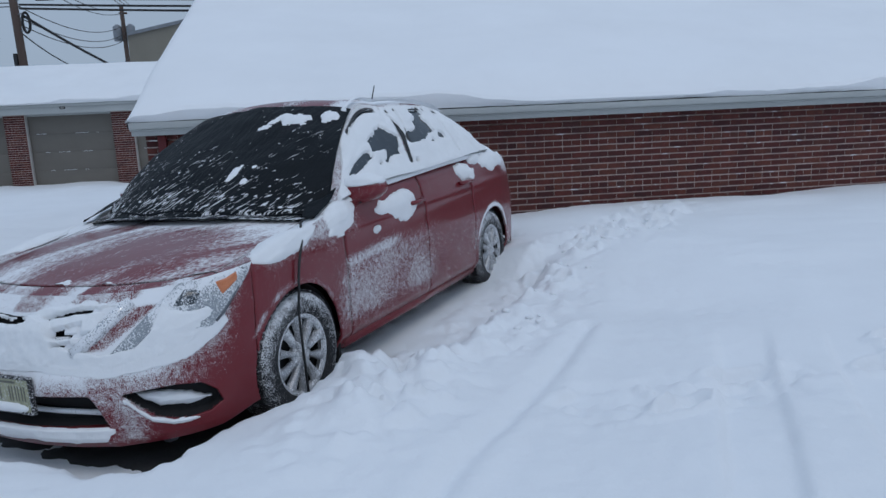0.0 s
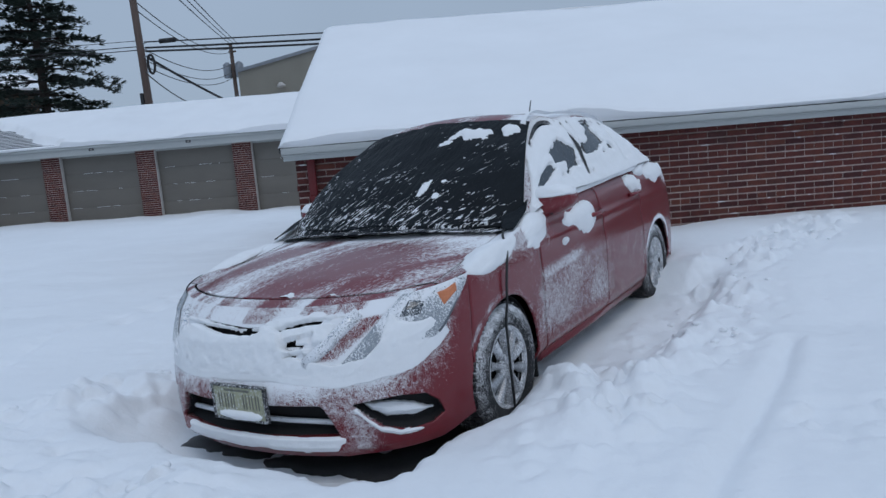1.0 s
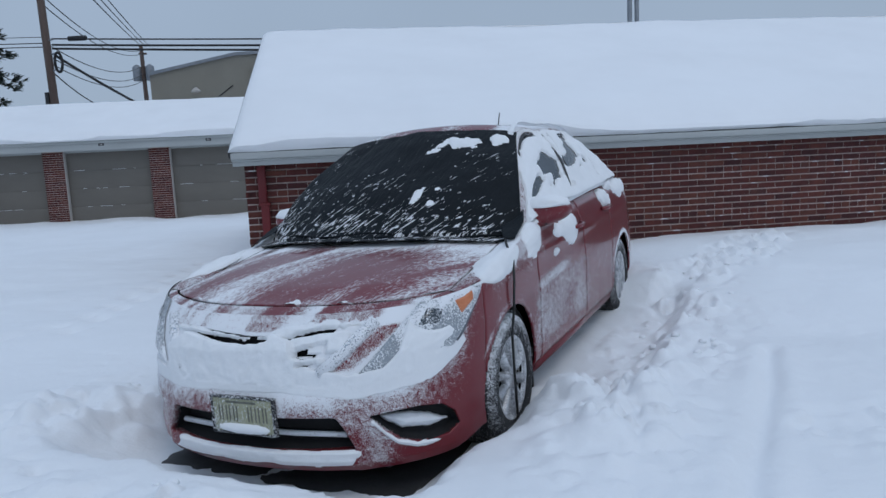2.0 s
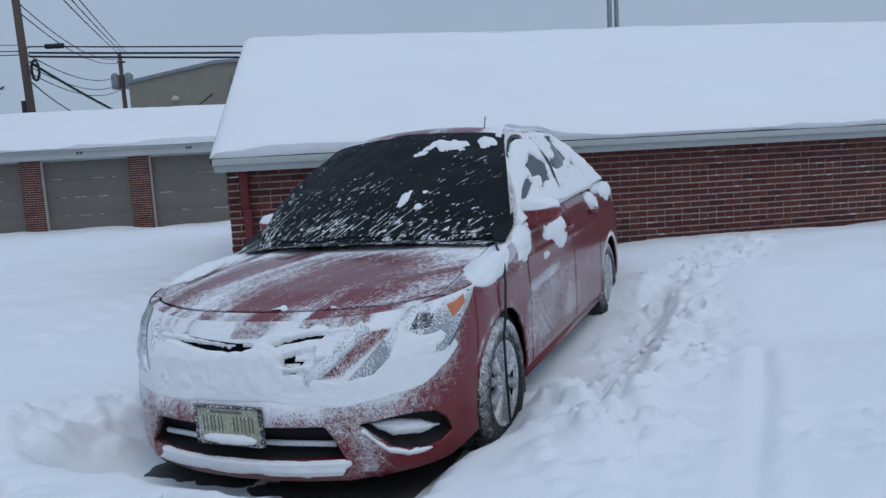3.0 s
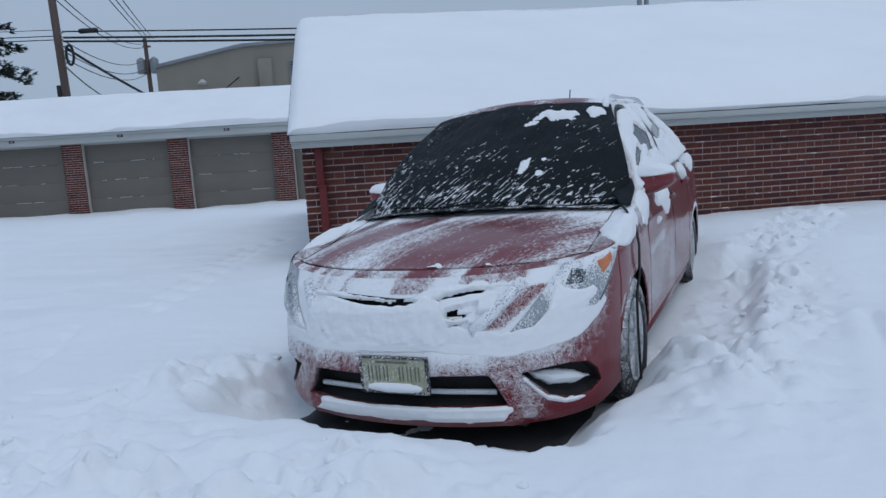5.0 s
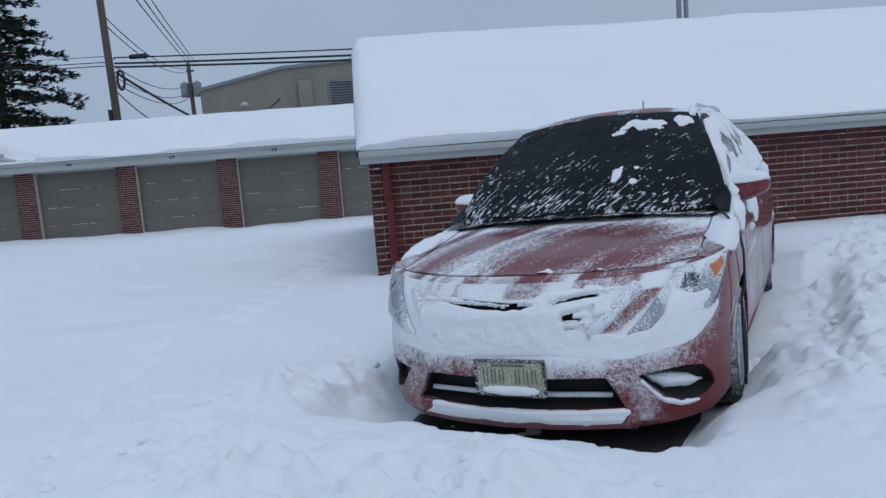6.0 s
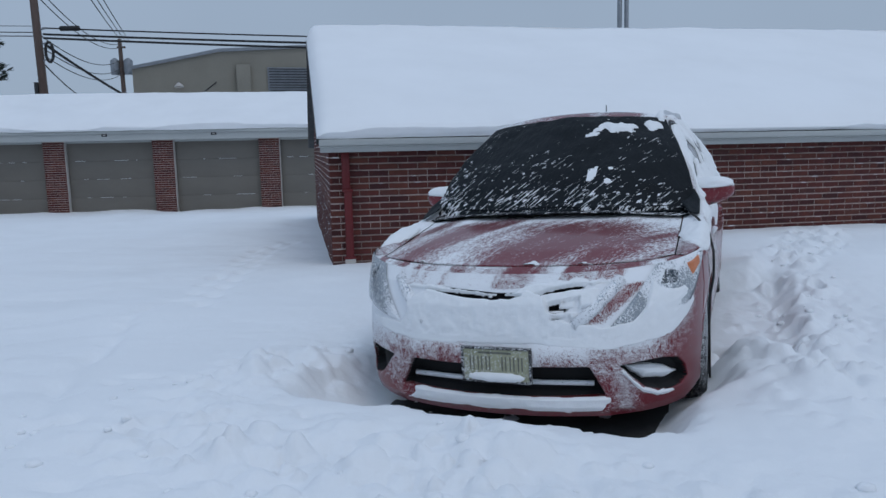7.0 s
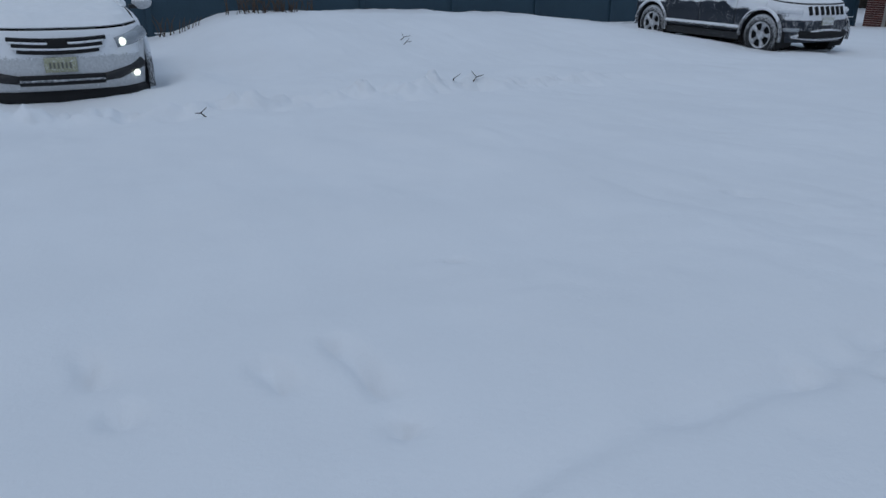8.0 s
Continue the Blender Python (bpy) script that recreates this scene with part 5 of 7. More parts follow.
WAIST = [(0.10, 0.965), (0.2, 0.98), (0.35, 0.99), (0.5, 0.995), (0.62, 1.0), (0.75, 0.99), (0.88, 0.968), (0.96, 0.945), (1.06, 0.90)]
GLASS = [(0, -0.17, 0.925, -0.42, 0.745, 0.90), (0.5, -0.585, 1.20, -0.70, 0.665, 1.17), (1, -1.02, 1.447, -1.09, 0.545, 1.405), (2, -1.42, 1.505, -1.45, 0.575, 1.448), (3, -1.82, 1.515, -1.82, 0.585, 1.452),
         (4, -2.18, 1.485, -2.15, 0.575, 1.42), (5, -2.48, 1.42, -2.42, 0.56, 1.355), (5.5, -2.77, 1.285, -2.70, 0.60, 1.22), (6, -3.06, 1.115, -2.98, 0.66, 1.06)]
BELT = [(0, -0.40, 0.785, 0.898), (0.5, -0.64, 0.80, 0.955), (1, -0.95, 0.805, 0.985), (2, -1.38, 0.81, 1.0), (3, -1.82, 0.812, 1.018), (4, -2.22, 0.81, 1.035), (5, -2.60, 0.80, 1.042), (5.5, -2.83, 0.785, 1.032), (6, -3.06, 0.755, 1.018)]
OUTLINE = [(x, y * 1.03) for x, y in OUTLINE]
GLASS = [(t, cx, cz, ex, ey * 1.025, ez) for t, cx, cz, ex, ey, ez in GLASS]
BELT = [(t, x, y * 1.0, z + 0.004) for t, x, y, z in BELT]
RC = Shell(OUTLINE, TOPS, LOWS, NOSE, TAIL, WAIST, 0.05, GLASS, BELT)

CAR_ROLL = 2.0
# it leans a little to its right, down the slope of the lot
CARM = pose(CAR_X, CAR_Y, 0, 0, 0, math.degrees(CAR_YAW)) @ Matrix.Translation((0, 0.80, 0.03)) @ Matrix.Rotation(radians(CAR_ROLL), 4, "X") @ Matrix.Translation((0, -0.80, -0.03))
car = thing("red_car", CARM, "dark red four-door saloon, frosted with snow, black windscreen cover", "car")
ARCHES, ARCH_R = ((-0.012, 0.280), (-2.62, 0.285)), 0.338


def red_frost(p, n):
    x, y, z = p[..., 0], p[..., 1], p[..., 2]
    f = np.zeros(x.shape)
    # nose: closed crust between lamps, thinning to the chin and the corners
    rise = 0.17 * sm(0.60, 0.84, y)
    h_ = z - rise + 0.03 * fbm(y * 4, z * 4, 2, 3) + 0.02 * fbm(y * 13, z * 13, 2, 6)
    nose = sm(0.25, 0.5, x) * np.interp(h_, (0.16, 0.26, 0.36, 0.43, 0.52), (0.0, 0.30, 0.50, 0.80, 1.15)) * sm(0.90, 0.78, np.abs(y) + 0.02 * fbm(y * 9, z * 9, 2, 13))
    band = sm(0.655, 0.68, z - 0.14 * np.maximum(y, 0) ** 2) * sm(0.58, 0.50, np.abs(y))
    streak = fbm((y + 0.30 * x) * 11.0, z * 1.5, 3, 52)
    f = np.maximum(f, nose * (1 - band) + band * np.clip(0.34 + 0.60 * streak, 0.10, 0.85))
    f = np.maximum(f, 0.52 * sm(0.3, 0.55, x) * sm(0.10, 0.34, z) * sm(0.80, 0.60, y) * sm(-0.62, -0.5, y))
    f = np.maximum(f, 0.60 * sm(0.10, 0.16, z) * sm(0.40, 0.30, z) * np.exp(-(((y - 0.545) / 0.09) ** 2)) * (x > 0.4))
    wing = sm(0.50, 0.54, z) * sm(0.70, 0.67, z) * np.exp(-(((y - 0.470 - 1.10 * (z - 0.57)) / 0.055) ** 4)) * (x > 0.4)
    f = f * (1 - wing) + 0.40 * wing
    # doors: rime sprayed up behind the front wheel
    door = sm(-0.20, -0.5, x) * sm(-2.1, -1.2, x) * sm(0.22, 0.36, z) * sm(0.72, 0.56, z + 0.06 * (x + 0.5)) * (y > 0.3)
    f = np.maximum(f, 0.47 * door)
    band = np.exp(-(((z - 0.64 + 0.05 * (x + 0.8)) / 0.05) ** 2)) * sm(-0.35, -0.5, x) * sm(-1.35, -0.9, x)
    f = np.maximum(f, 0.68 * band * (y > 0.3))
    f = np.maximum(f, 0.20 * (y > 0.3) * sm(-0.2, -0.6, x) * sm(0.85, 0.5, z))
    rear = sm(-2.0, -2.3, x) * sm(-2.5, -2.25, x) * sm(0.25, 0.4, z) * sm(0.75, 0.5, z)
    f = np.maximum(f, 0.45 * rear)
    f = np.maximum(f, 0.9 * np.exp(-((np.hypot(x - 0.0, z - 0.280) - 0.358) / 0.018) ** 2) * sm(0.3, 0.5, z) * (0.3 + 0.5 * fbm(x * 8, z * 8, 2, 8)).clip(0, 1))
    f = np.maximum(f, 1.1 * np.exp(-((np.hypot(x + 2.62, z - 0.285) - 0.355) / 0.018) ** 2) * sm(0.35, 0.5, z))
    f = np.maximum(f, 0.62 * sm(0.68, 0.86, z + 0.03 * fbm(x * 6, z * 6, 2, 31)) * sm(-0.75, -0.5, x) * sm(0.32, 0.15, x))
    # far flank and tail
    f = np.maximum(f, 0.7 * (y < -0.4) * sm(0.3, 0.6, z))
    f = np.maximum(f, 0.75 * sm(-2.7, -3.1, x) * sm(0.75, 0.95, z))
    return f + 0.10 * fbm(x * 3, z * 3 + y, 3, 12)


def hood_frost(p, n):
    x, y, z = p[..., 0], p[..., 1], p[..., 2]
    across = y + 0.55 * x
    f = 0.38 + 0.42 * fbm(across * 4.5, x * 0.7, 4, 51) + 0.16 * fbm(across * 15, x * 1.4, 3, 57) + 0.06 * fbm(x * 4, y * 4, 2, 3)
    f = f + 0.58 * sm(0.12, -0.24, x) + 0.16 * sm(0.50, 0.66, x + 0.10 * fbm(across * 9, x, 2, 4)) + 0.14 * sm(0.45, 0.7, np.abs(y))
    bare = np.exp(-(((x - 0.22) / 0.26) ** 2 + ((y - 0.18) / 0.45) ** 2))
    f = f - 0.28 * bare + 0.30 * np.exp(-(((x + 0.12) / 0.12) ** 2 + ((y - 0.30) / 0.16) ** 2))
    return f


def roof_frost(p, n):
    x, y, z = p[..., 0], p[..., 1], p[..., 2]
    return 0.30 + 0.75 * sm(0.30, 0.52, np.abs(y)) + 0.35 * fbm(x * 4, y * 6, 3, 15)


# flanks, split at the panel joints
S_N = {}
for key, x in (("bumper", 0.31), ("fender", -0.46), ("door", -1.44), ("rear_door", -2.24), ("quarter", -3.2)):
    S_N[key] = RC.s_at(x)
GAP = 0.006
NZ = 46


def flank(name, s0, s1, parent, label="", sign=1, zlo=0.0, zhi=1.0, ns=None):
    ns = ns or max(12, int(abs(s1 - s0) / 0.018))
    s = np.linspace(s0, s1, ns)
    w = np.linspace(zlo, zhi, NZ)
    ss, ww = np.meshgrid(s, w, indexing="ij")
    lo, hi = RC.low(ss), RC.top(ss)
    z = lo + (hi - lo) * ww
    p = RC.side(ss * sign, z)
    # soft character line along the doors and tucked-in shoulder
    n = out_normals(p)
    line = 0.010 * np.exp(-(((z - 0.80 - 0.03 * (-p[..., 0] - 1) / 2) / 0.035) ** 2)) * sm(-0.25, -0.6, p[..., 0]) * sm(-3.3, -2.9, p[..., 0])
    tuck = -0.016 * sm(0.90, 1.0, ww) ** 2 * sm(0.5, 0.2, p[..., 0])
    sill = -0.03 * sm(0.09, 0.0, ww)
    p[..., 1] += np.sign(p[..., 1]) * (line + tuck + sill)
    p, keep = arch_cut(RC, p, ARCHES, ARCH_R)
    return sheet(name, p, M_RED, parent, red_frost, label, thick=0.012, keep=keep)


POCKET = [(0.548, 0.348), (0.653, 0.357), (0.758, 0.359), (0.863, 0.343), (0.925, 0.295), (0.950, 0.238), (0.888, 0.208), (0.763, 0.208), (0.678, 0.235), (0.608, 0.291)]


# the nose is one wrap-round piece, with its openings
def nose_piece():
    s1 = S_N["bumper"]
    s = np.linspace(-s1, s1, 400)
    w = np.linspace(0, 1, 160)
    ss, ww = np.meshgrid(s, w, indexing="ij")
    lo, hi = RC.low(ss), RC.top(ss)
    z = lo + (hi - lo) * ww
    p = RC.side(ss, z)
    y, zz = p[..., 1], p[..., 2]
    a = np.abs(y)
    # hollows: lower intake, grille, leaf-shaped fog-lamp pockets
    intake = sm(0.212, 0.228, zz) * sm(0.352, 0.334, zz) * sm(0.425 + 0.5 * (0.33 - zz), 0.395 + 0.5 * (0.33 - zz), a)
    brim = np.interp(y, (-0.33, 0.0, 0.12, 0.20, 0.47), (0.676, 0.653, 0.654, 0.670, 0.695))
    grille = sm(0.46, 0.48, zz) * sm(brim, brim - 0.012, zz) * sm(0.235 + 0.72 * (zz - 0.46), 0.205 + 0.72 * (zz - 0.46), a)
    sd = inside(np.abs(ss), zz, POCKET)
    pocket = sm(0.0, 0.014, sd)
    p[..., 0] -= 0.09 * intake + 0.05 * grille + 0.045 * pocket
    p[..., 1] -= np.sign(p[..., 1]) * 0.04 * pocket
    # brow that runs down beside the intake
    p[..., 0] += 0.010 * np.exp(-(((np.abs(ss) - 0.50) / 0.035) ** 2)) * sm(0.40, 0.30, zz)
    chin = np.exp(-((zz - 0.165) / 0.03) ** 2) * sm(0.55, 0.4, a)
    p[..., 0] += 0.012 * chin
    p[..., 0] += 0.012 * np.exp(-((zz - 0.390) / 0.05) ** 2) * sm(0.62, 0.3, a)
    p, keep = arch_cut(RC, p, ARCHES, ARCH_R)
    dark = (intake > 0.12) | (grille > 0.5) | (sd > 0.0)
    dk = dark[:-1, :-1] & dark[1:, :-1] & dark[1:, 1:] & dark[:-1, 1:]
    b = sheet("front_bumper", p, M_RED, car, red_frost, "red bumper under a crust of snow", thick=0.006, keep=keep & ~dk)
    sheet("intake", p, M_WELL, b, None, "black lower intake and grille ground", keep=keep & dk)
    return b


bumper = nose_piece()
fl_ = {}
for sign, nm in ((1, "left"), (-1, "right")):
    fl_[nm] = flank("fender", S_N["bumper"] + GAP, S_N["fender"] - GAP, car, "", sign)
    d1 = flank("front_door", S_N["fender"] + GAP, S_N["door"] - GAP, car, "red front door, sprayed with rime", sign)
    d2 = flank("rear_door", S_N["door"] + GAP, S_N["rear_door"] - GAP, car, "", sign)
    q = flank("quarter_panel", S_N["rear_door"] + GAP, S_N["quarter"], car, "", sign)
    # backing that makes the joints read dark
    s = np.linspace(S_N["bumper"], S_N["quarter"], 150)
    w = np.linspace(0.03, 0.97, 22)
    ss, ww = np.meshgrid(s, w, indexing="ij")
    p = RC.side(ss * sign, RC.low(ss) + (RC.top(ss) - RC.low(ss)) * ww)
    p[..., 1] *= 0.972
    p[..., 1] -= np.sign(p[..., 1]) * 0.03 * sm(0.85, 1.0, ww)
    p, keep = arch_cut(RC, p, ARCHES, ARCH_R + 0.02)
    sheet("inner_side", p, M_WELL, car, None, keep=keep)
    part("sill", tube([(-0.42, sign * 0.80, 0.205), (-1.3, sign * 0.808, 0.20), (-2.22, sign * 0.812, 0.205)], 0.035, 0.035, 10), M_RED, car)
    # wheel wells
    for cx, cz in ARCHES:
        bm = bmesh.new()
        ring_strip(bm, cx, sign * 0.825, sign * 0.50, cz, ARCH_R - 0.004, radians(-25), radians(205))
        c = [bm.verts.new((cx + (ARCH_R + 0.006) * math.cos(radians(a)), sign * 0.50, cz + (ARCH_R + 0.006) * math.sin(radians(a)))) for a in range(-25, 206, 10)]
        bm.faces.new(c)
        part("wheel_well", bm, M_WELL, car)

tail_s = np.linspace(-(RC.len - S_N["quarter"]), RC.len - S_N["quarter"], 90)
ss, ww = np.meshgrid(np.where(tail_s < 0, -(RC.len + tail_s), RC.len - tail_s), np.linspace(0, 1, 40), indexing="ij")
pz = RC.low(ss) + (RC.top(ss) - RC.low(ss)) * ww
sheet("rear_bumper", RC.side(ss, pz), M_RED, car, red_frost, thick=0.006)

# bonnet
v = np.linspace(-1, 1, 120)
u = np.linspace(0, 1, 110)
uu, vv = np.meshgrid(u, v, indexing="ij")


def hood_place(uu, vv, lift=0.0):
    s_front = RC.s_at(0.50)
    sf = vv * s_front
    f = RC.side(sf, RC.top(np.abs(sf)))
    f = f * np.array((1, 0.93, 1))
    yb = vv * 0.715
    bx = -0.36 - 0.22 * np.abs(vv) ** 2.2
    back = 0.055 * (1 - np.abs(vv) ** 2)
    x = f[..., 0] - 0.008 - back * (1 - uu) + (bx - f[..., 0]) * uu
    y = f[..., 1] + (yb - f[..., 1]) * sm(0, 1, uu * 0.9 + 0.05)
    centre = curve_at([(-0.62, 0.948), (-0.45, 0.938), (-0.15, 0.912), (0.1, 0.882), (0.3, 0.85), (0.5, 0.808), (0.66, 0.768), (0.8, 0.725)], x.ravel())[:, 0].reshape(x.shape)
    edge = np.interp(-x, -RC.tops[:, 0], RC.tops[:, 1]) - 0.006
    z = edge + (centre - edge) * (1 - np.abs(vv) ** 2.4)
    z = f[..., 2] + 0.024 * (1 - np.abs(vv) ** 2) - 0.003 + (z - f[..., 2] - 0.024 * (1 - np.abs(vv) ** 2)) * sm(-0.12, 0.16, uu)
    # two raised folds along the bonnet
    z = z + 0.008 * np.exp(-((np.abs(vv) - 0.62) / 0.12) ** 2) * sm(0, 0.3, uu)
    return np.stack([x, y, z + lift], -1)


hood = sheet("bonnet", hood_place(uu, vv), M_BONNET, car, hood_frost, "red bonnet streaked with blown snow", thick=0.01)
# red ledge round the front edge of the bonnet
ls, lk = np.meshgrid(np.linspace(-1, 1, 160) * RC.s_at(0.50), np.linspace(0, 1, 14), indexing="ij")
p = RC.side(np.where(ls == 0, 1e-6, ls), RC.top(np.abs(ls)))
p[..., 1] *= 1 - 0.058 * lk
lw = 1 - (ls / RC.s_at(0.50)) ** 2
p[..., 0] -= (0.003 + 0.050 * lw) * lk
p[..., 2] += (0.004 + 0.020 * lw) * lk
sheet("nose_ledge", p, M_RED, car, lambda p, n: 0.34 + 0.55 * fbm((p[..., 1] + 0.3 * p[..., 0]) * 11, p[..., 0] * 2, 3, 52), "red ledge round the bonnet")
# fender tops that join bonnet and flank
for sign in (1, -1):
    s = np.linspace(RC.s_at(0.50), RC.s_at(-0.62), 60)
    rows = []
    uh = np.linspace(0, 1, 60)
    h = hood_place(uh[:, None], np.full((60, 1), sign * 1.0))[:, 0]
    ff = RC.side(s * sign, RC.top(s))
    ff[:, 1] -= sign * 0.016 * sm(0.5, 0.2, ff[:, 0])
    k = np.linspace(0, 1, 8)[None, :, None]
    idx = np.argsort(-h[:, 0])
    hx = np.stack([np.interp(-ff[:, 0], -h[idx, 0], h[idx, c]) for c in range(3)], -1)
    hx[:, 1] += sign * 0.006
    g = hx[:, None, :] * (1 - k) + ff[:, None, :] * k
    g[..., 2] += 0.008 * np.sin(np.pi * k[..., 0])
    sheet("fender_top", g, M_RED, car, lambda p, n: 0.55 + 0.6 * sm(0.25, -0.2, p[..., 0]) + 0.2 * fbm(p[..., 0] * 6, p[..., 1] * 6, 2, 9))

# deck and boot
ut, vt = np.meshgrid(np.linspace(0, 1, 50), np.linspace(-1, 1, 60), indexing="ij")
x = -2.95 - 0.56 * ut - 0.02 * (1 - vt**2) * ut
yw = (0.745 - 0.17 * ut**2) * vt
z = 1.028 + 0.065 * (1 - np.abs(vt) ** 2.2) - 0.06 * ut**2
sheet("boot_lid", np.stack([x, yw, z], -1), M_RED, car, lambda p, n: 0.85 + 0.3 * fbm(p[..., 0] * 5, p[..., 1] * 5, 2, 4), thick=0.01)
part("floor_pan", box(-3.4, -0.70, 0.19, 0.40, 0.70, 0.24, 0.02), M_WELL, car)
part("cowl", box(-0.66, -0.70, 0.86, -0.36, 0.70, 0.925, 0.02), M_PLASTIC, car)

# roof, screens, sides of the cabin
tt, vv2 = np.meshgrid(np.linspace(0.0, 1.0, 40), np.linspace(-0.985, 0.985, 60), indexing="ij")
sheet("windscreen", RC.cabin(tt, vv2), M_SIDEGLASS, car, None, "windscreen under its cover", thick=0.006)
tt, vv2 = np.meshgrid(np.linspace(1.0, 5.0, 90), np.linspace(-1, 1, 70), indexing="ij")
sheet("roof", RC.cabin(tt, vv2), M_RED, car, roof_frost, "red roof dusted with snow", thick=0.012)
tt, vv2 = np.meshgrid(np.linspace(5.0, 6.0, 40), np.linspace(-0.96, 0.96, 50), indexing="ij")
sheet("rear_screen", RC.cabin(tt, vv2), M_SIDEGLASS, car, lambda p, n: 0.9 + 0 * p[..., 0], "rear screen under snow")


def is_glass(t, w):
    """Side windows in the cabin's (t, w) plan: front door, rear door, small quarter pane."""
    top = 0.90
    front = (t > 0.42 + 0.32 * w) & (t < 2.02 - 0.03 * w) & (w > 0.05) & (w < top) & (w < 0.10 + 1.05 * (t - 0.25))
    rear = (t > 2.22 - 0.03 * w) & (t < 3.83 - 0.10 * w) & (w > 0.05) & (w < top)
    quarter = (t > 3.95 - 0.10 * w) & (t < 4.75 - 0.75 * w) & (w > 0.06) & (w < top - 0.04)
    return front, rear, quarter


SIDE_T, SIDE_W = np.meshgrid(np.linspace(0.0, 6.0, 300), np.linspace(0, 1, 60), indexing="ij")
for sign in (1, -1):
    p = RC.flank_glass(SIDE_T, SIDE_W, sign)
    tc = 0.25 * (SIDE_T[:-1, :-1] + SIDE_T[1:, :-1] + SIDE_T[1:, 1:] + SIDE_T[:-1, 1:])
    wc = 0.25 * (SIDE_W[:-1, :-1] + SIDE_W[1:, :-1] + SIDE_W[1:, 1:] + SIDE_W[:-1, 1:])
    fg, rg_, qg = is_glass(tc, wc)

    def pillar_frost(p, n):
        x, z = p[..., 0], p[..., 2]
        return 0.75 + 0.4 * sm(-2.2, -2.5, x) + 0.25 * fbm(x * 5, z * 5, 2, 5) - 0.2 * sm(1.38, 1.44, z)

    cab = sheet("cabin_side", p, M_RED, car, pillar_frost, "pillars and roof rail", thick=0.01, keep=~(fg | rg_ | qg))
    pin = p - out_normals(p) * 0.008
    for nm, k in (("front_side_window", fg), ("rear_side_window", rg_), ("quarter_window", qg)):
        sheet(nm, pin, M_SIDEGLASS, car, lambda p, n: 0.12 + 0 * p[..., 0], "side window partly under snow", keep=k)
    # black pillar between the doors and gasket lines over the windows
    tb, wb = np.meshgrid(np.linspace(2.00, 2.24, 8), np.linspace(0.06, 0.92, 20), indexing="ij")
    sheet("door_pillar", RC.flank_glass(tb, wb, sign) + np.array((0, sign * 0.006, 0)), M_PLASTIC, car, lambda p, n: 0.12 + 0.35 * fbm(p[..., 0] * 6, p[..., 2] * 6, 2, 7), "black door pillar")
    for ta, tbb in ((0.75, 1.98), (2.2, 3.8), (3.95, 4.2)):
        tb, wb = np.meshgrid(np.linspace(ta, tbb, 40), np.linspace(0.885, 0.925, 4), indexing="ij")
        sheet("window_seal", RC.flank_glass(tb, wb, sign) + np.array((0, sign * 0.007, 0.002)), M_PLASTIC, car, lambda p, n: 0.1 + 0.5 * fbm(p[..., 0] * 5, p[..., 2], 2, 6))

# mirrors
for sign in (1, -1):
    bm = bmesh.new()
    bmesh.ops.create_uvsphere(bm, u_segments=28, v_segments=18, radius=1.0)
    for q in bm.verts:
        a, b, c = q.co
        a = math.copysign(abs(a) ** 0.8, a)
        b = math.copysign(abs(b) ** 0.62, b)
        c = math.copysign(abs(c) ** 0.7, c)
        q.co = Vector((-0.70 + 0.075 * a - 0.05 * b * 0.5, sign * ((0.868 if sign > 0 else 0.825) + 0.115 * b), 0.978 + (0.064 - 0.016 * b) * c + 0.020 * b))
    mir = part("door_mirror", bm, M_RED, car, "red door mirror capped with snow")
    frost_attr(mir, lambda c: 0.14 + 0.9 * sm(1.005, 1.035, c[:, 2]))
    arm = part("mirror_arm", tube([(-0.66, sign * 0.765, 0.955), (-0.68, sign * 0.82, 0.945), (-0.70, sign * 0.88, 0.945)], 0.04, 0.03, 10), M_PLASTIC, mir, "black mirror foot")
    part("mirror_base", box(-0.86, sign * 0.80 - 0.09, 0.918, -0.64, sign * 0.80 + 0.07, 0.937, 0.008), M_PLASTIC, mir, "black lower edge of the mirror")
    bm = bmesh.new()
    bmesh.ops.create_uvsphere(bm, u_segments=26, v_segments=14, radius=1.0)
    for q in bm.verts:
        a, b, c = q.co
        w = 1 + 0.14 * noise.noise(Vector((a * 2, b * 2, c * 2 + sign)))
        q.co = Vector((-0.70 + 0.085 * a * w - 0.02 * b, sign * ((0.850 if sign > 0 else 0.81) + 0.130 * b * w), 1.020 + (0.052 * c * w if c > 0 else 0.022 * c) + 0.004 * b))
    part("mirror_snow", bm, M_SNOW, mir, "cap of snow on the mirror")

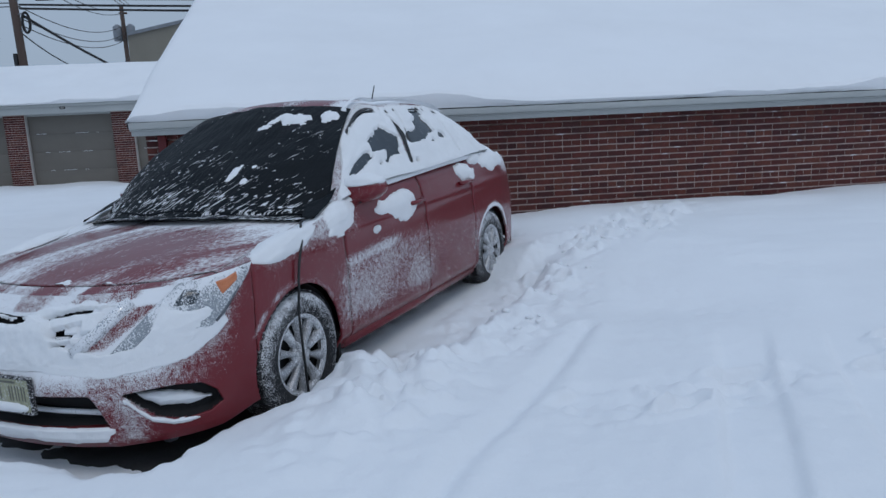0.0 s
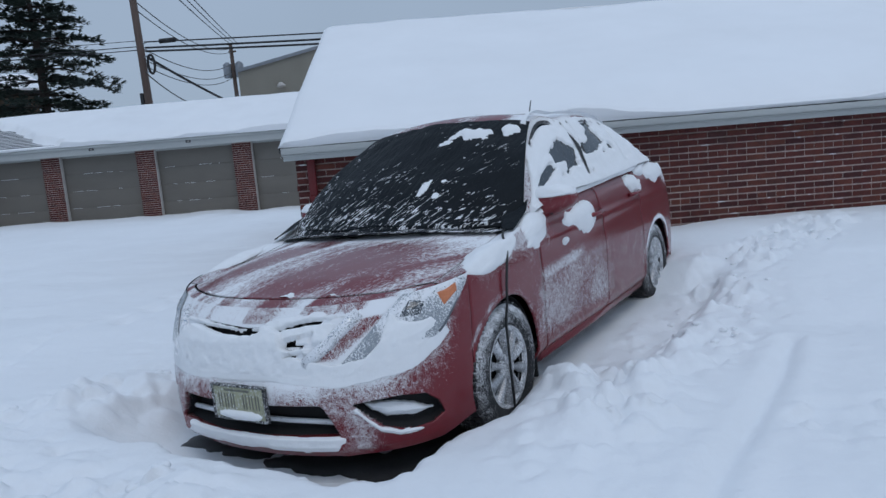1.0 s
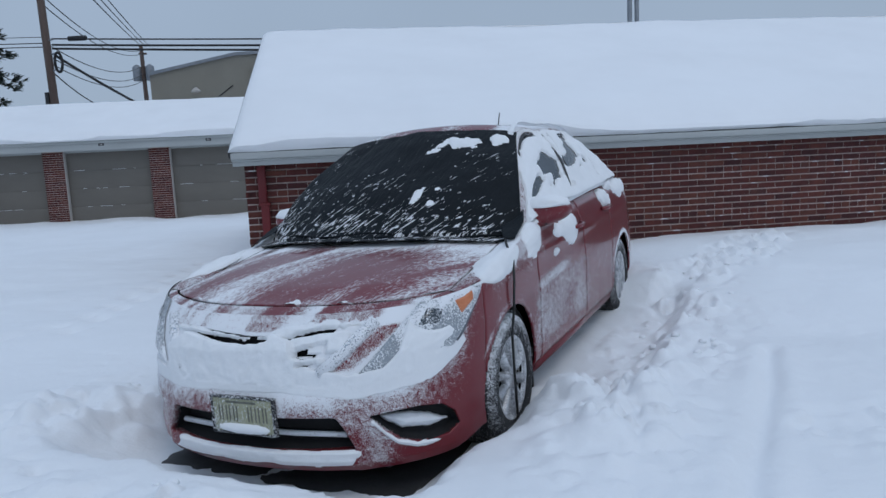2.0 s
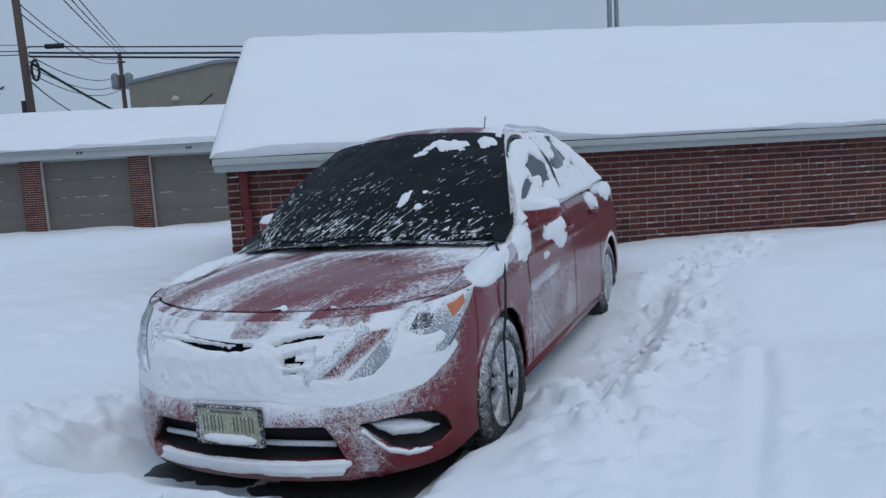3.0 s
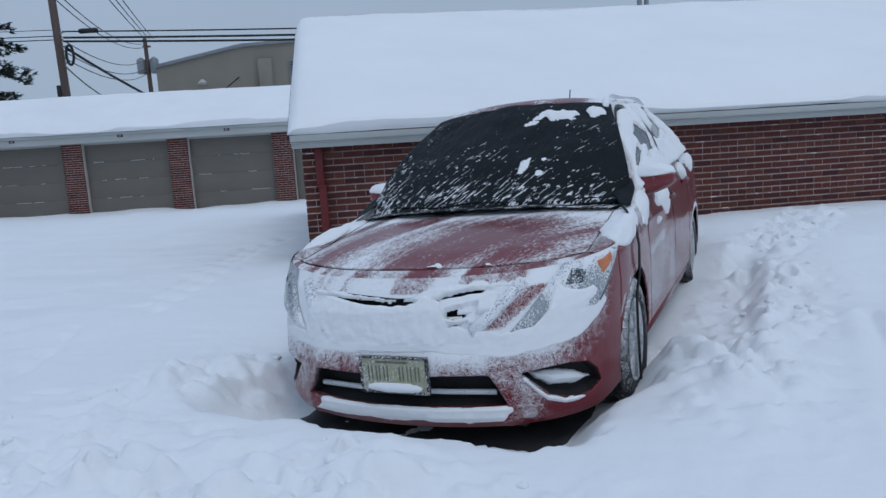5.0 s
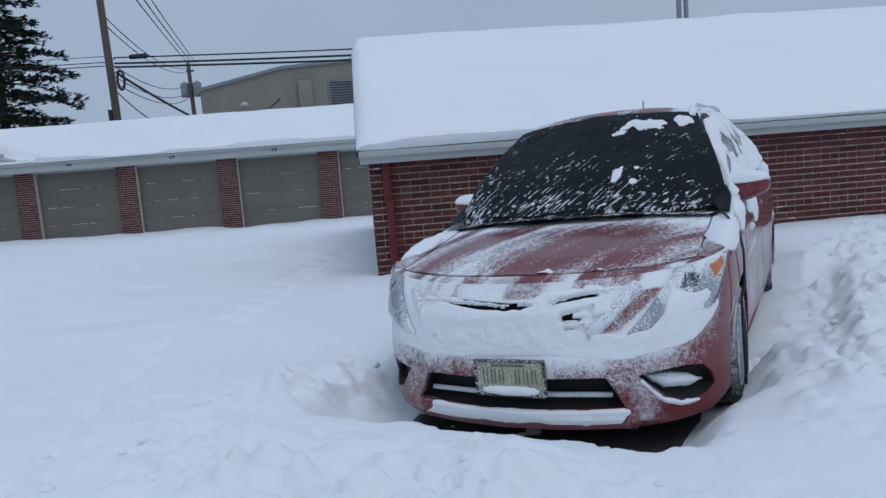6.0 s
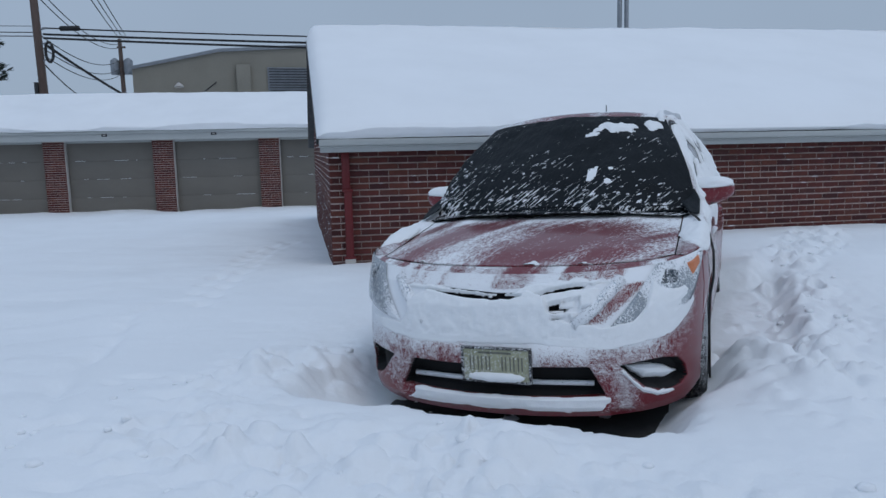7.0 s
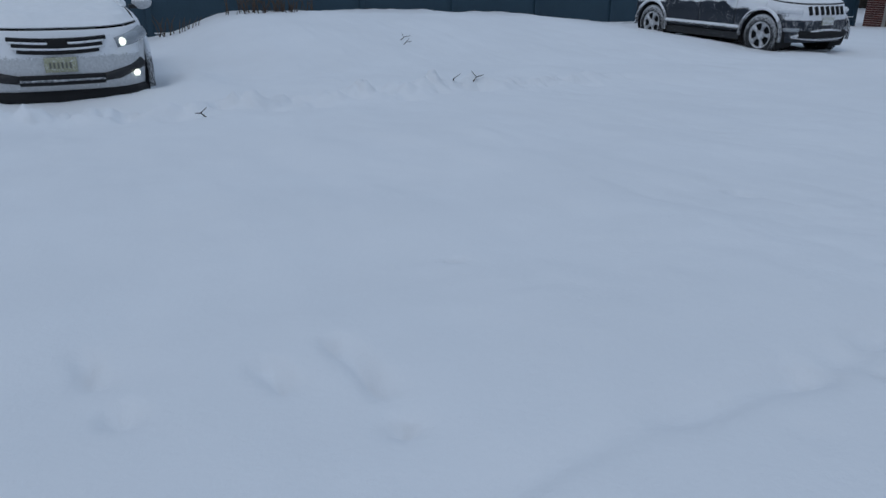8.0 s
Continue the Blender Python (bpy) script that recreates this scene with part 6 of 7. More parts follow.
# headlamps with amber corner and dark outer edge
for sign in (1, -1):
    def fr(p, n, sign=sign):
        y, z = np.abs(p[..., 1]), p[..., 2]
        if sign < 0:
            return 0.35 + 0.5 * sm(0.66, 0.5, y)
        return 0.38 + 0.36 * sm(0.60, 0.70, z) + 0.25 * fbm(y * 9, z * 9, 2, 3)
    lamp = inset_patch("headlamp", RC, [(sign * 0.50, 0.505), (sign * RC.s_at(0.52), 0.560), (sign * RC.s_at(0.29), 0.792), (sign * 0.72, 0.750)], -0.012, M_LENS, car, fr, "clear swept-back headlamp, half under snow", 40, 30)
    if sign > 0:
        inset_patch("amber_corner", RC, [(sign * 0.872, 0.735), (sign * 0.945, 0.664), (sign * 1.040, 0.735), (sign * 1.050, 0.774)], -0.022, M_ORANGE, lamp, None, "amber reflector", 14, 12)
    inset_patch("reflector_bowl", RC, [(sign * 0.705, 0.650), (sign * 0.835, 0.652), (sign * 0.862, 0.715), (sign * 0.755, 0.735)], -0.016, M_SIDEGLASS, lamp, lambda p, n: 0.46 + 0 * p[..., 0], "dark reflector bowl", 16, 12)
    # dark strip behind the lamp's outer edge
    q = np.array([[0.918, 0.585], [0.955, 0.615], [0.99, 0.655], [1.03, 0.70], [1.06, 0.745], [1.075, 0.775]])
    pp = RC.side(sign * q[:, 0], q[:, 1])
    pp[:, 1] += sign * 0.008
    part("lamp_edge", tube([tuple(r) for r in pp], 0.010, 0.008, 8), M_GREYTRIM, lamp, "dark outer edge of the lamp")

# chrome V of the grille and its slats
for sign in (1, -1):
    pts = []
    for sv, z in ((0.545, 0.700), (0.485, 0.640), (0.42, 0.577), (0.345, 0.512)):
        q = RC.side(sign * sv, z)
        pts.append((float(q[0]) + 0.004, float(q[1]), float(q[2])))
    bm = bmesh.new()
    add_tube(bm, pts, 0.027, 0.027, 10)
    vb = part("grille_v", bm, M_CHROME, bumper, "chrome V bar of the grille, frosted")
    frost_attr(vb, lambda c: 0.72 + 0 * c[:, 0])
for z, yw in ((0.562, 0.30), (0.525, 0.26), (0.495, 0.22)):
    pts = []
    for y in np.linspace(-yw, yw, 11):
        s = np.interp(abs(y), curve_at(RC.rows, np.linspace(0, 1.2, 200))[:, 1], np.linspace(0, 1.2, 200)) * (1 if y >= 0 else -1)
        q = RC.side(s if s != 0 else 1e-6, z + 0.02 * abs(y))
        pts.append((float(q[0]) - 0.012, float(q[1]), float(q[2])))
    gb = part("grille_bar", tube(pts, 0.013, 0.013, 8), M_GREYTRIM, bumper)
    frost_attr(gb, lambda c: 0.8 + 0.3 * fbm(c[:, 1] * 6, c[:, 2] * 6, 2, 2))
q0 = tube([(0.775, -0.42, 0.262), (0.808, -0.2, 0.262), (0.815, 0, 0.262), (0.808, 0.2, 0.262), (0.775, 0.42, 0.262)], 0.012, 0.012, 8)
gb = part("intake_bar", q0, M_GREYTRIM, bumper, "pale bar across the lower intake")
frost_attr(gb, lambda c: 0.9 + 0 * c[:, 0])

# number plate: frame, plate, unreadable bars
pl = part("number_plate", box(0.898, -0.130, 0.284, 0.906, 0.170, 0.428, 0.004), M_PLATE, car, "buff number plate in a dark frame, snow on it")
frost_attr(pl, lambda c: 0.34 + 0.30 * fbm(c[:, 1] * 20, c[:, 2] * 20, 2, 2))
bm = bmesh.new()
for a, b, c_, d in ((-0.139, 0.277, 0.179, 0.287), (-0.139, 0.425, 0.179, 0.435), (-0.139, 0.287, -0.128, 0.425), (0.168, 0.287, 0.179, 0.425)):
    add_box(bm, 0.889, a, b, 0.911, c_, d, 0.003)
fm = part("plate_frame", bm, M_PLASTIC, pl, "dark plate frame")
frost_attr(fm, lambda c: 0.42 + 0 * c[:, 0])
for k in range(7):
    if k != 3:
        y = -0.100 + k * 0.0365
        for dy in (0, 0.016):
            part("plate_bar", box(0.906, y + dy, 0.332, 0.9075, y + dy + 0.006, 0.395), M_INK, pl, "", False)
part("plate_bar_top", box(0.906, -0.06, 0.406, 0.9075, 0.09, 0.415), M_INK, pl, "", False)

# wheels
for x, zw in ((-0.018, 0.272), (-2.62, 0.283)):
    for sign in (1, -1):
        wheel(car, x, sign * 0.840, zw, 0.306, 0.19, 10, sign, 0.66 if x == 0 else 0.52)
        # splash guard behind the wheel
        part("splash_guard", box(x - 0.352, sign * 0.70, 0.11, x - 0.33, sign * 0.83, 0.28, 0.008), M_WELL, car)

# aerial
part("aerial", tube([(-2.40, -0.02, 1.455), (-2.47, -0.03, 1.54), (-2.53, -0.035, 1.632)], 0.006, 0.004, 6), M_AERIAL, car, "black roof aerial")

# windscreen cover, its hem over the bonnet, flap and strap
t = np.concatenate([np.linspace(-0.10, 0, 10)[:-1], np.linspace(0, 1.06, 90)])
ct, cv = np.meshgrid(t, np.linspace(-1.03, 1.03, 110), indexing="ij")
p = RC.cabin(np.clip(ct, 0, None), cv)
n = out_normals(p)
wr = 0.010 * fbm(ct * 3, cv * 2.4, 3, 61) + 0.014 * np.maximum(0, fbm(ct * 9, cv * 2.0, 3, 66)) * sm(0.28, 0.03, ct)
p = p + n * (0.016 + wr)[..., None]
hem = np.clip(-ct, 0, None)[..., None]
p = p + hem * np.array((1.25, 0, -0.15))
p[..., 2] = np.where(ct < 0, np.maximum(p[..., 2], 0.935 - 0.06 * np.abs(cv) ** 3), p[..., 2])
cover = sheet("windscreen_cover", p, M_COVER, car, lambda p, n: 0.25 * sm(1.14, 0.94, p[..., 2]) + 0.06 - 0.10 * sm(1.15, 1.4, p[..., 2]), "black cloth cover over the windscreen, flecked with snow", thick=0.004, extra={"across": p[..., 1], "upward": 0.92 * ct})
# folded hem along the bottom
for k, (dz, dx, r) in enumerate(((-0.006, 0.02, 0.007), (0.016, -0.03, 0.005))):
    pts = [(-0.135 + dx - 0.27 * abs(v_) ** 2.2, 0.76 * v_, 0.935 + dz - 0.035 * abs(v_) ** 2 + 0.008 * math.sin(v_ * 9 + k)) for v_ in np.linspace(-1, 1, 40)]
    hm = part("cover_hem", tube(pts, r, r, 8), M_COVER, cover, "rolled lower hem")
    frost_attr(hm, lambda c: 0.25 + 0 * c[:, 0])
for sign in (1, -1):
    pts = np.array([[(-0.36, 0.70, 0.93), (-0.48, 0.745, 0.95), (-0.58, 0.765, 0.99)], [(-0.29, 0.735, 0.90), (-0.36, 0.775, 0.905), (-0.46, 0.80, 0.94)], [(-0.245, 0.75, 0.885), (-0.26, 0.775, 0.875), (-0.29, 0.79, 0.875)]], float)
    g = np.empty((12, 10, 3))
    a, b = np.linspace(0, 2, 12), np.linspace(0, 2, 10)
    for c in range(3):
        tmp = np.array([np.interp(b, (0, 1, 2), pts[r, :, c]) for r in range(3)])
        g[..., c] = np.array([np.interp(a, (0, 1, 2), tmp[:, j]) for j in range(10)]).T
    g[..., 1] *= sign
    g += out_normals(g) * 0.028
    sheet("cover_flap", g, M_COVER, cover, lambda p, n: 0.2 + 0 * p[..., 0], "loose corner flap of the cover", thick=0.004)
strap = tube([(-0.26, 0.765, 0.90), (-0.17, 0.80, 0.885), (-0.08, 0.862, 0.815), (-0.01, 0.885, 0.73), (0.010, 0.886, 0.66), (0.015, 0.884, 0.60), (0.012, 0.866, 0.50), (0.005, 0.862, 0.34), (0.0, 0.862, 0.08)], 0.0062, 0.0062, 8)
part("strap", strap, M_AERIAL, cover, "black elastic strap hanging down over the front wheel")

# ---- snow lying on the car
# nose: pile in the grille, tongue up to the lamp, ledge on the lip
s = np.linspace(-1.02, 1.06, 330)
z = np.linspace(0.13, 0.735, 150)
ss, zz = np.meshgrid(s, z, indexing="ij")
p = RC.side(np.where(ss == 0, 1e-6, ss), zz)
rag = 0.016 * fbm(ss * 7, zz * 7, 4, 72, 0.6) * (1 - 0.6 * sm(0.55, 0.9, ss))
zlow = np.interp(ss, (-1.0, -0.65, -0.40, 0.2, 0.5, 0.8, 0.95, 1.04), (0.52, 0.42, 0.42, 0.43, 0.40, 0.43, 0.50, 0.56)) + 0.5 * rag
zup = np.interp(ss, (-1.0, -0.70, -0.49, -0.455, -0.43, -0.34, -0.133, 0.085, 0.137, 0.215, 0.235, 0.308, 0.36, 0.52, 0.60, 0.655, 0.685, 0.73, 0.80, 0.88, 0.95, 1.0, 1.05), (0.52, 0.505, 0.505, 0.53, 0.61, 0.640, 0.610, 0.606, 0.650, 0.625, 0.569, 0.540, 0.522, 0.508, 0.518, 0.575, 0.685, 0.655, 0.642, 0.655, 0.615, 0.56, 0.51)) + 0.5 * rag
slot_z = np.interp(ss, (-0.333, -0.183, -0.023, 0.117, 0.192, 0.338, 0.473), (0.654, 0.639, 0.629, 0.632, 0.647, 0.667, 0.677))
slot_h = np.interp(ss, (-0.345, -0.20, 0.0, 0.08, 0.13, 0.20, 0.23, 0.40, 0.425, 0.44, 0.48, 0.50), (0.0, 0.011, 0.013, 0.011, 0.0, 0.0, 0.012, 0.011, 0.0, 0.011, 0.008, 0.0))
zup = np.where((ss > -0.33) & (ss < 0.13), slot_z - slot_h + 0.3 * rag, zup)
pile = np.minimum(np.clip((zz - zlow) / 0.15, 0, 1) ** 1.4, np.clip((zup - zz) / 0.022, 0, 1) ** 0.7)
pile = pile * np.interp(ss, (-0.9, -0.6, -0.42, 0.25, 0.5, 0.7, 0.95, 1.04), (0.10, 0.25, 0.95, 1.0, 0.62, 0.60, 0.28, 0.10))
brow = np.minimum((zz - slot_z) / 0.010, (slot_z + 0.030 + 1.2 * rag - zz) / 0.022).clip(0, 1) * sm(0.53, 0.46, np.abs(ss - 0.04)) * 0.24
ledge = np.minimum((zz - 0.585) / 0.010, (slot_z - 0.004 - zz) / 0.012).clip(0, 1) * sm(0.19, 0.23, ss) * sm(0.46, 0.41, ss) * 0.40
low_ledge = np.minimum((zz - 0.545) / 0.008, (0.566 + 0.12 * (ss - 0.25) - zz) / 0.008).clip(0, 1) * sm(0.22, 0.25, ss) * sm(0.37, 0.33, ss) * 0.3
th = np.maximum.reduce([pile, brow, ledge, low_ledge]) * 0.046
slot = np.abs(zz - slot_z) < slot_h
slot2 = (np.abs(zz - 0.588 - 0.17 * (ss - 0.25)) < 0.018) & (ss > 0.232) & (ss < 0.37)
slot3 = (np.abs(zz - 0.542 - 0.15 * (ss - 0.28)) < 0.008) & (ss > 0.255) & (ss < 0.33)
th = np.where(slot | slot2 | slot3, 0, th) + 0.003 * fbm(ss * 30, zz * 30, 2, 5) * (th > 0.008)
th = np.where(th > 0.0015, th, 0)
snow_on("nose_snow", p, th, car, "thick snow packed over the grille")
# lip of the bumper and ledges in the fog pockets
ls, lz = np.meshgrid(np.linspace(-0.50, 0.54, 160), np.linspace(0.145, 0.222, 30), indexing="ij")
p = RC.side(np.where(ls == 0, 1e-6, ls), lz)
p[..., 0] += 0.008
m = np.minimum((lz - 0.150) / 0.02, (0.218 - lz) / 0.014).clip(0, 1) * sm(0.48, 0.42, np.abs(ls - 0.04)) - 0.25 + 0.25 * fbm(ls * 9, lz * 20, 2, 83)
snow_on("lip_snow", p, np.maximum(0, m + 0.15 * fbm(ls * 22, lz * 30, 2, 84)) ** 0.9 * 0.014, car, "ledge of snow on the bumper lip")
ps, pz = np.meshgrid(np.linspace(0.56, 0.93, 110), np.linspace(0.18, 0.36, 70), indexing="ij")
p = RC.side(ps, pz)
lens_snow = inside(ps, pz, [(0.600, 0.332), (0.698, 0.326), (0.818, 0.298), (0.892, 0.258), (0.818, 0.247), (0.693, 0.265), (0.634, 0.302)])
snow_on("pocket_snow", p - np.array((0.040, 0.034, 0)), np.clip(lens_snow + 0.004 * fbm(ps * 30, pz * 30, 2, 88), 0, 0.02) ** 0.6 * 0.22, car, "snow lying in the fog-lamp pocket")
rim_snow = 0.011 - np.abs(pz - np.interp(ps, (0.57, 0.61, 0.66, 0.74, 0.84, 0.89), (0.315, 0.272, 0.228, 0.200, 0.196, 0.205))) - 0.02 * sm(0.80, 0.88, ps) + 0.003 * fbm(ps * 25, pz * 25, 2, 89)
snow_on("pocket_rim_snow", p, np.clip(rim_snow, 0, 0.02) * 0.7, car, "snow along the pocket's lower rim")
bm = bmesh.new()
bmesh.ops.create_uvsphere(bm, u_segments=16, v_segments=30, radius=1.0, matrix=Matrix.Rotation(radians(90), 4, "X"))
for q in bm.verts:
    k = 1 + 0.35 * noise.noise(Vector((0, q.co.y * 7, q.co.z)))
    q.co = Vector((0.905 + 0.014 * q.co.x * k, 0.020 + 0.128 * math.copysign(abs(q.co.y) ** 0.6, q.co.y), 0.302 + 0.021 * q.co.z * k))
part("plate_snow", bm, M_SNOW, car, "snow lying along the plate's lower edge")
# bonnet: long ridges blown back from the nose, drift under the cover
p = hood_place(uu, vv)
ridge = fbm((p[..., 1] + 0.55 * p[..., 0]) * 7.5, p[..., 0] * 0.9, 3, 51)
th = np.maximum(0, sm(0.10, 0.0, uu) * 0.5 - 0.45 + 0.5 * ridge) * 0.008
th += np.maximum(0, sm(0.78, 0.95, uu) - 0.45 + 0.5 * fbm(p[..., 1] * 5, uu * 3, 3, 81)) * 0.016
snow_on("bonnet_snow", p, np.where(th > 0.002, th, 0), car, "thin drifts of snow on the bonnet")
# left front fender: heap between bonnet and mirror; right one thinner
for sign, gain in ((1, 1.0), (-1, 0.8)):
    a, b = np.meshgrid(np.linspace(0.45, -0.66, 90), np.linspace(0, 1, 50), indexing="ij")
    top = np.interp(-a, -RC.tops[:, 0], RC.tops[:, 1])
    sarr = np.array([RC.s_at(q) for q in a[:, 0]])[:, None] + 0 * a
    low_p = RC.side(sarr * sign, top - 0.15)
    up_y = np.interp(-a, [-0.45, 0.0, 0.66], [0.60, 0.66, 0.70])
    g = np.empty((*a.shape, 3))
    g[..., 0] = a
    k1 = np.clip(b / 0.6, 0, 1)
    ysh = np.abs(low_p[..., 1]) - 0.035
    side_p = RC.side(sarr * sign, top - 0.15 * (1 - k1))
    g[..., 1] = np.where(b < 0.6, np.abs(side_p[..., 1]) - 0.016 * sm(0.7, 1.0, k1) * sm(0.5, 0.2, a), 0)
    yt = np.abs(RC.side(sarr * sign, top)[..., 1]) - 0.016 * sm(0.5, 0.2, a)
    g[..., 1] = np.where(b < 0.6, g[..., 1], yt + (up_y - yt) * (b - 0.6) / 0.4)
    g[..., 2] = np.where(b < 0.6, top - 0.15 * (1 - k1), top + 0.012 * (b - 0.6) / 0.4)
    g[..., 1] *= sign
    m = np.maximum.reduce([blob(a, b, -0.47, 0.46, 0.15, 0.46, 91, 0.12, 9), blob(a, b, 0.01, 0.58, 0.23, 0.24, 92, 0.14, 9)])
    snow_on("fender_snow", g, np.clip(m * 1.5, 0, 1) ** 1.1 * 0.020 * gain, car, "heap of snow on the front wing")
# snow along the window sills, closing the gap between door tops and glass
for sign in (1, -1):
    tb = np.linspace(0.35, 5.9, 140)
    low_e = RC.flank_glass(tb, np.full(140, 0.02), sign)
    st = np.array([RC.s_at(q) for q in low_e[:, 0]])
    up_e = RC.side(st * sign, RC.top(st) - 0.012)
    k = np.linspace(0, 1, 9)[None, :, None]
    g = low_e[:, None, :] * (1 - k) + up_e[:, None, :] * k
    lump = (0.010 + 0.006 * fbm(tb * 3, tb * 0, 3, 160))[:, None] * np.sin(np.pi * (0.12 + 0.80 * k[..., 0]))
    g[..., 2] += lump
    g[..., 1] += sign * (0.004 + 0.6 * lump)
    sheet("sill_snow", g, M_SNOW, car, None, "snow lying along the window sills")
# side windows: crust over most of the glass, clear dark lakes in it
for sign in (1, -1):
    p = RC.flank_glass(SIDE_T, SIDE_W, sign)
    T, W = SIDE_T, SIDE_W
    lake = np.maximum.reduce([
        blob(T * 0.4, W, 0.31, 0.40, 0.13, 0.16, 101, 0.4, 6), blob(T * 0.4, W, 0.58, 0.48, 0.25, 0.27, 102, 0.5, 6),
        blob(T * 0.4, W, 1.14, 0.60, 0.30, 0.26, 104, 0.5, 6), blob(T * 0.4, W, 1.40, 0.46, 0.08, 0.10, 105, 0.4, 6)])
    island = blob(T * 0.4, W, 0.57, 0.52, 0.07, 0.10, 108, 0.4, 8)
    cover_ = 0.5 - np.maximum(lake, -1) * 2.2 + np.maximum(0, island) * 2.2
    cover_ = np.minimum(cover_, 1.0)
    seal = np.exp(-((W - 0.895) / 0.05) ** 2) * (T < 4.2) * (0.4 + fbm(T * 3, W, 2, 109) > 0.2)
    pill = ((T > 1.96) & (T < 2.27) & (W > 0.14) & (W < 0.9) & (fbm(T * 6, W * 4, 2, 110) < 0.6))
    gq = np.exp(-((T - (3.9 - 0.1 * W)) / 0.035) ** 2) * (W > 0.15) * (W < 0.88)
    keep_ = (cover_ > 0.0) & (seal < 0.5) & ~pill & (gq < 0.5) & (W < 0.965) & (T < 5.3) & (T > 0.30 + 0.9 * np.clip(W - 0.3, 0, 1) * 0.6)
    th = np.where(keep_, 0.003 + 0.020 * sm(0.30, 0.0, W) + 0.005 * np.clip(cover_, 0, 1) + 0.003 * fbm(T * 5, W * 8, 2, 111), 0)
    th = th + np.maximum(0, blob(T, W, 4.9, 0.35, 0.9, 0.55, 112, 0.4, 3)) * 0.018 * keep_
    snow_on("window_snow", p, np.maximum(0, th), car, "snow plastered over the side windows")
# boot and rear pillar
x = -2.95 - 0.56 * ut - 0.02 * (1 - vt**2) * ut
yw = (0.745 - 0.17 * ut**2) * vt
z = 1.028 + 0.065 * (1 - np.abs(vt) ** 2.2) - 0.06 * ut**2
p = np.stack([x, yw, z], -1)
snow_on("boot_snow", p, np.maximum(0, 0.5 + 0.9 * fbm(ut * 3, vt * 3, 3, 121)) * 0.03 * sm(1.0, 0.8, np.abs(vt)), car, "clumps of snow on the boot")
for sign in (1, -1):
    ss, zz = np.meshgrid(np.linspace(RC.s_at(-0.5), RC.s_at(-3.3), 260), np.linspace(0.55, 1.06, 70), indexing="ij")
    zz = np.minimum(zz, RC.top(ss))
    p = RC.side(ss * sign, zz)
    X = p[..., 0]
    for k, (x0, z0, rx, rz, sd) in enumerate(((-1.10, 0.845, 0.20, 0.08, 131), (-2.18, 0.93, 0.15, 0.075, 132), (-0.80, 0.75, 0.05, 0.03, 133), (-2.78, 0.985, 0.24, 0.07, 134), (-2.42, 1.020, 0.12, 0.05, 137))):
        m = blob(X, zz, x0, z0, rx, rz, sd, 0.3, 7)
        snow_on("snow_clump", p, np.where(m > 0, np.maximum(m, 0) ** 0.55 * 0.028, 0), car, "clump of snow stuck to the side")
    sx = RC.s_at(-1.30)
    q = RC.side(sx * sign, 0.835)
    part("door_handle", tube([(-1.22, q[1] + sign * 0.005, 0.835), (-1.26, q[1] + sign * 0.035, 0.838), (-1.38, q[1] + sign * 0.035, 0.84), (-1.42, q[1] + sign * 0.005, 0.84)], 0.014, 0.014, 8), M_RED, car)
    q = RC.side(RC.s_at(-2.12) * sign, 0.87)
    part("door_handle", tube([(-2.04, q[1] + sign * 0.005, 0.87), (-2.08, q[1] + sign * 0.035, 0.873), (-2.20, q[1] + sign * 0.035, 0.875), (-2.24, q[1] + sign * 0.005, 0.875)], 0.014, 0.014, 8), M_RED, car)
# roof edge and cover: lumps
tt, vv2 = np.meshgrid(np.linspace(0.03, 5.0, 260), np.linspace(-1, 1, 120), indexing="ij")
p = RC.cabin(tt, vv2) + 0.021 * out_normals(RC.cabin(tt, vv2))
patches = (
    blob(tt - 0.10 * (vv2 - 0.5), vv2, 0.86, 0.50, 0.055, 0.24, 141, 0.55, 11) * 0.8, blob(tt, vv2, 0.77, 0.27, 0.022, 0.09, 142, 0.5, 12) * 0.6, blob(tt, vv2, 0.905, 0.86, 0.060, 0.09, 143, 0.4, 11), blob(tt, vv2, 0.80, 0.64, 0.024, 0.05, 150, 0.5, 11) * 0.6,
    blob(tt - 0.4 * (vv2 - 0.3), vv2, 0.34, 0.30, 0.075, 0.05, 144, 0.35, 14) * 0.4, blob(tt, vv2, 0.25, 0.42, 0.04, 0.05, 145, 0.35, 14) * 0.4, blob(tt, vv2, 0.37, 0.44, 0.04, 0.05, 146, 0.35, 14) * 0.4)
for m in patches:
    snow_on("cover_snow", p, np.where(m > 0.02, np.maximum(m, 0) ** 0.8 * 0.009, 0), car, "patch of snow stuck to the windscreen cover")
m = (sm(0.90, 1.0, np.abs(vv2)) * 1.2 - 0.5 + 0.4 * fbm(tt * 2, vv2 * 8, 2, 147)) * (tt > 1.0) * (vv2 > 0) * 0.8
snow_on("roof_edge_snow", p, np.where(m > 0.02, np.maximum(m, 0) ** 0.6 * 0.009, 0), car, "snow along the roof edge")


# ---------------------------------------------------------------- the two other vehicles
M_LAMPON = bpy.data.materials.new("lit_headlamp")
M_LAMPON.use_nodes = True
_p = M_LAMPON.node_tree.nodes["Principled BSDF"]
_p.inputs["Base Color"].default_value = (0.8, 0.85, 0.8, 1)
_p.inputs["Emission Color"].default_value = (0.9, 1.0, 0.85, 1)
_p.inputs["Emission Strength"].default_value = 2.5


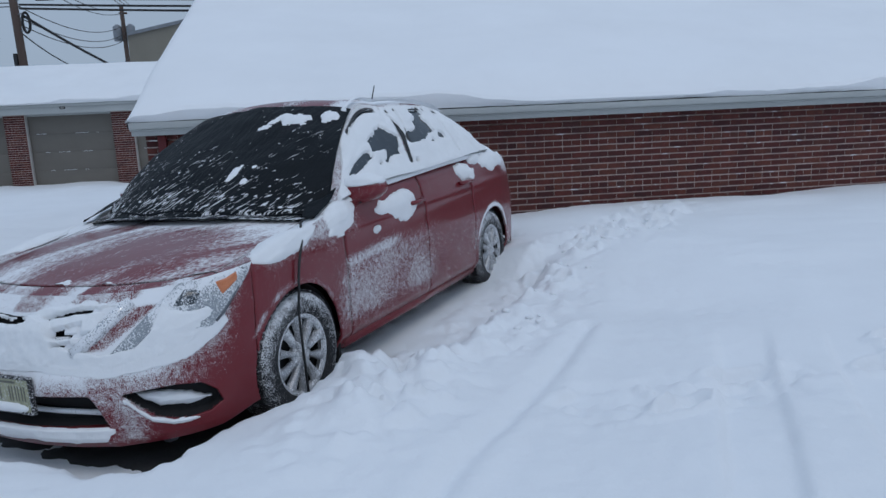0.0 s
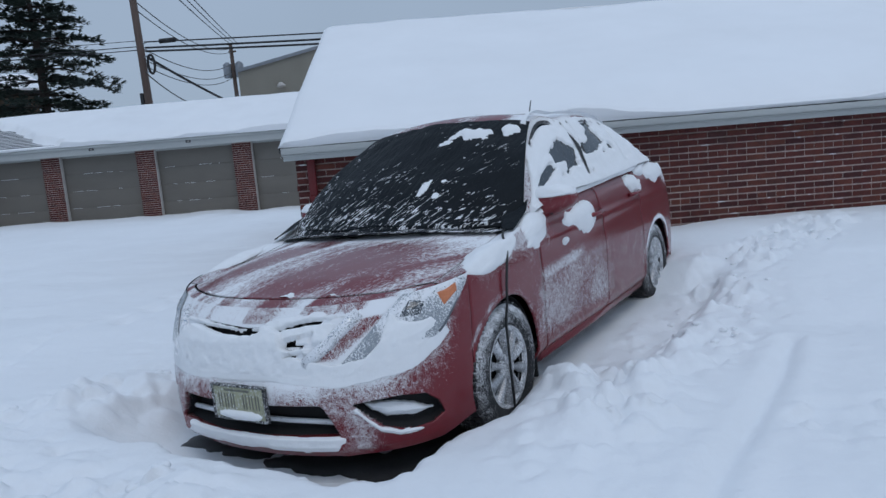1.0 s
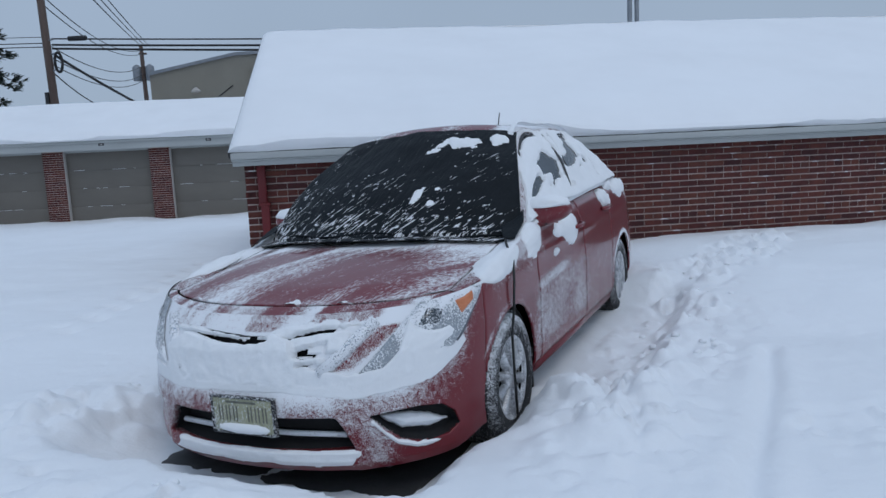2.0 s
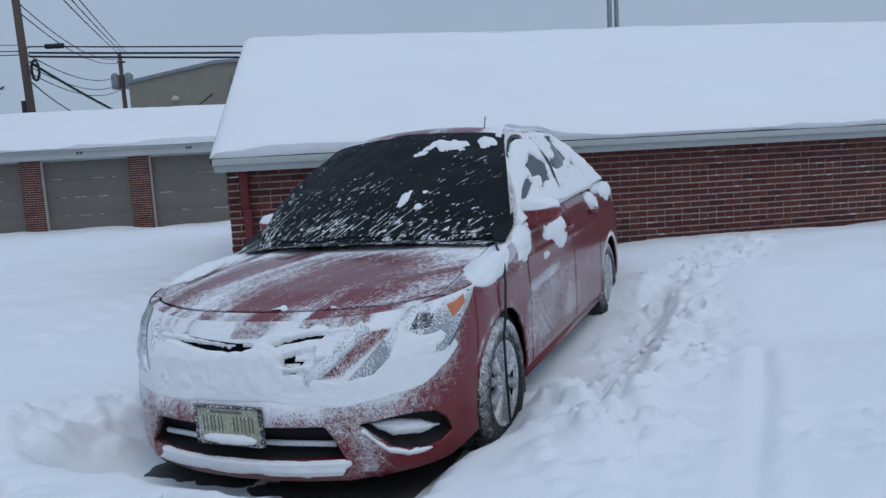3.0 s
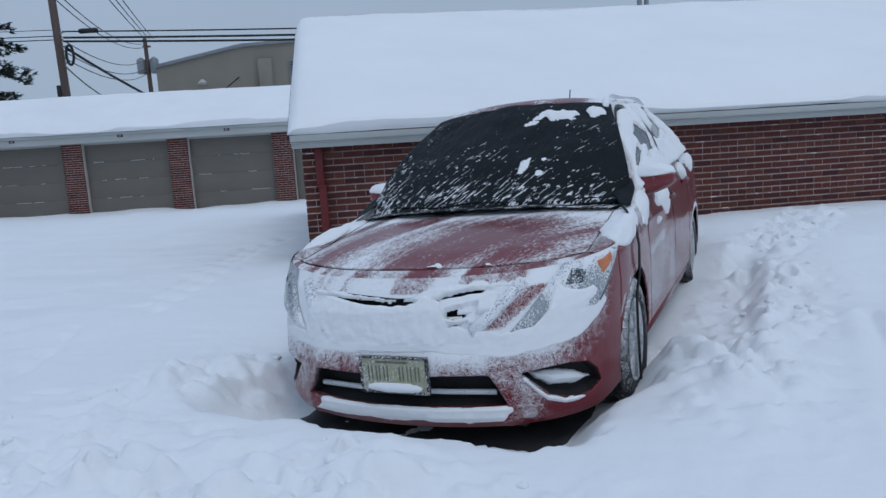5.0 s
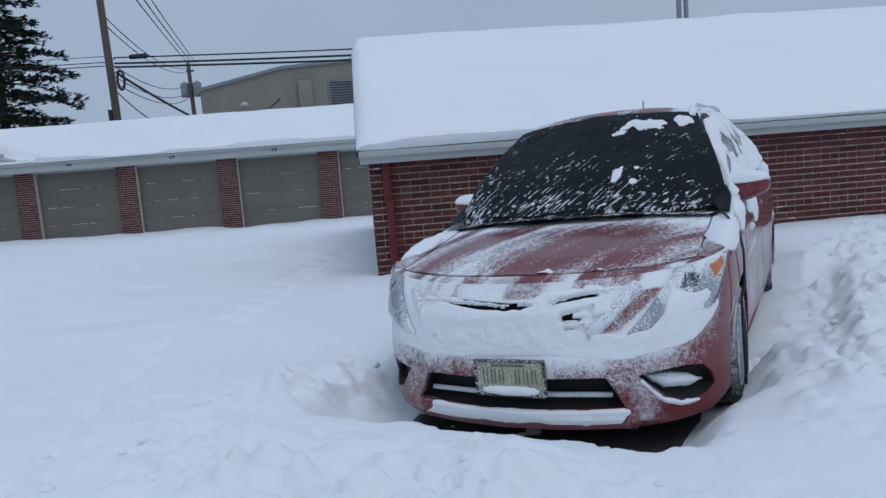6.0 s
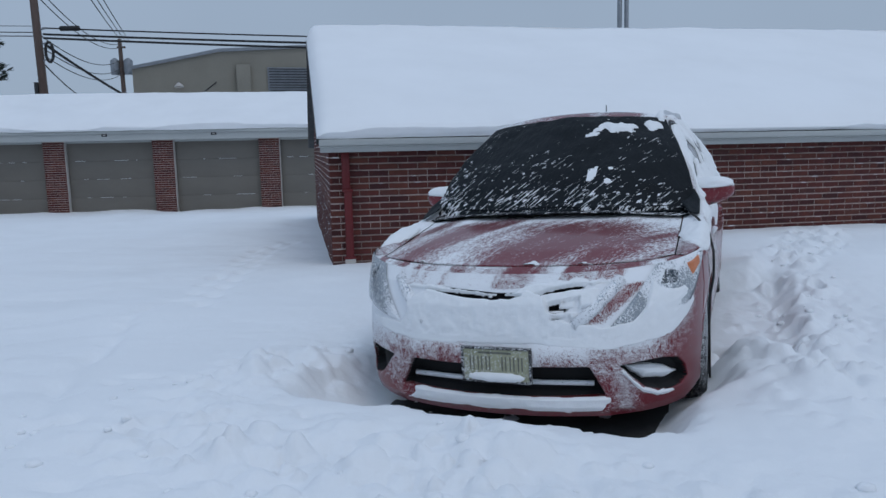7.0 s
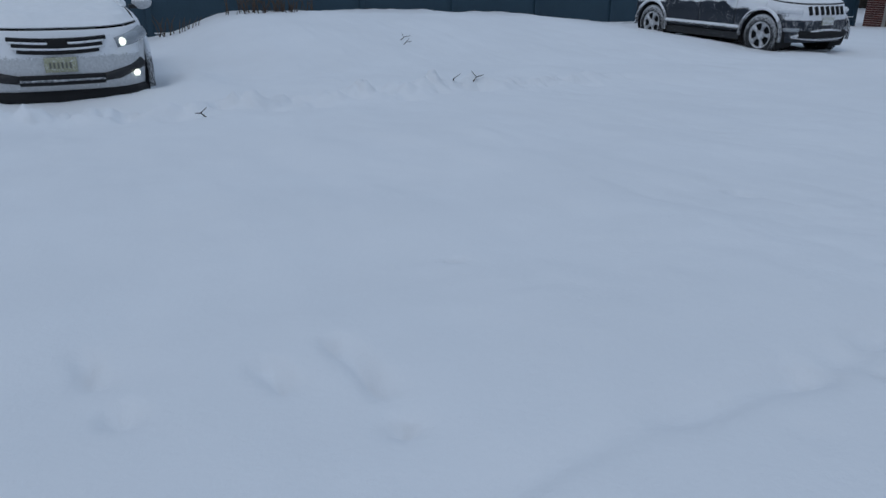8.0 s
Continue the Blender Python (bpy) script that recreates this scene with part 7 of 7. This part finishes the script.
def tall_car(name, m, label, paint, front, rear, half, roof, wheelbase, wheel_r, trim, snowline, spokes):
    """A snow-covered sport utility or estate: flanks, bonnet, cabin, wheels, nose."""
    car_ = thing(name, m, label, "car")
    h = half
    outline = [(front, 0), (front - 0.01, h * 0.3), (front - 0.05, h * 0.55), (front - 0.14, h * 0.75), (front - 0.32, h * 0.90), (front - 0.6, h * 0.97), (0, h), (-0.8, h), (-1.6, h), (-wheelbase, h), (rear + 0.5, h * 0.97), (rear + 0.2, h * 0.90), (rear + 0.05, h * 0.7), (rear, h * 0.4), (rear, 0)]
    tops = [(front, 0.93), (front - 0.3, 0.97), (0, 1.02), (-0.5, 1.07), (-1.5, 1.10), (-3, 1.14), (rear, 1.15)]
    lows = [(front, 0.28), (front - 0.5, 0.26), (0, 0.3), (-wheelbase, 0.3), (rear, 0.36)]
    nose = [(0.25, -0.06), (0.4, 0.0), (0.6, 0.0), (0.8, -0.03), (0.95, -0.10), (1.05, -0.2)]
    tail = [(0.3, 0.08), (0.5, 0.0), (0.9, 0.02), (1.15, 0.05)]
    waist = [(0.2, 0.95), (0.5, 0.985), (0.7, 1.0), (0.9, 0.985), (1.15, 0.94)]
    r = roof
    glass = [(0, -0.42, 1.08, -0.62, h * 0.80, 1.08), (1, -1.12, r - 0.08, -1.18, h * 0.66, r - 0.13), (2, -1.6, r - 0.01, -1.6, h * 0.69, r - 0.07), (3, -2.3, r, -2.3, h * 0.69, r - 0.06), (4, -3.0, r - 0.02, -3.0, h * 0.68, r - 0.08), (5, rear + 0.35, r - 0.08, rear + 0.35, h * 0.64, r - 0.13), (6, rear + 0.08, 1.18, rear + 0.12, h * 0.72, 1.16)]
    belt = [(0, -0.55, h * 0.86, 1.07), (1, -1.05, h * 0.92, 1.09), (2, -1.6, h * 0.925, 1.10), (3, -2.3, h * 0.925, 1.115), (4, -3.0, h * 0.91, 1.13), (5, rear + 0.5, h * 0.87, 1.145), (6, rear + 0.14, h * 0.78, 1.15)]
    sh = Shell(outline, tops, lows, nose, tail, waist, 0.05, glass, belt)
    arches = ((0.0, wheel_r + 0.01), (-wheelbase, wheel_r + 0.01))
    ar = wheel_r + 0.07

    def fr(p, n):
        x, y, z = p[..., 0], p[..., 1], p[..., 2]
        f = 1.3 * sm(snowline - 0.05, snowline + 0.06, z + 0.05 * fbm(x * 2, z * 2, 2, 3) + 0.09 * sm(-0.6, -1.0, x) * sm(-wheelbase + 0.2, -wheelbase + 0.7, x) * -1.0)
        f = np.maximum(f, 0.12 + 0.18 * fbm(x * 3, z * 5, 2, 5))
        f = np.maximum(f, 0.9 * sm(front - 0.5, front - 0.15, x) * sm(0.62, 0.70, z))
        return f

    def strip(nm, s0, s1, sign):
        ns = max(10, int(abs(s1 - s0) / 0.035))
        ss, ww = np.meshgrid(np.linspace(s0, s1, ns), np.linspace(0, 1, 34), indexing="ij")
        lo, hi = sh.low(ss), sh.top(ss)
        p = sh.side(ss * sign, lo + (hi - lo) * ww)
        p[..., 1] -= np.sign(p[..., 1]) * (0.05 * sm(0.88, 1, ww) ** 2 + 0.03 * sm(0.12, 0, ww))
        p, keep = arch_cut(sh, p, arches, ar)
        return sheet(nm, p, paint, car_, fr, "", thick=0.012, keep=keep)

    sb = sh.s_at(front - 0.62)
    cuts = [sb, sh.s_at(-0.62), sh.s_at(-1.55), sh.s_at(-2.45), sh.s_at(rear + 0.25)]
    for sign in (1, -1):
        for nm, a, b in zip(("fender", "front_door", "rear_door", "quarter_panel"), cuts[:-1], cuts[1:]):
            strip(nm, a + 0.004, b - 0.004, sign)
        for cx, cz in arches:
            bm = bmesh.new()
            ring_strip(bm, cx, sign * h * 0.97, sign * (h - 0.4), cz, ar - 0.004, radians(-30), radians(210))
            bm.faces.new([bm.verts.new((cx + ar * math.cos(radians(a)), sign * (h - 0.4), cz + ar * math.sin(radians(a)))) for a in range(-30, 211, 12)])
            part("wheel_well", bm, M_WELL, car_)
            bm = bmesh.new()
            pts = [(cx + (ar + 0.025) * math.cos(radians(a)), sign * (h + 0.004), cz + (ar + 0.025) * math.sin(radians(a))) for a in range(-12, 193, 9)]
            add_tube(bm, pts, 0.032, 0.032, 8)
            fl2 = part("arch_flare", bm, trim, car_, "arch flare carrying snow")
            frost_attr(fl2, lambda c: 0.5 + 0.6 * sm(wheel_r * 1.6, wheel_r * 2.1, c[:, 2]))
            wheel(car_, cx, sign * h * 0.97, wheel_r, wheel_r, 0.24, spokes, sign, 0.5)
        bm = box(-wheelbase + ar, sign * h - 0.03, 0.44, -ar, sign * h + 0.02, 0.52, 0.015)
        mo = part("door_moulding", bm, trim, car_, "moulding along the doors, snow on it")
        frost_attr(mo, lambda c: 0.35 + 0.9 * sm(0.47, 0.51, c[:, 2]))
        bm = box(-wheelbase + ar, sign * (h - 0.06), 0.24, -ar, sign * (h - 0.01), 0.40, 0.03)
        si = part("sill", bm, trim, car_)
        frost_attr(si, lambda c: 0.1 + 0 * c[:, 0])
    ss, ww = np.meshgrid(np.linspace(-sb, sb, 130), np.linspace(0, 1, 54), indexing="ij")
    lo, hi = sh.low(ss), sh.top(ss)
    p = sh.side(np.where(ss == 0, 1e-6, ss), lo + (hi - lo) * ww)
    p, keep = arch_cut(sh, p, arches, ar)
    nose_ = sheet("front_bumper", p, paint, car_, fr, "nose and bumper with snow", thick=0.008, keep=keep)
    ts = np.linspace(-(sh.len - cuts[-1]), sh.len - cuts[-1], 50)
    ss, ww = np.meshgrid(np.where(ts < 0, -(sh.len + ts), sh.len - ts), np.linspace(0, 1, 24), indexing="ij")
    sheet("tailgate", sh.side(ss, sh.low(ss) + (sh.top(ss) - sh.low(ss)) * ww), paint, car_, fr)
    # bonnet from the nose to the screen
    u_, v_ = np.meshgrid(np.linspace(0, 1, 40), np.linspace(-1, 1, 50), indexing="ij")
    sf = v_ * sh.s_at(front - 0.45)
    f = sh.side(np.where(sf == 0, 1e-6, sf), sh.top(np.abs(sf)))
    bx = -0.45 - 0.17 * np.abs(v_) ** 2
    x_ = f[..., 0] + (bx - f[..., 0]) * u_
    y_ = f[..., 1] * 0.96 + (v_ * h * 0.86 - f[..., 1] * 0.96) * u_
    edge = np.interp(-x_, -np.array(tops)[:, 0], np.array(tops)[:, 1])
    z_ = edge + (0.03 + 0.06 * u_) * (1 - np.abs(v_) ** 2.5) * sm(-0.1, 0.2, u_)
    hp = np.stack([x_, y_, z_], -1)
    sheet("bonnet", hp, paint, car_, lambda p, n: 1.0 + 0 * p[..., 0], "bonnet buried in snow")
    snow_on("bonnet_snow", hp, 0.004 + (0.04 + 0.02 * fbm(x_ * 3, y_ * 3, 3, 7)) * sm(1.0, 0.75, np.abs(v_)) * sm(0.0, 0.2, u_), car_, "snow lying on the bonnet")
    t_, w_ = np.meshgrid(np.linspace(0, 6, 90), np.linspace(-1, 1, 50), indexing="ij")
    p = sh.cabin(t_, w_)
    sheet("roof", p, paint, car_, lambda p, n: 1.2 + 0 * p[..., 0], "roof and screens under snow", thick=0.01)
    screen = (t_ > 0.05) & (t_ < 0.9) & (np.abs(w_) < 0.93)
    snow_on("roof_snow", p, np.where(screen, 0.006, 0.012 + 0.040 * sm(1.0, 0.80, np.abs(w_)) * sm(0.4, 1.2, t_) * sm(6.0, 5.2, t_)) + 0.006 * fbm(t_ * 2, w_ * 3, 3, 9), car_, "thick snow on the roof")
    for sign in (1, -1):
        t_, w_ = np.meshgrid(np.linspace(0, 6, 120), np.linspace(0, 1, 30), indexing="ij")
        p = sh.flank_glass(t_, w_, sign)
        sheet("cabin_side", p, M_SIDEGLASS, car_, lambda p, n: 1.0 + 0 * p[..., 0], "side windows plastered with snow")
        snow_on("window_snow", p, 0.012 + 0.01 * fbm(t_ * 2, w_ * 3, 2, 19), car_, "snow on the side windows")
        bm = bmesh.new()
        bmesh.ops.create_uvsphere(bm, u_segments=16, v_segments=10, radius=1.0)
        for q in bm.verts:
            q.co = Vector((-0.72 + 0.09 * q.co.x, sign * (h + 0.10 + 0.12 * q.co.y), 1.14 + 0.09 * q.co.z))
        mi = part("door_mirror", bm, paint, car_)
        frost_attr(mi, lambda c: 0.2 + 1.0 * sm(1.14, 1.18, c[:, 2]))
        part("mirror_foot", box(-0.76, sign * (h - 0.06), 1.06, -0.68, sign * (h + 0.04), 1.11, 0.01), M_PLASTIC, mi)
    part("floor_pan", box(rear + 0.3, -h * 0.85, 0.28, front - 0.3, h * 0.85, 0.36, 0.02), M_WELL, car_)
    return car_, sh, nose_


def on_nose(sh, y, z, out=0.006):
    s = np.linspace(0, 1.6, 300)
    ya = np.abs(sh.side(s + 1e-6, np.full(300, z))[:, 1])
    sv = float(np.interp(abs(y), ya, s)) * (1 if y >= 0 else -1)
    q = sh.side(sv if sv != 0 else 1e-6, z)
    return (float(q[0]) + out, float(q[1]), float(q[2]))


def nose_bar(sh, y0, y1, z, r, bow=0.0, out=0.006):
    return tube([on_nose(sh, y, z + bow * (y / max(abs(y0), abs(y1))) ** 2, out) for y in np.linspace(y0, y1, 13)], r, r, 8)


# dark sport utility in front of the fence
JM = pose(-13.11, 11.59, -0.29, 0, 0, 3.7) @ pose(0, 0, 0, 0, 0.7, 0)
jeep, jsh, jn = tall_car("sport_utility", JM, "dark navy sport utility, roof and windows caked with snow", M_NAVY, 0.68, -3.72, 0.94, 1.47, 2.915, 0.375, M_PLASTIC, 0.80, 5)
for k in range(7):
    y = -0.42 + k * 0.14
    a, b = on_nose(jsh, y, 0.76, 0.01), on_nose(jsh, y, 0.90, 0.01)
    sl = part("grille_slot", tube([a, b], 0.034, 0.034, 8), M_WELL, jn, "dark upright grille slot")
for sign in (1, -1):
    lm = part("headlamp", nose_bar(jsh, sign * 0.58, sign * 0.86, 0.83, 0.05), M_LENS, jeep, "headlamp under frost")
    frost_attr(lm, lambda c: 0.8 + 0 * c[:, 0])
    fg_ = part("fog_lamp", nose_bar(jsh, sign * 0.62, sign * 0.82, 0.50, 0.035), M_LENS, jeep)
    frost_attr(fg_, lambda c: 0.4 + 0 * c[:, 0])
lo = part("lower_grille", nose_bar(jsh, -0.62, 0.62, 0.42, 0.07), M_WELL, jn, "dark lower grille")
ch = part("bumper_bar", nose_bar(jsh, -0.72, 0.72, 0.50, 0.022, -0.12, 0.03), M_CHROME, jn, "pale bumper bar")
frost_attr(ch, lambda c: 0.7 + 0 * c[:, 0])
ch = part("skid_bar", nose_bar(jsh, -0.70, 0.70, 0.33, 0.03, 0.05, 0.02), M_CHROME, jn, "silver skid bar")
frost_attr(ch, lambda c: 0.5 + 0 * c[:, 0])
npl = part("number_plate", box(0.685, -0.15, 0.58, 0.705, 0.15, 0.72, 0.003), M_PLATE, jn, "frosted number plate")
frost_attr(npl, lambda c: 0.6 + 0 * c[:, 0])
tl = part("tail_lamp", tube([(-3.44, -0.86, 1.0), (-3.48, -0.85, 0.88)], 0.04, 0.04, 8), M_DRAIN, jeep, "red tail lamp")

# white estate coming along the drive with its lamps lit
WM = pose(-12.02, -0.97, -0.36, 0, 0, 3.0)
wcar, wsh, wn_ = tall_car("white_estate_car", WM, "white estate car with lit headlamps, nose deep in snow", M_WHITEPAINT, 0.92, -3.86, 0.91, 1.60, 2.745, 0.34, M_PLASTIC, 0.86, 10)
for z, r_, w_ in ((0.835, 0.022, 0.46), (0.775, 0.024, 0.42), (0.72, 0.026, 0.38)):
    part("grille_bar", nose_bar(wsh, -w_, w_, z, r_, 0.02, 0.012), M_WELL, wn_, "dark grille opening")
for z in (0.806, 0.748):
    gb = part("grille_blade", nose_bar(wsh, -0.44, 0.44, z, 0.012, 0.02, 0.03), M_GREYTRIM, wn_, "pale grille blade")
    frost_attr(gb, lambda c: 0.8 + 0 * c[:, 0])
bm = bmesh.new()
bmesh.ops.create_uvsphere(bm, u_segments=20, v_segments=10, radius=1.0)
for q in bm.verts:
    q.co = Vector((0.92 + 0.02 * q.co.x, 0.10 * q.co.y, 0.80 + 0.052 * q.co.z))
part("badge", bm, M_WELL, wn_, "dark oval badge")
for sign in (1, -1):
    q0, q1 = on_nose(wsh, sign * 0.56, 0.79, 0.0), on_nose(wsh, sign * 0.84, 0.87, 0.0)
    lm = part("headlamp", tube([q0, on_nose(wsh, sign * 0.70, 0.82, 0.0), q1], 0.055, 0.075, 10), M_LENS, wcar, "clear headlamp")
    frost_attr(lm, lambda c: 0.25 + 0 * c[:, 0])
    bm = bmesh.new()
    c0 = on_nose(wsh, sign * 0.62, 0.80, 0.04)
    bmesh.ops.create_uvsphere(bm, u_segments=14, v_segments=8, radius=0.042, matrix=Matrix.Translation(c0))
    part("lit_bulb", bm, M_LAMPON, lm, "lit lamp")
    fo = part("fog_surround", tube([on_nose(wsh, sign * 0.34, 0.44, 0.004), on_nose(wsh, sign * 0.55, 0.47, 0.004), on_nose(wsh, sign * 0.80, 0.56, 0.0)], 0.04, 0.06, 10), M_PLASTIC, wn_, "black fog-lamp surround")
    frost_attr(fo, lambda c: 0.1 + 0 * c[:, 0])
    bm = bmesh.new()
    bmesh.ops.create_uvsphere(bm, u_segments=14, v_segments=8, radius=0.035, matrix=Matrix.Translation(on_nose(wsh, sign * 0.74, 0.46, 0.03)))
    part("lit_fog_lamp", bm, M_LAMPON, wn_, "lit fog lamp")
lo = part("lower_grille", nose_bar(wsh, -0.40, 0.40, 0.44, 0.055), M_WELL, wn_, "dark lower grille")
lo = part("lower_blade", nose_bar(wsh, -0.40, 0.40, 0.44, 0.014, 0, 0.05), M_GREYTRIM, wn_)
frost_attr(lo, lambda c: 0.5 + 0 * c[:, 0])
vl = part("valance", nose_bar(wsh, -0.80, 0.80, 0.26, 0.075), M_WELL, wn_, "black valance under the bumper")
npl = part("number_plate", box(0.925, -0.153, 0.52, 0.945, 0.153, 0.67, 0.004), M_PLATE, wn_, "buff number plate")
frost_attr(npl, lambda c: 0.3 + 0 * c[:, 0])
bm = bmesh.new()
for k in range(6):
    add_box(bm, 0.945, -0.11 + k * 0.038, 0.56, 0.947, -0.09 + k * 0.038, 0.62)
part("plate_bars", bm, M_INK, npl, "dark bars", False)


# ---------------------------------------------------------------- small things lying in the snow
M_TWIG = surface("dry_twig_bark", (0.03, 0.025, 0.02), (0.07, 0.055, 0.045), 0.9, 20, 90, 0.3)
M_WEED = surface("dry_weed", (0.06, 0.04, 0.03), (0.12, 0.085, 0.06), 0.9, 10, 60, 0.0)


def gz(x, y):
    return float(height(np.array([x]), np.array([y]))[0])


def twig(x, y, seed):
    rng = random.Random(seed)
    z = gz(x, y)
    bm = bmesh.new()
    a = rng.uniform(0, 6.3)
    d = Vector((math.cos(a), math.sin(a), 0.25))
    p0 = Vector((x, y, z - 0.03))
    mid = p0 + d * 0.10 + Vector((0, 0, 0.05))
    add_tube(bm, [p0, mid, mid + d * 0.10 + Vector((0.01, 0.02, -0.01))], 0.008, 0.004, 6)
    add_tube(bm, [mid, mid + Vector((-d.y * 0.08, d.x * 0.08, 0.06))], 0.005, 0.003, 5)
    tagged(part("twig", bm, M_TWIG), "short dark twig sticking out of the snow", "twig", "twigs in the snow")


for k, (x, y) in enumerate(((-10.28, 3.19), (-10.12, 3.33), (-14.2, 4.0), (-14.6, 4.1), (-9.7, 0.35))):
    twig(x, y, 70 + k)


def clod(x, y, r, seed):
    bm = bmesh.new()
    bmesh.ops.create_icosphere(bm, subdivisions=2, radius=1.0)
    g0 = gz(x, y)
    for v_ in bm.verts:
        n_ = 1 + 0.30 * noise.noise(v_.co * 1.7 + Vector((seed, 0, 0))) + 0.14 * noise.noise(v_.co * 4.5 + Vector((0, seed, 0)))
        v_.co = Vector((x + v_.co.x * r * n_ * 1.15, y + v_.co.y * r * n_, g0 + 0.15 * r + v_.co.z * r * 0.7 * n_))
    return bm


# broken lumps kicked off the car and the path: near ones as things
rng = random.Random(77)
spots = []
while len(spots) < 90:
    u_, v_ = rng.uniform(-4.5, 2.2), rng.uniform(-1.9, 3.2)
    wx_, wy_ = CAR_X + u_ * CFX - v_ * CFY, CAR_Y + u_ * CFY + v_ * CFX
    near_path = float(off_line(np.array([wx_]), np.array([wy_]), FOOTPATH)[0]) < 0.3
    near_nose = 1.25 < u_ < 2.1
    near_right = u_ > 0.2 and -1.7 < v_ < -1.05
    if (near_path or near_nose or near_right) and not (-3.7 < u_ < 1.05 and abs(v_) < 1.0):
        spots.append((wx_, wy_, rng.uniform(0.010, 0.026)))
for k, (x, y, r) in enumerate(spots):
    tagged(part("snow_clod", clod(x, y, r, k * 1.37), M_GROUND), "loose lump of kicked-up snow beside the car", "snow clod", "loose snow clods")


def weed(x, y, h, n, seed, label):
    rng = random.Random(seed)
    bm = bmesh.new()
    z = gz(x, y)
    for _ in range(n):
        a, t = rng.uniform(0, 6.3), rng.uniform(0.2, 0.6)
        b = Vector((x + rng.uniform(-0.2, 0.2), y + rng.uniform(-0.4, 0.4), z - 0.05))
        e = b + Vector((math.cos(a) * t * h, math.sin(a) * t * h, h * rng.uniform(0.6, 1.0)))
        add_tube(bm, [b, (b + e) / 2 + Vector((0, 0, 0.08)), e], 0.012, 0.005, 5)
    tagged(part("weed_clump", bm, M_WEED), label, "weeds", "weeds by the fence", "stuff")


for k, (y, h, n) in enumerate(((0.9, 0.45, 16), (2.2, 0.5, 24), (3.0, 0.45, 30), (3.5, 0.35, 20))):
    weed(-19.6, y, h, n, 90 + k, "dry brown weeds poking out of the snow by the fence")
st = part("stake", tube([(-19.2, -0.2, gz(-19.2, -0.2) - 0.1), (-19.2, -0.2, gz(-19.2, -0.2) + 0.65)], 0.03, 0.03, 6), M_JAMB)
tagged(st, "short pale stake standing in the snow by the fence", "stake")


# ---------------------------------------------------------------- bricks of the near garage
front = brick_places(NG_LEN, NG_LOW + 0.4, NG_TOP + 0.03)
near_ones = [p for p in front if p[0] < 3.6 and p[1] > -0.1]
near_ones = near_ones[:300]
chosen = set(near_ones)
for a, z, short, j in near_ones:
    b = new("brick", ME_HEADER if short else ME_STRETCHER)
    b.parent = NG
    b.location = (a, j, z)
joined_bricks("front_bricks", [p for p in front if p not in chosen], Matrix.Identity(4), NG, "common-bond brickwork with pale joints")
side = brick_places(NG_DEEP, NG_LOW + 0.4, NG_RIDGE, top=lambda s: NG_TOP + 0.02 + (NG_RIDGE - NG_TOP - 0.1) * (1 - abs(s - NG_DEEP / 2) / (NG_DEEP / 2)), rng=random.Random(9))
joined_bricks("gable_bricks", side, Matrix.Translation((0, NG_DEEP, 0)) @ Matrix.Rotation(radians(-90), 4, "Z"), NG, "brick gable towards the drive")


def joint_snow(name, places, share, m, parent, seed):
    """Thin ragged slivers of snow caught on the bed joints."""
    rng = random.Random(seed)
    bm = bmesh.new()
    for a, z, short, j in places:
        if rng.random() < share:
            ln = rng.uniform(0.015, 0.11)
            x = a + rng.uniform(0, 0.1)
            zz, h = z - 0.013 + rng.uniform(0, 0.003), rng.uniform(0.004, 0.011)
            pts = [(x, zz), (x + ln, zz), (x + ln * rng.uniform(0.6, 0.95), zz + h), (x + ln * rng.uniform(0.1, 0.4), zz + h * rng.uniform(0.6, 1.2))]
            fa = [bm.verts.new((p, -rng.uniform(0.002, 0.006), q)) for p, q in pts]
            ba = [bm.verts.new((p, 0.004, q)) for p, q in pts]
            bm.faces.new(fa)
            for k in range(4):
                bm.faces.new((fa[k], ba[k], ba[(k + 1) % 4], fa[(k + 1) % 4]))
    ob = part(name, bm, M_ROOFSNOW, parent, "slivers of snow caught in the brick joints", False)
    ob.matrix_local = m
    ob["kind"] = "stuff"


joint_snow("joint_snow", [p for p in front if p[0] < 12 and p[1] > -0.4], 0.13, Matrix.Identity(4), NG, 21)
joint_snow("joint_snow", side, 0.12, Matrix.Translation((0, NG_DEEP, 0)) @ Matrix.Rotation(radians(-90), 4, "Z"), NG, 22)
